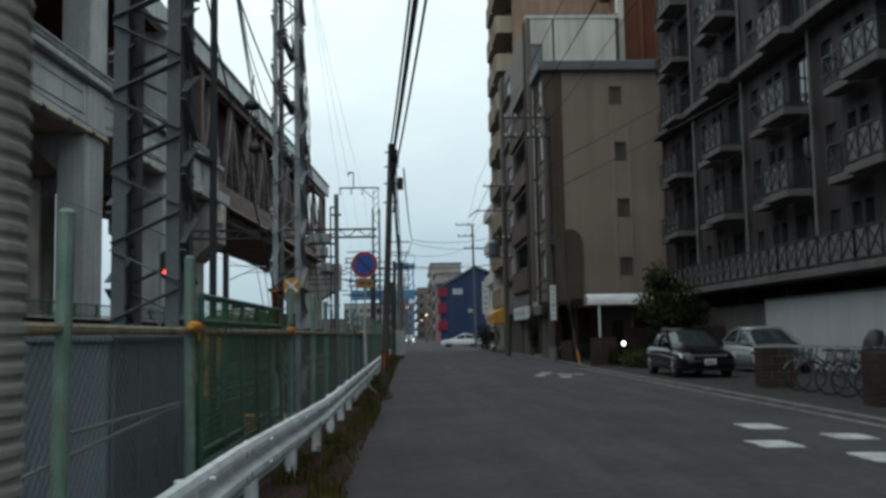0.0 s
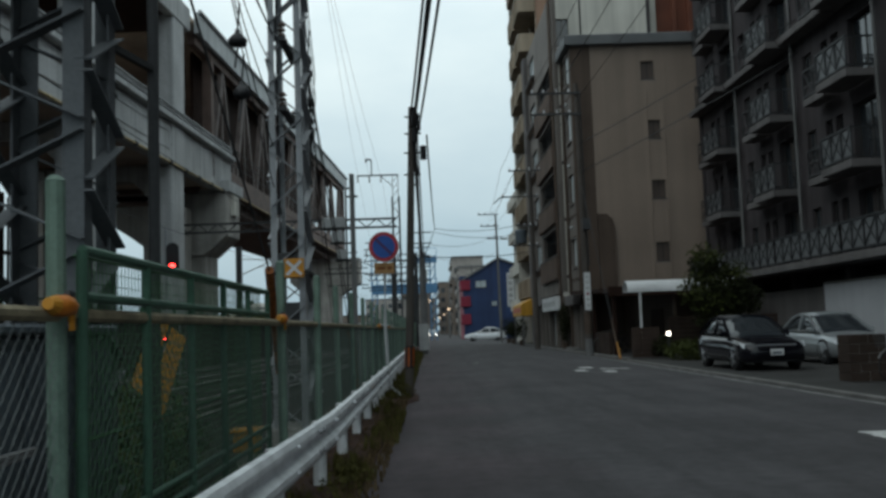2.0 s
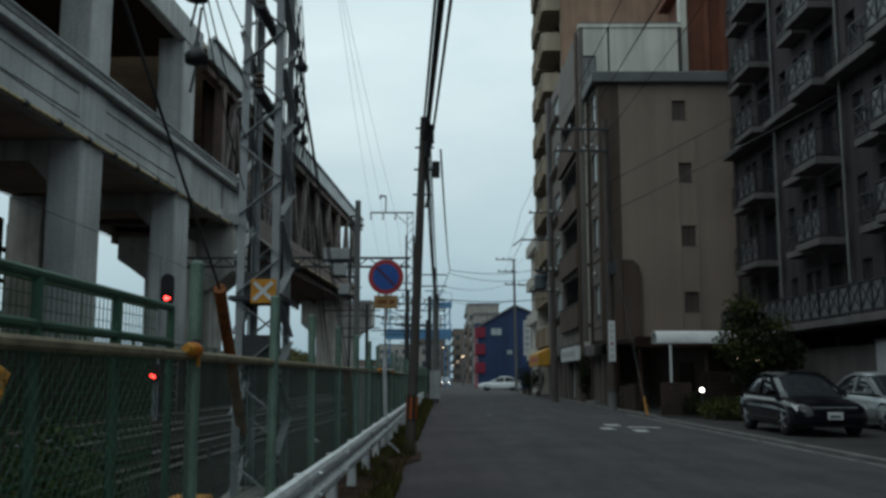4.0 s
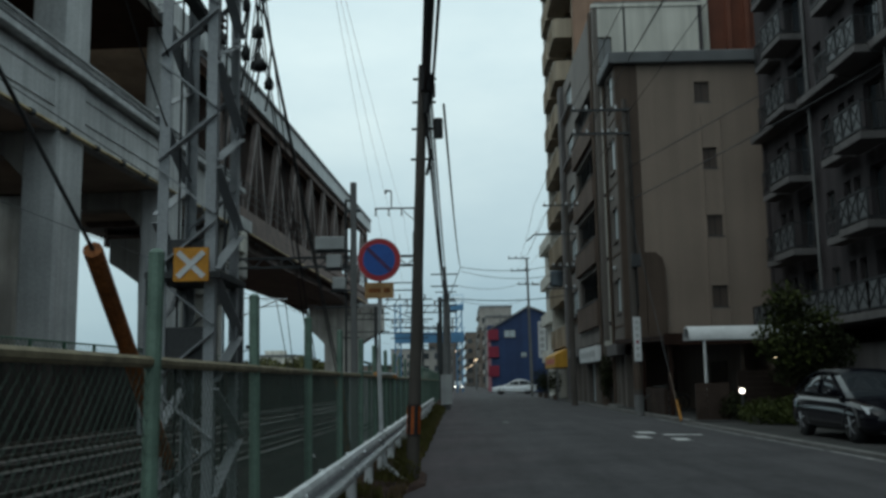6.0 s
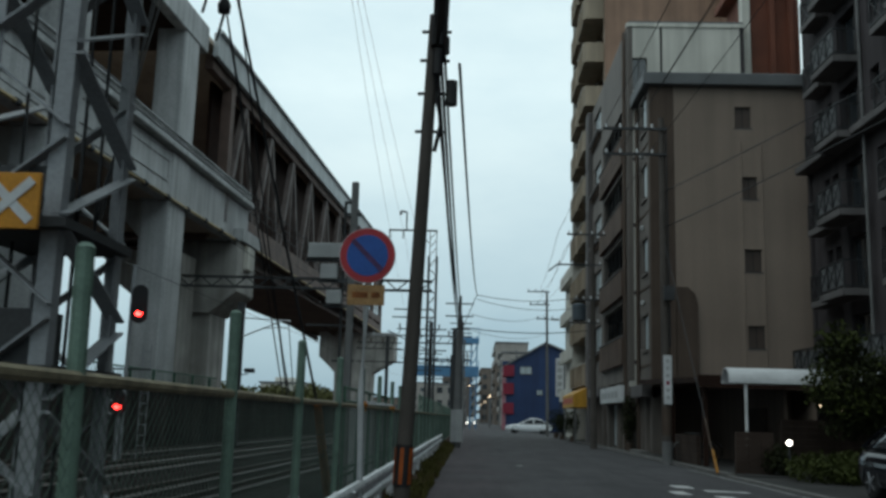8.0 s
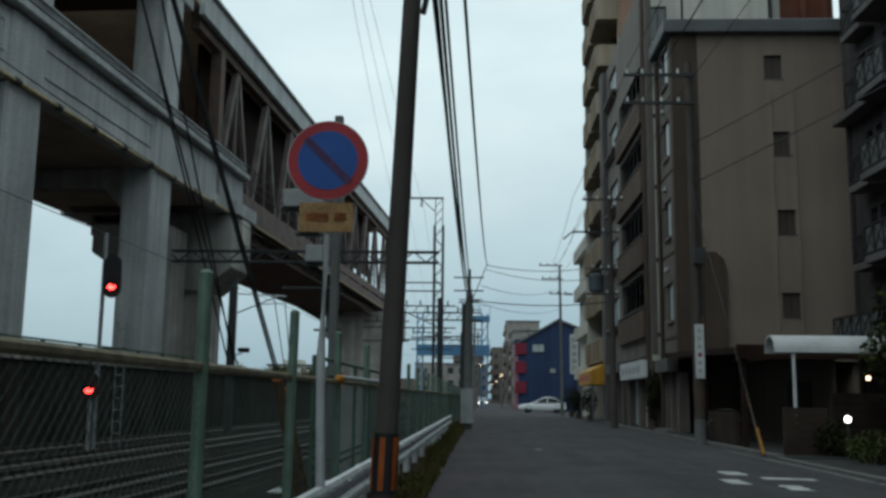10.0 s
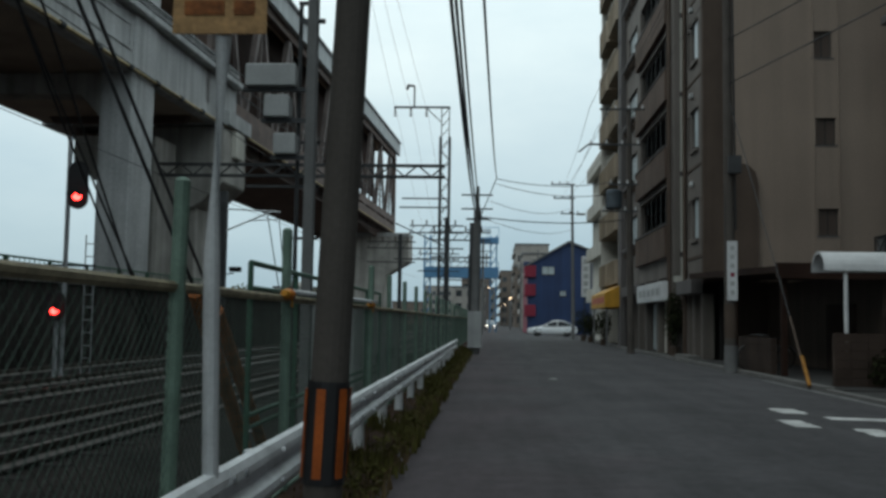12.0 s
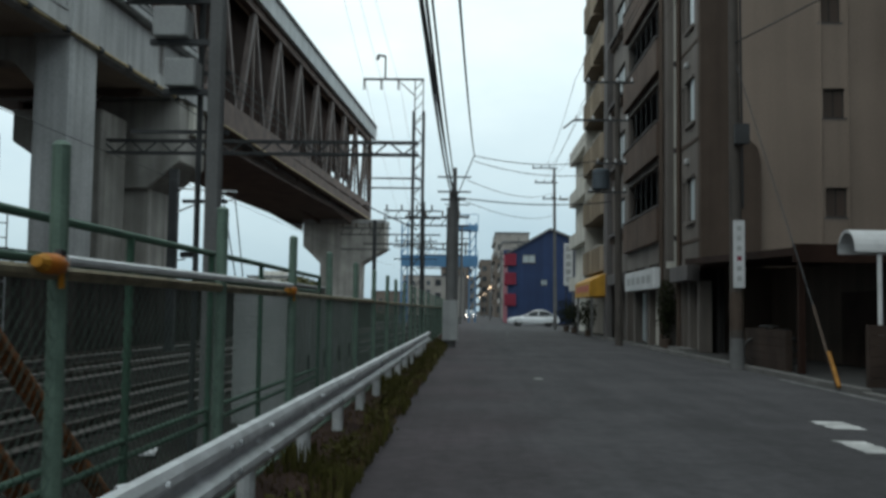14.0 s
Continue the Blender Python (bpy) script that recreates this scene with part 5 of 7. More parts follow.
for k, (dx, z, r) in enumerate(((0.03, 5.55, 0.03), (0.06, 5.7, 0.026), (0.09, 5.85, 0.024), (0.0, 5.9, 0.02), (0.12, 5.4, 0.02))):
    wire("overhead_cable", [(0.62 + dx * 1.3, -9, z + 1.75 + 0.03 * k), (T[0] + dx, T[1] + 0.1, z)], r, 0.25 + 0.05 * k, 14)
wire("overhead_cable", [(-0.17, 55.7, 7.0), (5.5, 60.3, 7.7)], 0.016, 0.3)
wire("overhead_cable", [(-0.17, 55.7, 6.8), (5.5, 60.3, 7.15)], 0.014, 0.35)
wire("overhead_cable", [(-0.85, 55.9, 5.5), (5.5, 60.4, 5.9)], 0.022, 0.2)
wire("overhead_cable", [(-0.85, 55.9, 5.5), (5.95, 91.5, 8.5)], 0.014, 0.5)
wire("overhead_cable", [(-0.42, 55.7, 6.1), (5.95, 91.5, 10.2)], 0.014, 0.5)

# ---- catenary masts ----
cm = thing("catenary_mast", pose(-2.78, 30.4, 0), "dark steel mast with stacked grey equipment boxes", "railway mast", "railway masts")
bm = B()
box(bm, -0.07, 0.07, -0.07, 0.07, -0.45, 6.0)
part("mast", bm, M_POLEG, cm, bevel=0.015)
for z0, z1, x0, x1 in ((4.42, 4.72, -0.88, -0.2), (4.0, 4.3, -0.62, -0.28), (3.5, 3.78, -0.48, -0.18)):
    bm = B()
    box(bm, x0, x1, -0.13, 0.13, z0, z1)
    part("equipment_box", bm, M_CABL, cm, "grey metal equipment box", bevel=0.015)
    bm = B()
    box(bm, x0 - 0.05, 0.0, -0.03, 0.03, z0 - 0.06, z0 - 0.004)
    part("bracket", bm, M_DARKST, cm)
for z, l in ((2.4, 0.35), (3.1, 0.9), (3.7, 0.5)):
    bm = B()
    beam(bm, (-l, 0.16, z), (0.1, 0.16, z), 0.035)
    part("arm", bm, M_DARKST, cm)
bm = B()
tube(bm, (-0.2, 0.15, -0.4), (-0.2, 0.15, 5.6), 0.03, n=6)
part("conduit", bm, M_DARKST, cm)
bm = B()
box(bm, -0.16, 0.16, -0.02, 0.02, 5.3, 5.36)
box(bm, -0.2, 0.02, -0.02, 0.02, 5.55, 5.6)
part("top_bracket", bm, M_DARKST, cm)

cm2 = thing("catenary_mast", pose(-11.0, 55, 0), "slim dark steel mast with a bracket arm and a floodlight", "railway mast", "railway masts")
bm = B()
box(bm, -0.15, 0.15, -0.15, 0.15, -0.45, 6.3)
part("mast", bm, M_DARKST, cm2)
bm = B()
tube(bm, (0.15, 0, 5.6), (2.3, 0, 5.5), 0.03, n=6)
tube(bm, (0.15, 0, 4.75), (1.9, 0, 5.5), 0.035, n=6)
tube(bm, (1.0, 0, 5.14), (2.2, 0, 5.2), 0.025, n=5)
part("bracket_arm", bm, M_GALV, cm2)
for a, b in ((1.75, 2.85), (2.2, 2.95)):
    bm = B()
    tube(bm, (a, 0, 5.5), (b, 0, -0.44), 0.022, n=5)
    part("stay_wire", bm, M_DARKST, cm2)
bm = B()
tube(bm, (0.15, 0, 3.0), (0.5, 0, 3.05), 0.025, n=5)
box(bm, 0.32, 0.78, -0.16, 0.12, 3.1, 3.3)
part("floodlight", bm, M_BLACK, cm2, "small black floodlight", bevel=0.03)

pm = thing("portal_mast", pose(-2.45, 59.5, 0), "dark lattice mast carrying a portal beam over the tracks", "railway mast", "railway masts")
for sx in (-0.2, 0.2):
    for sy in (-0.2, 0.2):
        bm = B()
        beam(bm, (sx, sy, -0.45), (sx, sy, 9.4), 0.1)
        part("leg", bm, M_DARKST, pm)
for k in range(19):
    z = 0.2 + k * 0.48
    for s, (a, b) in enumerate((((-0.2, -0.2), (0.2, -0.2)), ((0.2, -0.2), (0.2, 0.2)), ((-0.2, 0.2), (0.2, 0.2)))):
        if k % 2:
            a, b = b, a
        bm = B()
        beam(bm, (*a, z), (*b, z + 0.48), 0.07, 0.02)
        part("brace", bm, M_DARKST, pm)
for s in (-0.17, 0.17):
    bm = B()
    beam(bm, (s, 0, 9.4), (s, 0, 10.75), 0.05)
    part("top_leg", bm, M_STEELG, pm)
bm = B()
for k in range(3):
    beam(bm, (-0.17, 0, 9.45 + k * 0.43), (0.17, 0, 9.85 + k * 0.43), 0.03)
beam(bm, (-2.3, 0, 10.75), (0.2, 0, 10.75), 0.08)
beam(bm, (-0.9, 0, 10.75), (-0.2, 0, 10.1), 0.04)
part("top_arm", bm, M_DARKST, pm)
for x in (-2.25, -1.55, -0.85):
    bm = B()
    for j in range(4):
        tube(bm, (x, 0, 10.7 - j * 0.1), (x, 0, 10.64 - j * 0.1), 0.03, 0.07, n=8)
    part("insulator", bm, M_BROWN, pm)
bm = B()
tube(bm, (-1.4, 0, 10.75), (-1.4, 0, 11.7), 0.04, n=6)
tube(bm, (-1.4, 0, 11.7), (-1.7, 0, 11.75), 0.05, n=6)
tube(bm, (-1.7, 0, 11.75), (-1.72, 0, 11.55), 0.06, n=6)
part("lightning_horn", bm, M_DARKST, pm)
bm = B()
for z in (7.62, 8.12):
    for y in (-0.15, 0.15):
        beam(bm, (-13, y, z), (0, y, z), 0.09)
n = 22
for k in range(n):
    x0, x1 = -13 + 13 * k / n, -13 + 13 * (k + 1) / n
    za, zb = (7.62, 8.12) if k % 2 else (8.12, 7.62)
    beam(bm, (x0, -0.15, za), (x1, -0.15, zb), 0.06)
part("portal_beam", bm, M_DARKST, pm, "dark lattice beam spanning the tracks")
for z, l in ((6.7, 1.9), (6.3, 2.0), (4.0, 2.2)):
    bm = B()
    beam(bm, (-l, 0.25, z), (0.1, 0.25, z), 0.06)
    part("side_arm", bm, M_DARKST, pm)
bm = B()
beam(bm, (-2.2, 0.25, 5.6), (0, 0.25, 4.6), 0.05)
part("stay", bm, M_DARKST, pm)
rr = random.Random(9)
for k, (x, y0, h) in enumerate(((-3.5, 84, 8.5), (-1.6, 78, 7.5), (-4.5, 105, 8), (-2.2, 100, 7), (-7.5, 92, 8))):
    fm = thing("catenary_mast", pose(x, y0, 0), "dark steel railway mast far along the line", "railway mast", "railway masts")
    bm = B()
    box(bm, -0.14, 0.14, -0.14, 0.14, -0.45, h)
    part("mast", bm, M_DARKST, fm)
    bm = B()
    for z in (h - 0.6, h - 1.1, h - 2.2):
        beam(bm, (-2.6, 0, z), (1.2, 0, z), 0.09)
    for i in range(5):
        beam(bm, (-2.6 + i * 0.7, 0, h - 1.1), (-2.25 + i * 0.7, 0, h - 0.6), 0.05)
    part("cross_arm", bm, M_DARKST, fm)
    for i in range(4):
        bm = B()
        tube(bm, (-2.4 + i * 1.0, 0, h - 0.55), (-2.4 + i * 1.0, 0, h - 0.2), 0.06, n=6)
        part("insulator", bm, M_BROWN, fm)

# strain insulators and cables at the towers
for x, y, z, r in ((-2.88, 14.35, 5.05, 0.12), (-2.77, 14.0, 4.3, 0.11), (-2.7, 19.4, 5.12, 0.1), (-2.72, 19.4, 5.52, 0.075), (-2.66, 19.5, 6.05, 0.1), (-2.62, 19.6, 4.95, 0.06), (-2.36, 17.2, 4.47, 0.045), (-2.36, 17.2, 4.95, 0.04), (-2.36, 17.2, 5.6, 0.045)):
    ins = thing("insulator", pose(x, y, z), "dark round strain insulator hanging on a cable", "insulator", "cable insulators")
    bm = B()
    rings = []
    for zz, rad in ((-0.12, 0.03), (-0.1, 0.9), (-0.03, 1.0), (0.03, 0.55), (0.06, 0.3), (0.1, 0.25)):
        rings.append([(r * rad * math.cos(math.tau * i / 14), r * rad * math.sin(math.tau * i / 14), zz) for i in range(14)])
    loft(bm, rings)
    part("bell", bm, M_BLACK, ins, smooth=True)
    bm = B()
    tube(bm, (0, 0, 0.1), (0.02, 0.05, 0.45), 0.014, n=5)
    part("shackle", bm, M_DARKST, ins)
    bm = B()
    tube(bm, (0, 0, -0.12), (-0.02, -0.1, -0.4), 0.014, n=5)
    part("shackle", bm, M_DARKST, ins)
for k in range(4):
    a = (-2.55 - 0.08 * k, 8.5, 8.0 + 0.5 * k)
    wire("signal_cable", [a, (-2.88 - 0.04 * k, 14.35 + 0.1 * k, 5.2 + 0.3 * k), (-2.75, 16.2, 3.4 + 0.6 * k)], 0.008, 0.12, 6, "dark slack cable hanging between lattice towers", "slack cables")
for x0, z0, x1, z1 in ((-2.7, 5.5, -2.72, 9.4), (-2.66, 6.1, -2.6, 9.0), (-2.6, 5.0, -2.5, 7.6)):
    wire("signal_cable", [(x1, 16.9, z1), (x0, 19.45, z0), (x0 - 0.1, 24.6, 1.2)], 0.008, 0.03, 6, "dark slack cable hanging between lattice towers", "slack cables")
for k in range(3):
    wire("signal_cable", [(-2.5, 17.0, 8.8 - 0.5 * k), (-2.3, 17.5, 5.4 - 0.35 * k), (-2.5, 17.0 - 0.05 * k, 2.4)], 0.008, 0.05, 6, "dark slack cable hanging between lattice towers", "slack cables")
wire("signal_cable", [(-3.3, 7.2, 10), (-2.9, 12.5, 6.5), (-2.7, 15.9, 5.6)], 0.014, 0.1, 8, "dark slack cable hanging between lattice towers", "slack cables")
for k in range(3):
    wire("feeder_wire", [(-3.2 - 0.5 * k, -8, 13.5), (-3.0 - 0.25 * k, 16.7, 14.2), (-4.6 + 0.7 * k, 59.5, 10.35), (-6 + k, 105, 8)], 0.0055, 0.6, 12, "thin railway feeder wire against the sky", "feeder wires")
for k, x in enumerate((-5.6, -9.4)):
    wire("feeder_wire", [(x - 1, -8, 5.6), (x, 59.5, 5.4), (x + 2.0, 110, 5.4)], 0.01, 0.25, 12, "thin contact wire over the tracks", "feeder wires", M_DARKST)

# ---- cabinets behind the fence ----
def cabinet(x0, x1, y0, y1, z1, material, label, doors):
    c = thing("equipment_cabinet", pose((x0 + x1) / 2, (y0 + y1) / 2, -0.45), label, "cabinet", "trackside cabinets")
    w, l = (x1 - x0) / 2, (y1 - y0) / 2
    boxed("plinth", (-w + 0.04, w - 0.04, -l + 0.04, l - 0.04, 0, 0.35), M_CONC2, c)
    boxed("body", (-w, w, -l, l, 0.354, z1 + 0.45), material, c, bevel=0.012)
    boxed("roof", (-w - 0.04, w + 0.04, -l - 0.04, l + 0.04, z1 + 0.454, z1 + 0.5), material, c, bevel=0.012)
    for i in range(doors):
        a, b = -l + 2 * l * i / doors + 0.05, -l + 2 * l * (i + 1) / doors - 0.05
        d = boxed("door", (w + 0.002, w + 0.02, a, b, 0.45, z1 + 0.38), material, c)
        boxed("handle", (w + 0.022, w + 0.05, b - 0.12, b - 0.08, 0.9, 1.15), M_DARKST, d)
    return c


cabinet(-2.95, -2.35, 5.75, 8.0, 1.40, M_CAB, "blue-grey steel equipment cabinet behind the fence", 4)
cabinet(-3.2, -2.5, 33.0, 35.9, 1.62, M_CABL, "pale grey steel equipment cabinet behind the fence", 2)
cabinet(-3.2, -2.55, 36.5, 40.6, 1.5, M_CABL, "pale grey steel equipment cabinet behind the fence", 3)
cabinet(-3.15, -2.85, 15.0, 15.3, 0.15, M_YELLOW, "small yellow cable box by the track", 1)

# ---- parked cars ----


def car(m, paint, label, kind="sedan"):
    """A car that faces -y, standing on z = 0."""
    c = thing("car", m, label, "car", "parked cars")
    L = 4.5
    st = [(-2.26, 0.52, 0.34, 0.56), (-2.22, 0.68, 0.27, 0.63), (-2.12, 0.78, 0.22, 0.69), (-1.9, 0.84, 0.2, 0.75), (-1.5, 0.865, 0.2, 0.81), (-1.05, 0.875, 0.2, 0.87), (-0.75, 0.88, 0.2, 0.905),
          (0.0, 0.88, 0.2, 0.93), (0.8, 0.88, 0.2, 0.95), (1.5, 0.87, 0.2, 0.97), (1.9, 0.84, 0.24, 0.97), (2.15, 0.77, 0.3, 0.92), (2.25, 0.62, 0.36, 0.8)]
    bm = B()
    rings = []
    for y, w, z0, z1 in st:
        h = z1 - z0
        left = [(-0.86, 0.0), (-0.95, 0.08), (-0.985, 0.25), (-1.0, 0.48), (-0.992, 0.62), (-0.96, 0.76), (-0.915, 0.88), (-0.83, 0.965), (-0.6, 1.0), (-0.3, 1.03)]
        half = [(x * w, y, z0 + f * h) for x, f in left]
        rings.append(half + [(0, y, z1 + 0.04 * h)] + [(-x, yy, z) for x, yy, z in half[::-1]])
    loft(bm, rings)
    part("body", bm, paint, c, smooth=True)
    cab = [(-1.02, 0.70, 0.87, 0.72), (-0.72, 0.70, 1.03, 0.68), (-0.36, 0.66, 1.23, 0.62), (-0.02, 0.6, 1.385, 0.62), (0.35, 0.59, 1.435, 0.6), (0.85, 0.59, 1.425, 0.6), (1.25, 0.61, 1.33, 0.62), (1.55, 0.65, 1.17, 0.66), (1.88, 0.70, 0.96, 0.7)]
    bm = B()
    rings = []
    for y, wt, z1, w2 in cab:
        rings.append([(-0.80, y, 0.86), (-wt - 0.035, y, max(0.87, z1 - 0.10)), (-wt + 0.02, y, max(0.875, z1 - 0.035)), (-wt + 0.14, y, z1), (0, y, z1 + 0.025), (wt - 0.14, y, z1), (wt - 0.02, y, max(0.875, z1 - 0.035)), (wt + 0.035, y, max(0.87, z1 - 0.10)), (0.80, y, 0.86)])
    loft(bm, rings)
    part("greenhouse", bm, M_GLASS, c, "dark tinted windows", smooth=True)
    bm = B()
    rr = [[(-0.56, y, z + 0.012), (-0.62, y, z - 0.035), (0.62, y, z - 0.035), (0.56, y, z + 0.012), (0, y, z + 0.032)] for y, z in ((-0.04, 1.39), (0.35, 1.448), (0.85, 1.438), (1.24, 1.345))]
    loft(bm, rr)
    part("roof", bm, paint, c, smooth=True)
    for s in (-1, 1):
        bm = B()
        pts = [(-0.98, 0.89, 0.79), (-0.36, 1.19, 0.70), (-0.02, 1.345, 0.645), (0.35, 1.405, 0.63), (0.85, 1.395, 0.63), (1.25, 1.3, 0.65), (1.86, 0.97, 0.76)]
        for a, b in zip(pts, pts[1:]):
            beam(bm, (s * a[2], a[0], a[1]), (s * b[2], b[0], b[1]), 0.06, 0.05)
        beam(bm, (s * 0.80, 0.42, 0.9), (s * 0.64, 0.42, 1.42), 0.07, 0.04)
        beam(bm, (s * 0.795, -0.75, 0.9), (s * 0.795, 1.75, 0.96), 0.03, 0.03)
        part("pillar_frame", bm, paint, c)
        bm = B()
        box(bm, s * 0.86 - 0.10, s * 0.86 + 0.10, -0.66, -0.52, 0.9, 1.03)
        part("mirror", bm, paint, c, bevel=0.03)
        bm = B()
        rings = [[(s * x, y, z) for x, y, z in r] for r in (((0.44, -2.16, 0.55), (0.76, -1.98, 0.58), (0.80, -1.82, 0.73), (0.5, -2.08, 0.66)), ((0.46, -2.235, 0.55), (0.80, -2.06, 0.58), (0.845, -1.88, 0.735), (0.52, -2.16, 0.665)))]
        loft(bm, rings)
        part("headlight", bm, M_LENS, c, "clear headlight lens")
        for y in (-1.38, 1.32):
            w = new("wheel")
            w.parent = c
            bm = B()
            rings = []
            for x, r in ((0.62, 0.25), (0.64, 0.305), (0.68, 0.32), (0.80, 0.32), (0.845, 0.30), (0.855, 0.235)):
                rings.append([(s * x, y + r * math.cos(math.tau * i / 24), 0.32 + r * math.sin(math.tau * i / 24)) for i in range(24)])
            loft(bm, rings)
            part("tyre", bm, M_TYRE, w, smooth=True)
            bm = B()
            tube(bm, (s * 0.80, y, 0.32), (s * 0.845, y, 0.32), 0.23, n=20)
            for i in range(5):
                a = math.tau * i / 5
                beam(bm, (s * 0.862, y, 0.32), (s * 0.858, y + 0.21 * math.cos(a), 0.32 + 0.21 * math.sin(a)), 0.05, 0.02)
            part("rim", bm, M_RIM, w)
            bm = bent([(s * 0.85, y + 0.37 * math.cos(math.pi * i / 10), 0.32 + 0.37 * math.sin(math.pi * i / 10)) for i in range(11)], 0.028, 5)
            part("arch_lip", bm, M_BLACK, c)
    bm = B()
    box(bm, -0.48, 0.48, -2.235, -2.19, 0.50, 0.66)
    part("grille", bm, M_BLACK, c)
    bm = B()
    box(bm, -0.5, 0.5, -2.25, -2.236, 0.645, 0.675)
    part("chrome_strip", bm, M_RIM, c)
    bm = B()
    box(bm, -0.17, 0.17, -2.262, -2.252, 0.40, 0.56)
    pl = part("number_plate", bm, M_WHITE, c)
    bm = B()
    box(bm, -0.12, 0.12, -2.266, -2.263, 0.43, 0.49)
    part("plate_bar", bm, M_CAB, pl)
    bm = B()
    box(bm, -0.62, 0.62, -2.2, -2.1, 0.235, 0.36)
    part("lower_intake", bm, M_BLACK, c)
    return c


car(pose(8.15, 29.2, 0.03), M_CAR_K, "glossy black sedan parked on the forecourt")
car(pose(11.15, 30.7, 0.03), M_CAR_S, "silver sedan parked beside a black one")
car(pose(5.3, 106, 0.0, 0, 0, -88), M_CAR_W, "white car standing across the far crossing")

# ---- bicycles by the wall blocks ----


def bicycle(m, label, basket=True, cover=False):
    b = thing("bicycle", m, label, "bicycle", "parked bicycles")
    for y in (-0.55, 0.55):
        w = new("wheel")
        w.parent = b
        bm = B()
        n = 24
        ring = [[(0.014 * math.cos(math.tau * j / 6), y + (0.32 + 0.017 * math.sin(math.tau * j / 6)) * math.cos(math.tau * i / n), 0.335 + (0.32 + 0.017 * math.sin(math.tau * j / 6)) * math.sin(math.tau * i / n)) for j in range(6)] for i in range(n)]
        loft(bm, ring + [ring[0]], caps=False)
        part("tyre", bm, M_TYRE, w, smooth=True)
        bm = B()
        for i in range(12):
            a = math.tau * i / 12
            tube(bm, (0, y, 0.335), (0, y + 0.3 * math.cos(a), 0.335 + 0.3 * math.sin(a)), 0.003, n=3)
        part("spokes", bm, M_DARKST, w)
        bm = B()
        for i in range(7):
            a, c = math.pi * (0.15 + 0.1 * i), math.pi * (0.25 + 0.1 * i)
            beam(bm, (0, y + 0.37 * math.cos(a), 0.335 + 0.37 * math.sin(a)), (0, y + 0.37 * math.cos(c), 0.335 + 0.37 * math.sin(c)), 0.05, 0.008)
        part("mudguard", bm, M_POLEG, b)
    bm = B()
    for a, c in (((0, -0.55, 0.335), (0, -0.38, 0.95)), ((0, -0.42, 0.8), (0, 0.05, 0.3)), ((0, -0.4, 0.72), (0, 0.12, 0.55)), ((0, 0.05, 0.3), (0, 0.2, 0.85)), ((0, 0.05, 0.3), (0, 0.55, 0.335)), ((0, 0.55, 0.335), (0, 0.17, 0.68))):
        tube(bm, a, c, 0.017, n=7)
    part("frame", bm, M_DARKST, b)
    bm = B()
    tube(bm, (-0.27, -0.22, 0.98), (-0.05, -0.4, 1.0), 0.012, n=6)
    tube(bm, (0.27, -0.22, 0.98), (0.05, -0.4, 1.0), 0.012, n=6)
    tube(bm, (-0.05, -0.4, 1.0), (0.05, -0.4, 1.0), 0.012, n=6)
    part("handlebar", bm, M_POLEG, b)
    bm = B()
    loft(bm, [[(-0.03, 0.06, 0.86), (0.03, 0.06, 0.86), (0.03, 0.06, 0.9), (-0.03, 0.06, 0.9)], [(-0.09, 0.3, 0.86), (0.09, 0.3, 0.86), (0.09, 0.3, 0.93), (-0.09, 0.3, 0.93)]])
    part("saddle", bm, M_BLACK, b, bevel=0.01)
    if basket:
        bm = B()
        for i in range(7):
            x = -0.17 + i * 0.057
            beam(bm, (x * 0.8, -0.82, 0.72), (x, -0.86, 0.95), 0.008)
            beam(bm, (x * 0.8, -0.55, 0.72), (x, -0.52, 0.95), 0.008)
        for z, k in ((0.72, 0.8), (0.8, 0.86), (0.88, 0.93), (0.95, 1.0)):
            beam(bm, (-0.17 * k, -0.84, z), (0.17 * k, -0.84, z), 0.008)
            beam(bm, (-0.17 * k, -0.53, z), (0.17 * k, -0.53, z), 0.008)
            beam(bm, (-0.17 * k, -0.84, z), (-0.17 * k, -0.53, z), 0.008)
            beam(bm, (0.17 * k, -0.84, z), (0.17 * k, -0.53, z), 0.008)
        tagged(part("basket", bm, M_DARKST, b), kind="stuff")
    if cover:
        bm = B()
        rings = []
        for z, r, dy in ((0.55, 0.2, 0.45), (0.7, 0.24, 0.42), (0.95, 0.25, 0.42), (1.15, 0.22, 0.45), (1.3, 0.14, 0.48), (1.34, 0.04, 0.48)):
            rings.append([(r * 0.9 * math.cos(math.tau * i / 12), dy + r * math.sin(math.tau * i / 12), z) for i in range(12)])
        loft(bm, rings)
        part("seat_cover", bm, M_BLACK, b, "black rain cover over a rear child seat", smooth=True)
    return b


for y, rz, bsk, cov, lb in ((21.0, -84, True, False, "old city bicycle with a wire basket leaning by a block"), (20.2, -96, True, False, "old city bicycle with a wire basket leaning by a block"), (19.3, -88, False, True, "dark bicycle with a black-covered rear seat"), (18.5, -92, True, True, "dark bicycle with a black-covered rear seat"), (17.7, -80, True, False, "old city bicycle with a wire basket leaning by a block")):
    bicycle(pose(8.75, y, 0.03, 0, 0, rz), lb, bsk, cov)
for x, y in ((7.5, 45.8), (7.9, 46.6)):
    bicycle(pose(x, y, 0.055, 0, 0, -70), "bicycle parked in the shade under the porch", False)
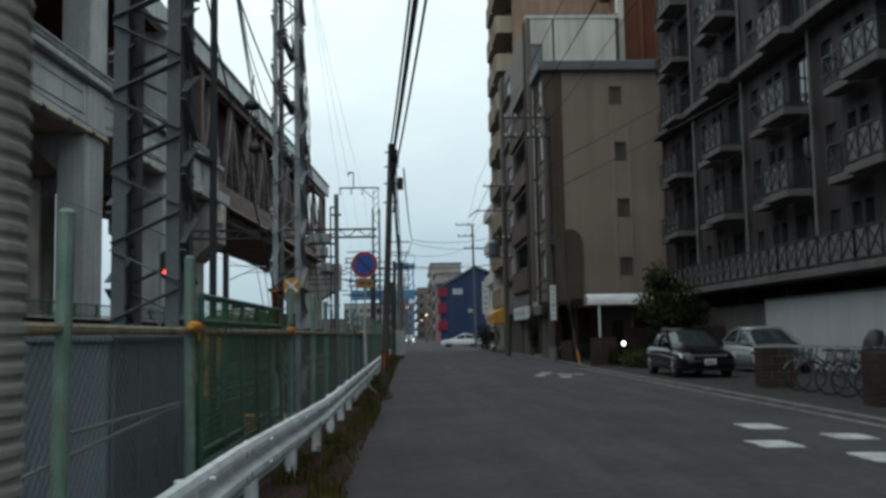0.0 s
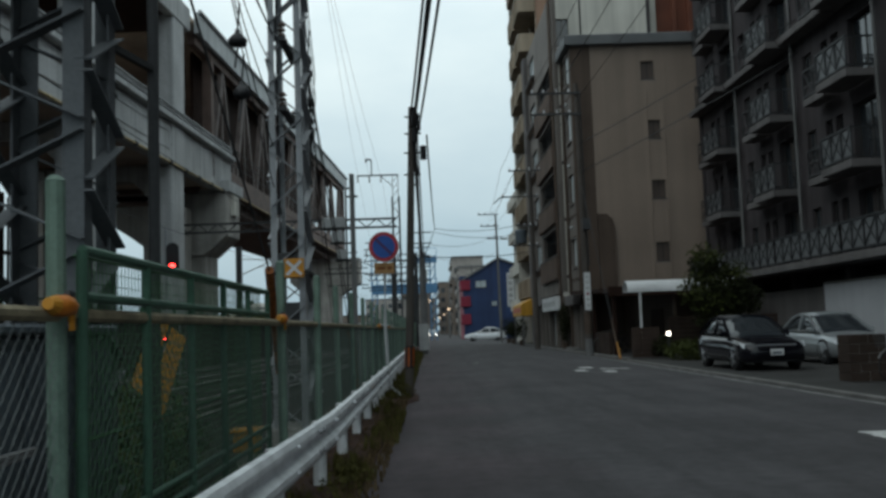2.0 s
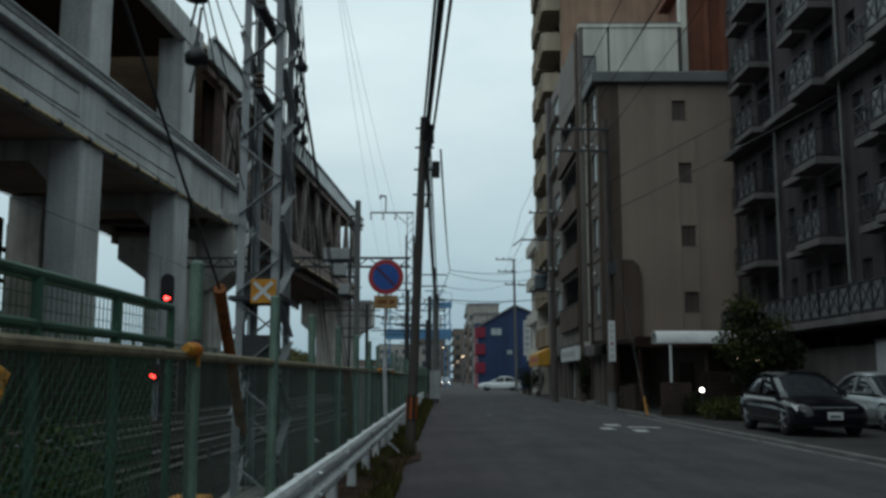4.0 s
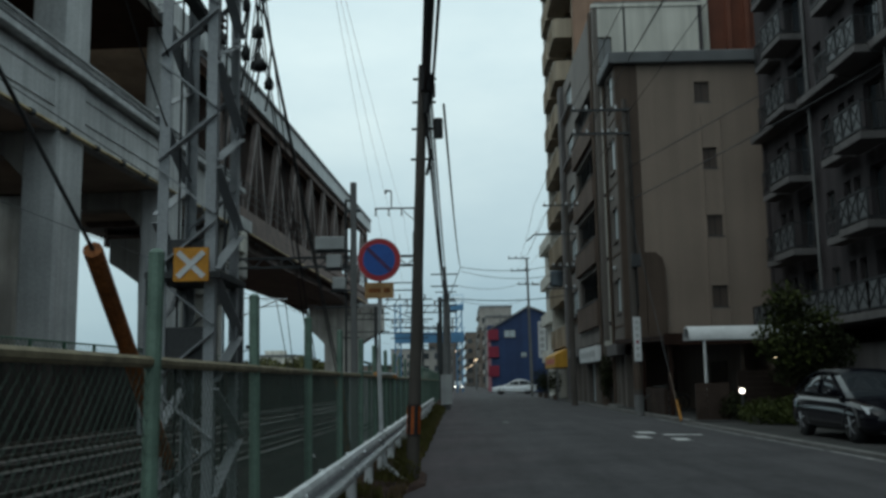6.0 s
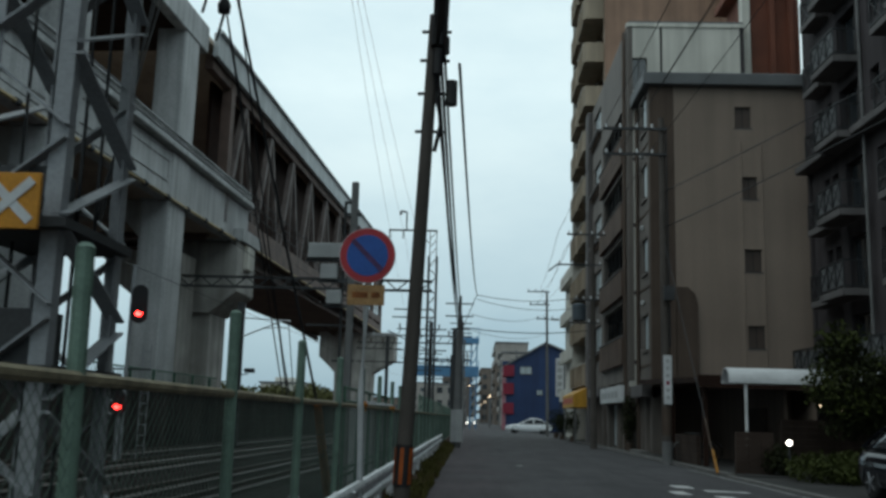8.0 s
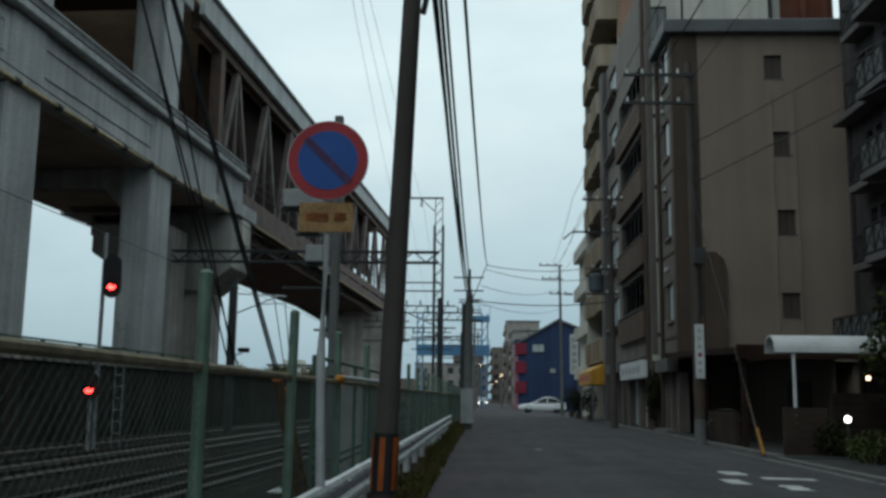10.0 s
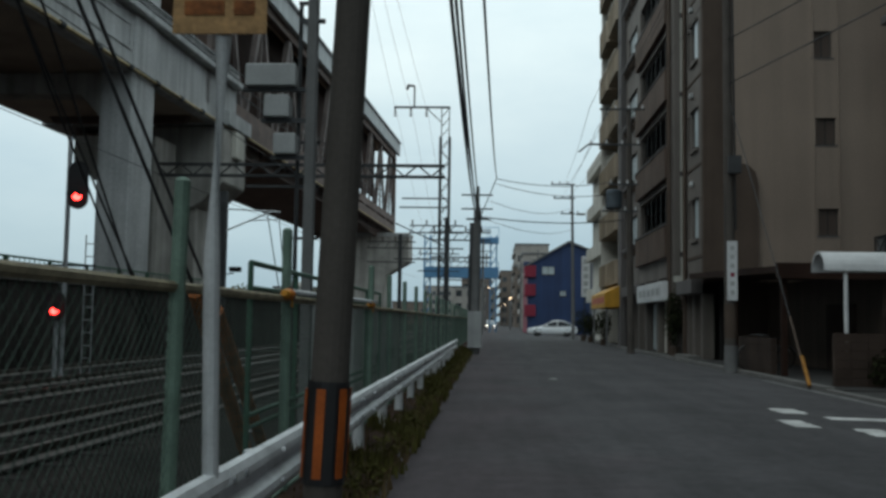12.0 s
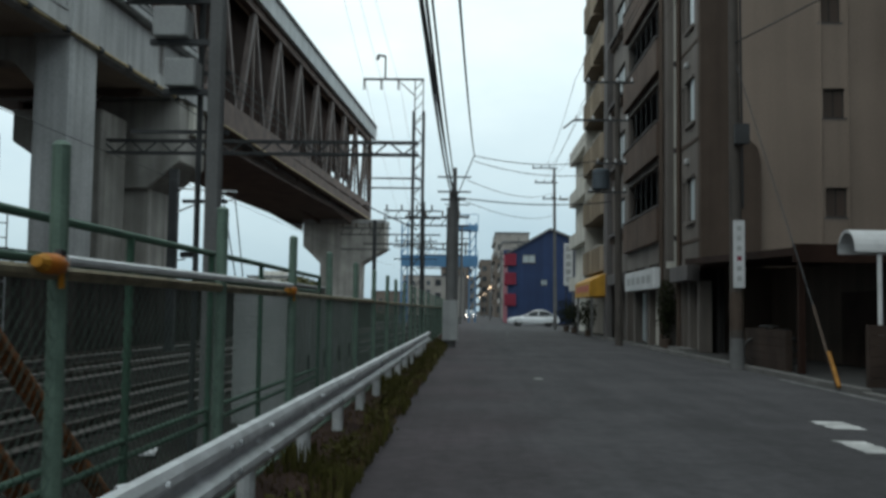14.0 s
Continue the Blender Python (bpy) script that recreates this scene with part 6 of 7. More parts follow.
for y, px, hw in ((22.3, 8.2, 0.37), (16.4, 8.4, 0.78)):
    g = thing("block_pier", pose(px, y, 0.03), "low brown concrete block pier by the forecourt", "wall", "block piers")
    for r in range(5):
        for i in range(5):
            o = 0.0 if r % 2 else 0.19
            a, b = -hw + i * 0.39 + o - 0.19, -hw + (i + 1) * 0.39 + o - 0.2
            if min(b, hw) - max(a, -hw) < 0.03:
                continue
            bm = B()
            box(bm, max(a, -hw), min(b, hw), -0.3, 0.3, r * 0.19, r * 0.19 + 0.182)
            part("block", bm, M_BLOCK, g, bevel=0.006)
    boxed("core", (-hw + 0.02, hw - 0.02, -0.285, 0.285, 0, 0.94), M_CONC2, g)

# ---- front garden: canopy, hedge, lamp, tree ----
cn = thing("canopy", pose(0, 0, 0.055), "white barrel-shaped entrance canopy on thin posts", "canopy")
bm = B()
arc = [(39.3 + 0.42 - 0.42 * math.cos(math.pi * i / 12), 2.55 + 0.40 * math.sin(math.pi * i / 12)) for i in range(13)]
prism(bm, arc + [(y * 1.0, z - 0.05) for y, z in arc[::-1]], 7.0, 11.4, "x")
part("shell", bm, M_WHITE, cn)
for x in (7.5, 11.0):
    for y in (39.4,):
        bm = B()
        tube(bm, (x, y, 0), (x, y, 2.56), 0.045, n=8)
        part("post", bm, M_WHITE, cn)
pr = thing("porch", pose(0, 0, 0.055), "dark brown lean-to porch roof over a bicycle place", "porch")
bm = B()
prism(bm, [(42.2, 2.78), (52.9, 3.1), (52.9, 2.9), (42.2, 2.6)], 6.85, 12.5, "x")
part("roof", bm, M_DBROWN, pr)
bm = B()
box(bm, 6.8, 12.5, 42.1, 42.2, 2.45, 2.85)
part("fascia", bm, M_DBROWN, pr)
for x, y in ((7.05, 42.4), (7.05, 47.2), (12.2, 42.4)):
    boxed("post", (x - 0.07, x + 0.07, y - 0.07, y + 0.07, 0, 2.6), M_DBROWN, pr)
boxed("rear_panel", (9.6, 9.7, 42.6, 52.6, 0, 2.7), M_BROWN, pr)
boxed("pale_door", (9.55, 9.596, 44.4, 46.6, 0.05, 1.9), M_BLOCK, pr)
for x0, x1, y0, y1, h in ((6.9, 7.05, 43.0, 46.2, 1.1), (6.95, 8.0, 38.6, 38.75, 1.15), (8.9, 13.3, 40.8, 40.95, 1.6)):
    g = thing("garden_wall", pose(0, 0, 0.05), "low brown block garden wall", "wall", "garden walls")
    nx = max(1, round(max(x1 - x0, y1 - y0) / 0.4))
    for r in range(int(h / 0.19)):
        for i in range(nx):
            bm = B()
            if x1 - x0 > y1 - y0:
                w = (x1 - x0) / nx
                box(bm, x0 + i * w + 0.004, x0 + (i + 1) * w - 0.004, y0, y1, r * 0.19, r * 0.19 + 0.184)
            else:
                w = (y1 - y0) / nx
                box(bm, x0, x1, y0 + i * w + 0.004, y0 + (i + 1) * w - 0.004, r * 0.19, r * 0.19 + 0.184)
            part("block", bm, M_BLOCK, g)
gl = thing("garden_lamp", pose(8.04, 37.45, 0.03), "small lit globe lamp on a short post", "lamp")
bm = B()
tube(bm, (0, 0, 0), (0, 0, 0.82), 0.03, n=8)
part("post", bm, M_DARKST, gl)
bm = B()
bmesh.ops.create_icosphere(bm, subdivisions=2, radius=0.075, matrix=Matrix.Translation((0, 0, 0.91)))
part("globe", bm, L_WHITE, gl, "glowing white globe", smooth=True)
for x, y in ((12.6, 45.6), (11.7, 45.4)):
    wlp = thing("wall_lamp", pose(x, y, 2.08), "small lit bracket lamp by the entrance", "lamp", "entrance lamps")
    bm = B()
    bmesh.ops.create_icosphere(bm, subdivisions=2, radius=0.075)
    part("bulb", bm, L_WARM, wlp, smooth=True)
    bm = B()
    tube(bm, (0, 0.05, -2.03), (0, 0.05, 0.1), 0.02, n=6)
    part("stem", bm, M_DARKST, wlp)


def leaf_mesh(name, blobs, n, size, material, seed):
    """Many small bent leaves scattered through soft-edged blobs ((x, y, z), (rx, ry, rz))."""
    r = random.Random(seed)
    v, f = [], []
    vol = [b[1][0] * b[1][1] * b[1][2] for b in blobs]
    for _ in range(n):
        (cx, cy, cz), (ax, ay, az) = r.choices(blobs, vol)[0]
        d = Vector((r.gauss(0, 1), r.gauss(0, 1), r.gauss(0, 1))).normalized() * (r.random() ** 0.4)
        d *= 1 + 0.25 * noise.noise(Vector((d.x * 2 + cx, d.y * 2 + cy, d.z * 2 + cz)))
        p = Vector((cx + d.x * ax, cy + d.y * ay, cz + d.z * az))
        q = Euler((r.uniform(-1.2, 1.2), r.uniform(-1.2, 1.2), r.uniform(0, 6.28))).to_matrix()
        s = size * r.uniform(0.6, 1.3)
        k = len(v)
        for o in ((-0.5, 0, 0), (0, -0.28, 0.08), (0.5, 0, 0), (0, 0.28, 0.08)):
            v.append(tuple(p + q @ (Vector(o) * s)))
        f.append((k, k + 1, k + 2, k + 3))
    me = bpy.data.meshes.new(name)
    me.from_pydata(v, [], f)
    me.materials.append(material)
    return me


tree = thing("garden_tree", pose(10.15, 38.0, 0.03), "dense dark green garden tree by the entrance", "tree")
bm = B()
tube(bm, (0, 0, 0), (0.1, 0.05, 1.3), 0.13, 0.09, n=9)
tube(bm, (0.1, 0.05, 1.2), (0.9, 0.2, 2.6), 0.07, 0.03, n=7)
tube(bm, (0.1, 0.05, 1.2), (-0.8, -0.1, 2.5), 0.07, 0.03, n=7)
tube(bm, (0.1, 0.05, 1.3), (0.1, 0.4, 3.1), 0.07, 0.03, n=7)
part("trunk", bm, M_BARK, tree)
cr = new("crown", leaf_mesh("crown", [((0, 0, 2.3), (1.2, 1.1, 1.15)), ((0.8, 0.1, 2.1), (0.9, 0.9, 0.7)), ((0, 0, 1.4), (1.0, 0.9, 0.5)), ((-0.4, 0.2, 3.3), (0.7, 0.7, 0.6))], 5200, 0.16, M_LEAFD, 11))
cr.parent = tree
# lighter leaves over the dark core put the tree's brighter top into colour
cr2 = new("upper_crown", leaf_mesh("upper_crown", [((-0.8, -0.1, 2.5), (0.75, 0.8, 0.8)), ((-0.4, 0.1, 3.7), (0.7, 0.7, 0.55)), ((0.5, -0.3, 3.0), (0.6, 0.6, 0.5)), ((-0.3, -0.7, 2.0), (0.8, 0.5, 0.5))], 1700, 0.14, M_LEAF, 12))
cr2.parent = tree
for k, (x, y, rx, ry, h) in enumerate(((8.5, 36.0, 0.95, 1.6, 0.42), (9.9, 36.2, 1.0, 1.2, 0.5), (11.5, 36.6, 1.1, 1.0, 0.55))):
    hd = tagged(new("hedge", leaf_mesh("hedge", [((0, 0, h * 0.75), (rx, ry, h)), ((rx * 0.4, -0.2, h * 0.9), (rx * 0.6, ry * 0.6, h))], 2600, 0.12, M_LEAF if k < 2 else M_LEAFD, 20 + k)), "low clipped green hedge in front of the entrance", "hedge", "garden hedges")
    hd.location = (x, y, 0.03)
sy = thing("guy_guard", pose(0, 0, 0.04), "brown guy-wire guard tube with a dull yellow sleeve", "guy guard", "guy guards")
bm = B()
tube(bm, (6.52, 39.0, 0), (6.49, 40.1, 1.5), 0.03, n=9)
part("tube", bm, M_BROWN, sy, "brown weathered upper tube")
bm = B()
tube(bm, (6.525, 38.9, 0), (6.51, 39.36, 0.62), 0.042, n=9)
part("sleeve", bm, M_SLEEVE, sy, "dull yellow plastic sleeve")
bm = B()
tube(bm, (6.49, 40.1, 1.5), (6.38, 45.0, 7.6), 0.012, n=5)
part("guy_wire", bm, M_DARKST, sy)

# ---- poles on the house side ----
rp1 = utility_pole(pose(6.42, 45.2, 0), 12.3, 0.17, 0.1, (-0.006, 0.0), M_POLE, "dark concrete utility pole with a narrow signboard")
bm = B()
tube(bm, (0, 0, -0.04), (0, 0, 0.75), 0.185, 0.18, n=18, cap=False)
part("base_wrap", bm, M_POLEG, rp1, "pale grey wrap round the foot")
bm = B()
tube(bm, (0, 0, 0.95), (-0.01, 0, 1.9), 0.176, 0.172, n=18, cap=False)
part("brown_wrap", bm, M_BROWN, rp1, "brown wrap under the signboard")
bm = B()
box(bm, -0.14, 0.14, -0.24, -0.19, 2.0, 3.68)
sb = part("signboard", bm, M_WHITE, rp1, "narrow white signboard", bevel=0.008)
for i in range(6):
    bm = B()
    box(bm, -0.055, 0.055, -0.246, -0.242, 3.42 - i * 0.25, 3.54 - i * 0.25)
    part("letter_bar", bm, M_CABL if i != 3 else M_CRIMSON, sb)
for z, w in ((11.85, 1.15), (10.9, 1.0)):
    bm = B()
    beam(bm, (-2.2, -0.12, z), (0.1, -0.12, z), 0.09)
    part("cross_arm", bm, M_DARKST, rp1)
    for x in (-2.0, -1.5, -0.9, -0.35):
        bm = B()
        tube(bm, (x - 0.08, -0.12, z + 0.04), (x - 0.08, -0.12, z + 0.2), 0.05, 0.03, n=8)
        part("insulator", bm, M_WHITE, rp1)
bm = B()
tube(bm, (0.14, -0.08, 4), (0.08, -0.06, 12), 0.03, n=6)
tube(bm, (-0.14, -0.06, 3.8), (-0.1, -0.06, 12), 0.022, n=6)
part("riser_cable", bm, M_BLACK, rp1)
bm = B()
box(bm, -0.1, 0.25, -0.34, -0.15, 5.6, 6.1)
part("junction_box", bm, M_DARKST, rp1)
rp2 = utility_pole(pose(5.85, 60.5, 0), 11.0, 0.17, 0.1, (-0.008, 0), M_POLE, "dark concrete utility pole with a transformer")
bm = B()
rings = [[(-0.75 + r * math.cos(math.tau * i / 16), r * math.sin(math.tau * i / 16), z) for i in range(16)] for z, r in ((6.4, 0.3), (6.45, 0.36), (7.2, 0.36), (7.26, 0.3), (7.3, 0.1))]
loft(bm, rings)
part("transformer", bm, M_CAB, rp2, "grey drum transformer")
for z, x0, x1 in ((10.9, -1.4, 0.6), (9.3, -1.9, 0.4), (6.3, -1.3, 0.3), (7.5, -1.0, 0.3)):
    bm = B()
    beam(bm, (x0, -0.1, z), (x1, -0.1, z), 0.08)
    part("cross_arm", bm, M_DARKST, rp2)
    for i in range(4):
        bm = B()
        x = x0 + 0.1 + i * (x1 - x0 - 0.2) / 3
        tube(bm, (x, -0.1, z + 0.04), (x, -0.1, z + 0.2), 0.05, 0.03, n=8)
        part("insulator", bm, M_WHITE, rp2)
bm = B()
beam(bm, (-1.9, -0.1, 9.3), (-2.35, -0.4, 8.9), 0.06)
part("arm_tip", bm, M_DARKST, rp2)
sl = thing("street_lamp", pose(6.0, 91.6, 0), "slim grey street pole with lamp arms", "street lamp")
bm = B()
tube(bm, (0, 0, 0), (-0.15, 0, 12.0), 0.14, 0.09, n=10)
part("pole", bm, M_POLEG, sl)
for z, l in ((12.0, 1.7), (10.9, 1.5), (9.7, 0.9)):
    bm = B()
    beam(bm, (-l - 0.1, 0, z), (0.1, 0, z), 0.09)
    for i in range(3):
        tube(bm, (-l + i * 0.6, 0, z), (-l + i * 0.6, 0, z + 0.22), 0.05, n=6)
    part("cross_arm", bm, M_DARKST, sl)
bm = B()
box(bm, 0.2, 0.9, -0.15, 0.15, 9.6, 9.75)
part("lamp_head", bm, M_CABL, sl)
for k, z in enumerate((12.05, 12.05, 11.1, 11.1)):
    x = (-2.0, -0.9, -1.5, -0.35)[k]
    wire("overhead_cable", [(6.6 + x, -10, z + 1.2), (6.42 + x - 0.1, 45.1, z)], 0.012, 0.9, 16)
    wire("overhead_cable", [(6.42 + x - 0.1, 45.1, z), (5.2 + x * 0.6, 60.4, 11.0 - 0.5 * k)], 0.011, 0.2)
    wire("overhead_cable", [(5.2 + x * 0.6, 60.4, 11.0 - 0.5 * k), (5.2, 91.6, 12.1 - 0.4 * k)], 0.011, 0.4)
for k, (z0, z1) in enumerate(((9.5, 7.4), (8.2, 6.2))):
    wire("overhead_cable", [(6.35, 45.1, z0), (13.7, 38.0, z0 + 3.2)], 0.02, 0.1)

# ---- small shop fronts beyond ----
aw = thing("awning", pose(6.45, 73.6, -0.35), "yellow shop awning with a red edge", "awning")
bm = B()
prism(bm, [(-0.6, 2.5), (-0.6, 3.3), (0.6, 3.9), (0.6, 2.5)], -3.4, 3.4, "y")
part("awning_body", bm, M_AWN, aw, bevel=0.02)
for i in range(5):
    bm = B()
    box(bm, -0.612, -0.602, -2.9 + i * 1.2, -2.1 + i * 1.2, 2.75, 3.1)
    part("letter_bar", bm, M_RED, aw)
boxed("support_post", (-0.5, -0.4, -3.2, -3.1, 0.36, 2.5), M_POLEG, aw)
boxed("support_post", (-0.5, -0.4, 3.1, 3.2, 0.36, 2.5), M_POLEG, aw)
for k, (y, h, s) in enumerate(((72.0, 1.6, 0.5), (78.8, 1.4, 0.5), (83.5, 1.8, 0.7), (56.4, 2.3, 0.35))):
    pb = thing("potted_bush", pose(6.95 if y < 60 else 6.0, y, 0.06), "dark bush in a pot at a shop front", "plant", "shop plants")
    bm = B()
    tube(bm, (0, 0, 0), (0, 0, 0.35), 0.16, 0.2, n=12)
    part("pot", bm, M_BROWN, pb)
    lf = new("leaves", leaf_mesh("leaves", [((0, 0, 0.35 + h / 2), (s, s, h / 2))], 900, 0.13, M_LEAFD, 40 + k))
    lf.parent = pb
vs = thing("vertical_sign", pose(7.42, 96.5, 0), "tall white vertical shop sign", "sign")
boxed("board", (-0.34, 0.34, -0.1, 0.1, 3.4, 6.75), M_WHITE, vs, bevel=0.02)
for i in range(5):
    boxed("letter_bar", (-0.2, 0.2, -0.112, -0.104, 3.7 + i * 0.6, 4.1 + i * 0.6), M_CABL, vs)
boxed("pole", (0.344, 0.46, -0.07, 0.07, -0.035, 6.75), M_POLEG, vs)

# ---- blue house at the crossing ----
bh = thing("blue_house", pose(3.75, 125, 0), "dark blue clad gabled house with a red balcony front", "house", kind="structure")
holes = [(1.6, 3.0, 6.6, 7.6), (3.6, 4.3, 4.2, 4.8)]
bm = B()
wall_cells(bm, 0, 7.3, 0, 7.5, 0, 0.25, holes)
part("wall_south", bm, M_BHOUSE, bh)
bm = B()
prism(bm, [(0, 7.5), (7.3, 7.5), (7.3, 9.1), (4.6, 10.2), (0, 7.7)], 0, 0.25, "y")
part("gable", bm, M_BHOUSE, bh)
bm = B()
prism(bm, [(-0.3, 7.6), (4.6, 10.45), (7.6, 9.25), (7.6, 9.05), (4.6, 10.2), (-0.3, 7.4)], -0.3, 14, "y")
part("roof", bm, M_ROOF, bh)
boxed("wall_west", (0, 0.25, 0.25, 14, 0, 7.5), M_CRIMSON, bh, "crimson side front")
boxed("wall_east", (7.05, 7.3, 0.25, 14, 0, 8.9), M_BHOUSE, bh)
boxed("wall_north", (0, 7.3, 14, 14.2, 0, 8.9), M_BHOUSE, bh)
for h in holes:
    window(bh, *h, 0.06, material=M_GLASSB)
for z in (1.9, 4.2, 6.3):
    boxed("red_balcony", (-0.35, 0.9, -0.3, 4, z, z + 1.3), M_CRIMSON, bh, "crimson balcony front", 0.02)
boxed("downpipe", (6.3, 6.42, -0.1, -0.004, 0, 8.2), M_BLACK, bh)
boxed("shutter", (2.0, 5.5, -0.05, -0.004, 0.0, 2.4), M_BHOUSE, bh)

# ---- far street, railway and skyline ----
rr = random.Random(31)


def far_house(x, y, w, d, h, material, face="y"):
    fh = thing("far_house", pose(x, y, 0), "distant grey town house with rows of windows", "house", "distant houses", "structure")
    boxed("body", (0, w, 0, d, -0.4, h), material, fh)
    boxed("roof", (-0.2, w + 0.2, -0.2, d + 0.2, h + 0.004, h + 0.3), M_ROOF, fh)
    n = max(1, int(h / 3.0))
    for k in range(n):
        for j in range(max(1, int(w / 2.6))):
            bm = B()
            box(bm, 0.5 + j * 2.6, 1.8 + j * 2.6, -0.06, -0.004, 0.9 + k * 3.0, 2.3 + k * 3.0)
            part("window", bm, M_GLASS, fh)
        bm = B()
        box(bm, -0.5 if x > 2 else w, 0.0 if x > 2 else w + 0.5, 0.4, d - 0.4, 0.2 + k * 3.0 + 2.6, 1.1 + k * 3 + 2.6)
        part("balcony", bm, material, fh)


for x, y, w, d, h, mm in ((6.4, 142, 9, 12, 7, M_FARB2), (6.3, 158, 8, 14, 8.5, M_FARB2), (6.2, 176, 9, 14, 9.5, M_FARB2), (5.6, 198, 8, 16, 14, M_FARB), (4.8, 222, 9, 20, 13, M_FARB2), (5.6, 250, 8, 24, 20, M_FARB), (11.6, 126, 9, 12, 9.5, M_FARB), (16, 96 + 22, 12, 10, 12, M_FARB2),
                          (20, 112, 12, 10, 15, M_FARB), (-9, 240, 7, 16, 9, M_FARB), (-8.5, 280, 8, 20, 14, M_FARB2), (-6.5, 330, 8, 26, 12, M_FARB), (2.5, 300, 10, 30, 16, M_FARB2),
                          (-70, 330, 26, 20, 8.5, M_FARB), (-38, 380, 22, 20, 8, M_FARB2), (-110, 300, 24, 20, 8, M_FARB2), (-24, 350, 12, 14, 13, M_FARB), (-150, 280, 30, 20, 9, M_FARB2)):
    far_house(x, y, w, d, h, mm)
far_house(7.3, 80.2, 8, 10, 12.5, M_PALE)
gt = thing("gantry_bridge", pose(-5.5, 130, 0), "light blue steel gantry over the railway", "gantry", kind="structure")
for x in (-2.4, 5.4):
    bm = B()
    for s in (-0.35, 0.35):
        beam(bm, (x + s, 0, -0.45), (x + s, 0, 11.4), 0.16)
    for k in range(9):
        beam(bm, (x - 0.35, 0, 0.5 + k * 1.2), (x + 0.35, 0, 1.7 + k * 1.2), 0.1)
    part("leg", bm, M_BRIDGE, gt)
for z, X0 in ((6.3, -2.8), (10.4, 3.4)):
    bm = B()
    box(bm, X0, 6.0, -0.6, 0.6, z, z + 1.3 if z < 8 else z + 0.7)
    part("girder", bm, M_BRIDGE, gt)
    bm = B()
    n = round((6.0 - X0) / 1.1)
    for i in range(n + 1):
        x = X0 + i * (6.0 - X0) / n
        beam(bm, (x, -0.6, z + 0.6), (x, -0.6, z + 1.9), 0.06)
    beam(bm, (X0, -0.6, z + 1.9), (6.0, -0.6, z + 1.9), 0.06)
    part("railing", bm, M_BRIDGE, gt)
fs = thing("railway_signal", pose(-1.9, 95, 0), "distant railway signal showing green", "railway signal", "railway signals")
bm = B()
tube(bm, (0, 0, -0.45), (0, 0, 2.6), 0.06, n=6)
part("mast", bm, M_DARKST, fs)
bm = B()
tube(bm, (0, -0.12, 2.0), (0, -0.06, 2.0), 0.12, n=12)
part("lamp", bm, L_GREEN, fs, "glowing green lens")
bm = B()
box(bm, -0.2, 0.2, -0.05, 0.05, 1.6, 2.7)
part("backboard", bm, M_BLACK, fs)
for x, y, z in ((2.3, 146, 4.4), (2.55, 165, 4.6), (2.3, 200, 4.4), (1.85, 240, 4.3), (-0.55, 140, 5.5), (1.0, 275, 4.3)):
    l = thing("street_lamp", pose(x, y, 0), "distant street lamp already lit", "street lamp", "distant street lamps")
    bm = B()
    tube(bm, (0, 0, -0.05), (0, 0, z), 0.09, n=6)
    part("pole", bm, M_POLEG, l)
    bm = B()
    box(bm, -0.16, 0.16, -0.12, 0.12, z, z + 0.09)
    part("lamp_head", bm, L_WARM, l, "glowing lamp head")
for x, y in ((-0.3, 152),):
    hc = thing("distant_car", pose(x, y, 0), "distant car with its headlights on", "car", "parked cars")
    bm = B()
    rings = [[(-w, yy, 0.3), (-w, yy, z), (w, yy, z), (w, yy, 0.3)] for yy, w, z in ((-2, 0.75, 0.7), (-0.8, 0.85, 0.9), (-0.2, 0.7, 1.45), (1.2, 0.7, 1.45), (2.1, 0.8, 0.9))]
    loft(bm, rings)
    part("body", bm, M_CAR_S, hc)
    for s in (-0.6, 0.6):
        bm = B()
        tube(bm, (s, -2.06, 0.62), (s, -2.01, 0.62), 0.12, n=10)
        part("headlight", bm, L_WHITE, hc, "lit headlight")
        for yy in (-1.3, 1.3):
            bm = B()
            tube(bm, (s, yy, 0.32), (s * 1.3, yy, 0.32), 0.32, n=14)
            part("wheel", bm, M_TYRE, hc)
for k, (x, y, h) in enumerate(((-1.2, 72, 9), (-1.3, 90, 9.5), (-1.2, 112, 9.5), (-1.0, 140, 10), (5.6, 140, 10.5), (4.2, 165, 10.5), (3.5, 200, 10.5))):
    p = utility_pole(pose(x, y, 0), h, 0.15, 0.1, (0.004, 0), M_POLEG, "grey utility pole far down the street")
    for z in (h - 0.5, h - 1.3):
        bm = B()
        beam(bm, (-0.9, 0, z), (0.9, 0, z), 0.08)
        part("cross_arm", bm, M_DARKST, p)

# distant trees and shrubs across the tracks
spots = [(-22 - k * 4.2 + rr.uniform(-1.5, 1.5), 118 + rr.uniform(0, 40), rr.uniform(3.5, 6.5)) for k in range(14)]
spots += [(-17.8 - k * 1.9 + rr.uniform(-0.4, 0.4), 134 + rr.uniform(0, 9), rr.uniform(4.7, 5.9)) for k in range(9)]
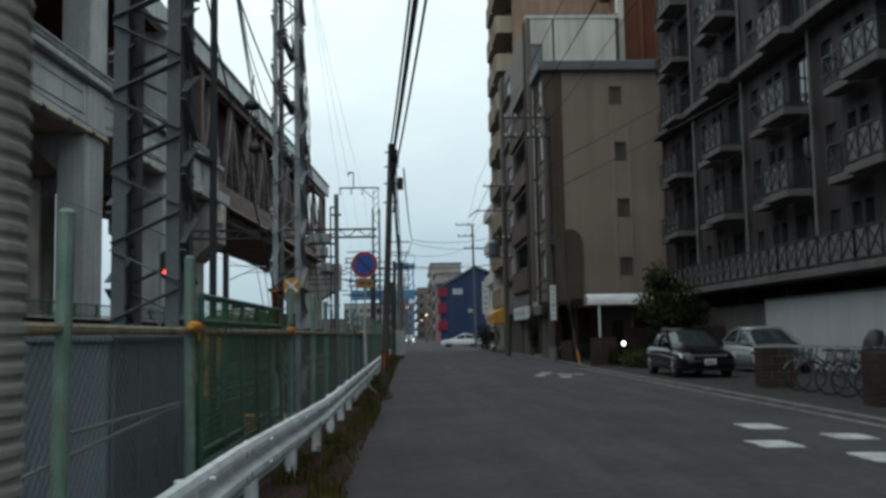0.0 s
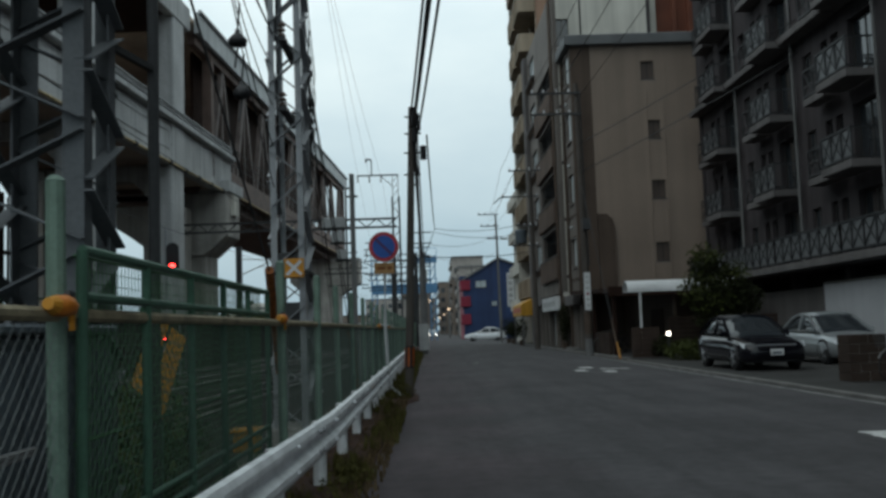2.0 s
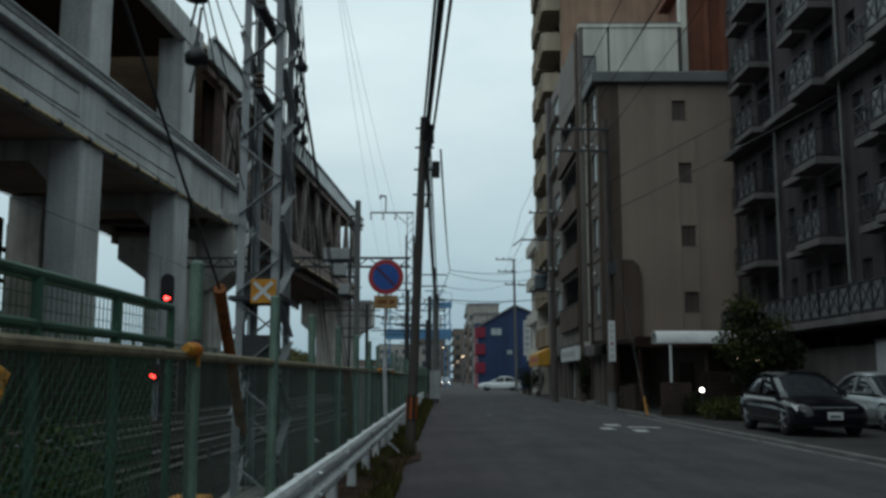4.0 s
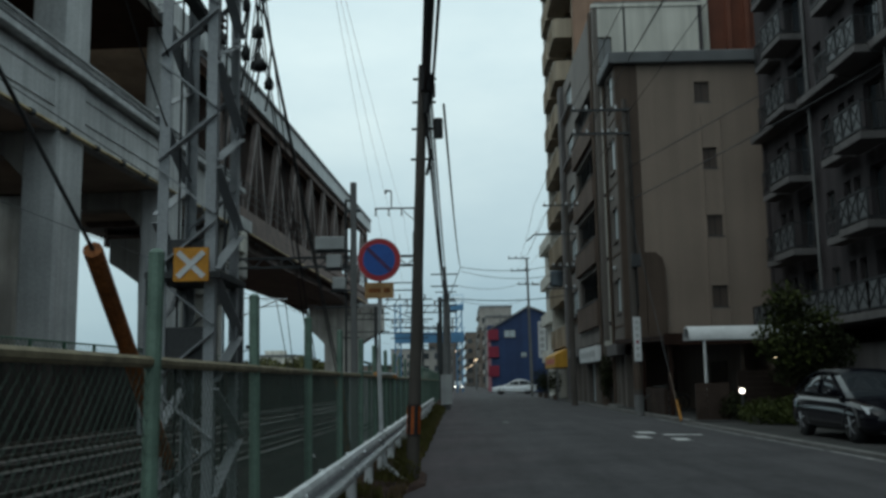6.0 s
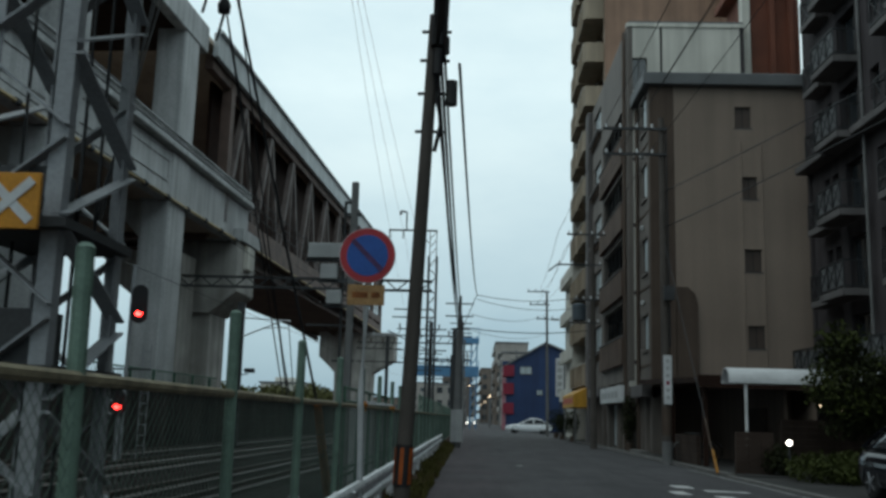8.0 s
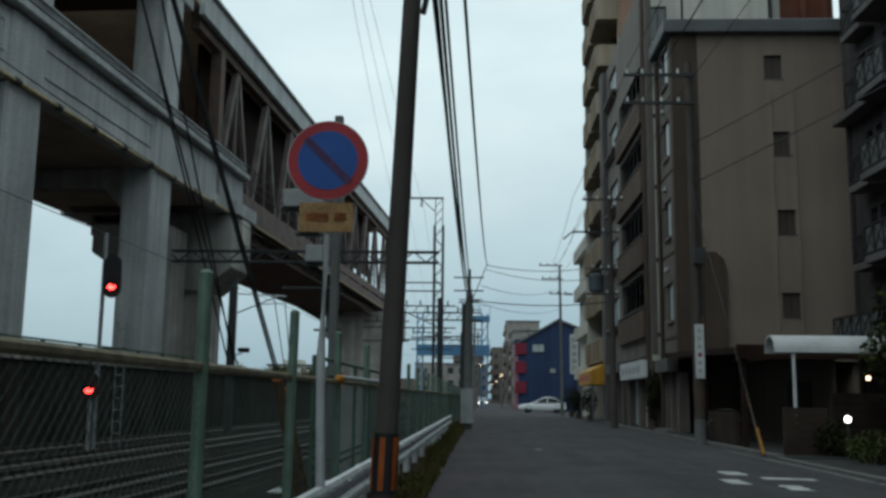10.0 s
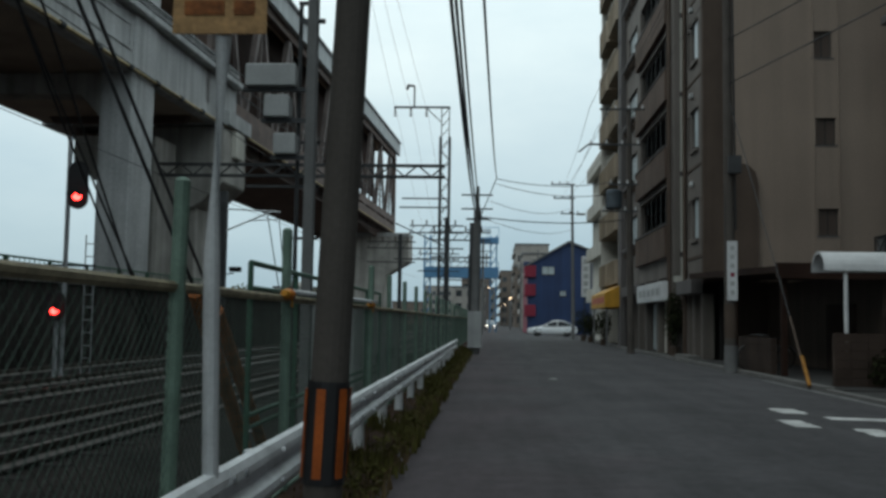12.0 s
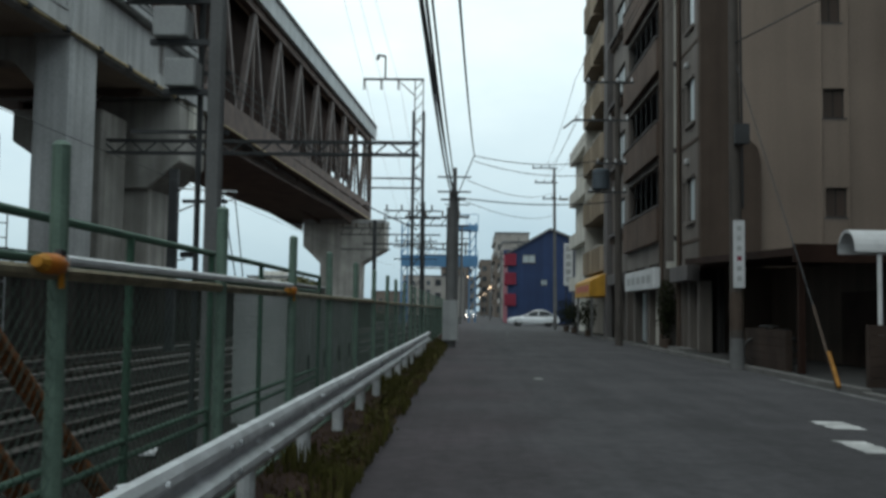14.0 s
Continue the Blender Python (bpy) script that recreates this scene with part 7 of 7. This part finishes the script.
for k, (x, y, h) in enumerate(spots):
    t = thing("tree", pose(x, y, -0.45), "rounded yellow-green tree beyond the tracks", "tree", "trees beyond the tracks")
    bm = B()
    tube(bm, (0, 0, 0), (0.1, 0, h * 0.5), 0.2, 0.1, n=7)
    tube(bm, (0.1, 0, h * 0.45), (0.9, 0.2, h * 0.75), 0.09, 0.03, n=6)
    tube(bm, (0.1, 0, h * 0.45), (-0.8, -0.2, h * 0.75), 0.09, 0.03, n=6)
    part("trunk", bm, M_BARK, t)
    c = new("crown", leaf_mesh("crown", [((0, 0, h * 0.7), (2.4, 2.2, h * 0.3)), ((1.4, 0.3, h * 0.6), (1.5, 1.4, h * 0.22)), ((-1.4, 0.2, h * 0.62), (1.6, 1.4, h * 0.24))], 900, 0.55, M_TREE, 60 + k))
    c.parent = t
# low pale building behind those trees
far_low = thing("far_building", pose(-35.8, 172, -0.45), "low pale grey building behind the trees", "building", kind="structure")
bm = B()
box(bm, 0, 7.6, 0, 9, 0, 6.6)
part("wall", bm, M_PALE, far_low)
bm = B()
box(bm, 7.6, 10.5, 0.6, 9, 0, 5.4)
part("low_wing", bm, M_PALE, far_low)
bm = B()
box(bm, -0.25, 7.85, -0.25, 9.25, 6.6, 6.9)
part("roof", bm, M_ROOF, far_low)
bm = B()
box(bm, 2.0, 5.2, 2.0, 6.0, 6.9, 7.7)
part("roof_house", bm, M_PALE, far_low, bevel=0.05)
for i in range(4):
    for z in (1.2, 4.2):
        boxed("window", (0.6 + i * 1.75, 1.7 + i * 1.75, -0.03, 0.02, z, z + 1.3), M_GLASS, far_low)
tagged(new("shrubs", leaf_mesh("shrubs", [((-19 + 0.25 * i + 1.2 * math.sin(i * 1.7), 50 + i * 3.2, 0.1), (1.8, 2.4, 1.0 + 0.4 * math.sin(i * 2.3))) for i in range(30)], 9000, 0.3, M_LEAFD, 90)), "rough dark shrubs along the far side of the tracks", "shrubs", kind="stuff")
tagged(new("trackside_shrubs", leaf_mesh("trackside_shrubs", [((-3.7 - 0.3 * (i % 3), 8.6 + i * 0.8, 0.1 + 0.2 * math.sin(i * 2.1)), (0.6, 0.8, 0.75)) for i in range(8)] + [((-4.4, 2.0 + i * 1.1, -0.1), (0.8, 0.9, 0.6)) for i in range(6)], 13000, 0.11, M_LEAF, 91)), "green weeds and shrubs behind the fence", "shrubs", kind="stuff")
far_wall = thing("retaining_wall", VIA, "dark stained concrete retaining wall below the viaduct columns", "wall", kind="structure")
WT = 2.45
for i in range(24):
    y = -70 + i * 5.6
    boxed("wall_panel", (1.0, 1.35, y, y + 5.57, -0.6, WT - 0.12), M_WALLD, far_wall, bevel=0.02)
    boxed("coping", (0.95, 1.42, y, y + 5.57, WT - 0.116, WT), M_CONC2, far_wall, bevel=0.015)
bank = thing("bank", VIA, "raised gravel bank under the viaduct", "ground", kind="structure")
boxed("gravel", (-12.0, 0.996, -70, 64, -0.6, WT - 0.35), M_DIRT, bank)
wr = thing("wall_railing", VIA @ Matrix.Translation((0.9, 0, WT)), "dark green netted railing on the retaining wall", "railing")
for i in range(28):
    y = -68 + i * 2.6
    boxed("post", (-0.05, 0.05, y - 0.05, y + 0.05, -0.12, 0.65), M_DGREEN, wr)
for z in (0.1, 0.62):
    bm = B()
    tube(bm, (0, -70, z), (0, 3.4, z), 0.035, n=6)
    part("rail", bm, M_DGREEN, wr)
bm = B()
for i in range(244):
    y = -70 + i * 0.3
    beam(bm, (0, y, 0.1), (0, y + 0.4, 0.62), 0.012)
    beam(bm, (0, y + 0.4, 0.1), (0, y, 0.62), 0.012)
part("netting", bm, M_DGREEN, wr)
yard = thing("yard_building", VIA, "dark building behind the viaduct, scaffolded at one end", "building", kind="structure")
boxed("wall", (-16.0, -13.2, -76, 3.4, -0.5, 11.3), M_DBROWN, yard)
for z in (3.4, 5.4, 7.4, 9.4):
    boxed("scaffold_deck", (-14.2, -13.2, 3.4, 8.6, z, z + 0.12), M_DARKST, yard)
for i in range(8):
    for x in (-14.1, -13.3):
        bm = B()
        tube(bm, (x, 3.6 + i * 0.7, -0.5), (x, 3.6 + i * 0.7, 11.3), 0.05, n=5)
        part("scaffold_pole", bm, M_DARKST, yard)


def tufts(name, n, place, h, material, label, seed):
    r = random.Random(seed)
    v, f = [], []
    for _ in range(n):
        x, y, z, k = place(r)
        hh = h * r.uniform(0.4, 1.2) * k
        a, b = r.uniform(0, 6.28), r.uniform(-0.5, 0.5)
        dx, dy = math.cos(a) * 0.012, math.sin(a) * 0.012
        ox, oy = math.cos(a + 1.5) * hh * 0.5 * b, math.sin(a + 1.5) * hh * 0.5 * b
        k = len(v)
        v += [(x - dx, y - dy, z), (x + dx, y + dy, z), (x + dx * 0.8 + ox * 0.4, y + dy * 0.8 + oy * 0.4, z + hh * 0.6), (x - dx * 0.8 + ox * 0.4, y - dy * 0.8 + oy * 0.4, z + hh * 0.6), (x + ox, y + oy, z + hh)]
        f += [(k, k + 1, k + 2, k + 3), (k + 3, k + 2, k + 4)]
    me = bpy.data.meshes.new(name)
    me.from_pydata(v, [], f)
    me.materials.append(material)
    return tagged(new(name, me), label, "grass", kind="stuff")


def verge_place(r):
    while True:
        y = -2 + 62 * r.random() ** 1.2
        x = r.uniform(-1.75, -1.05)
        d = noise.noise(Vector((x * 1.5, y * 0.9, 3)))
        if d > 0.02 + 0.2 * (x < -1.4):
            return x, y, 0.03 if x > -1.3 else 0.08, 0.7 + d


hd = tagged(new("hedge", leaf_mesh("hedge", [((0, 0, 0.4), (0.5, 0.8, 0.45))], 1200, 0.11, M_LEAFD, 29)), "low dark shrub by the garden wall", "hedge", "garden hedges")
hd.location = (8.1, 38.6, 0.03)
lb = thing("loose_board", pose(-4.4, 32.8, -0.42, 0, 0, 14), "pale board lying on the ballast", "board")
boxed("sheet", (-0.35, 0.35, -0.45, 0.45, 0, 0.03), M_WHITE, lb, bevel=0.004)


tufts("verge_weeds", 6000, verge_place, 0.17, M_WEED, "straggling green weeds on the verge", 7)
tufts("verge_grass", 12000, lambda r: (r.uniform(-1.8, -1.08), -2 + 60 * r.random(), 0.05, 0.8), 0.11, M_DRY, "dry brown grass and litter on the verge", 8)
tagged(new("verge_plants", leaf_mesh("verge_plants", [((-1.32 + 0.16 * math.sin(i * 3.1), 23.5 + i * 1.15 + 0.4 * math.sin(i * 1.9), 0.08), (0.22, 0.45, 0.16 + 0.06 * math.sin(i * 2.7))) for i in range(26)] + [((-1.25, 21.9, 0.1), (0.3, 0.5, 0.3)), ((-1.5, 2.5, 0.1), (0.2, 0.6, 0.2)), ((-1.4, 6.5, 0.1), (0.2, 0.8, 0.16)), ((-1.4, 11.0, 0.1), (0.2, 0.9, 0.16))], 7000, 0.055, M_WEED, 92)), "leafy low weeds at the asphalt edge", "weeds", kind="stuff")
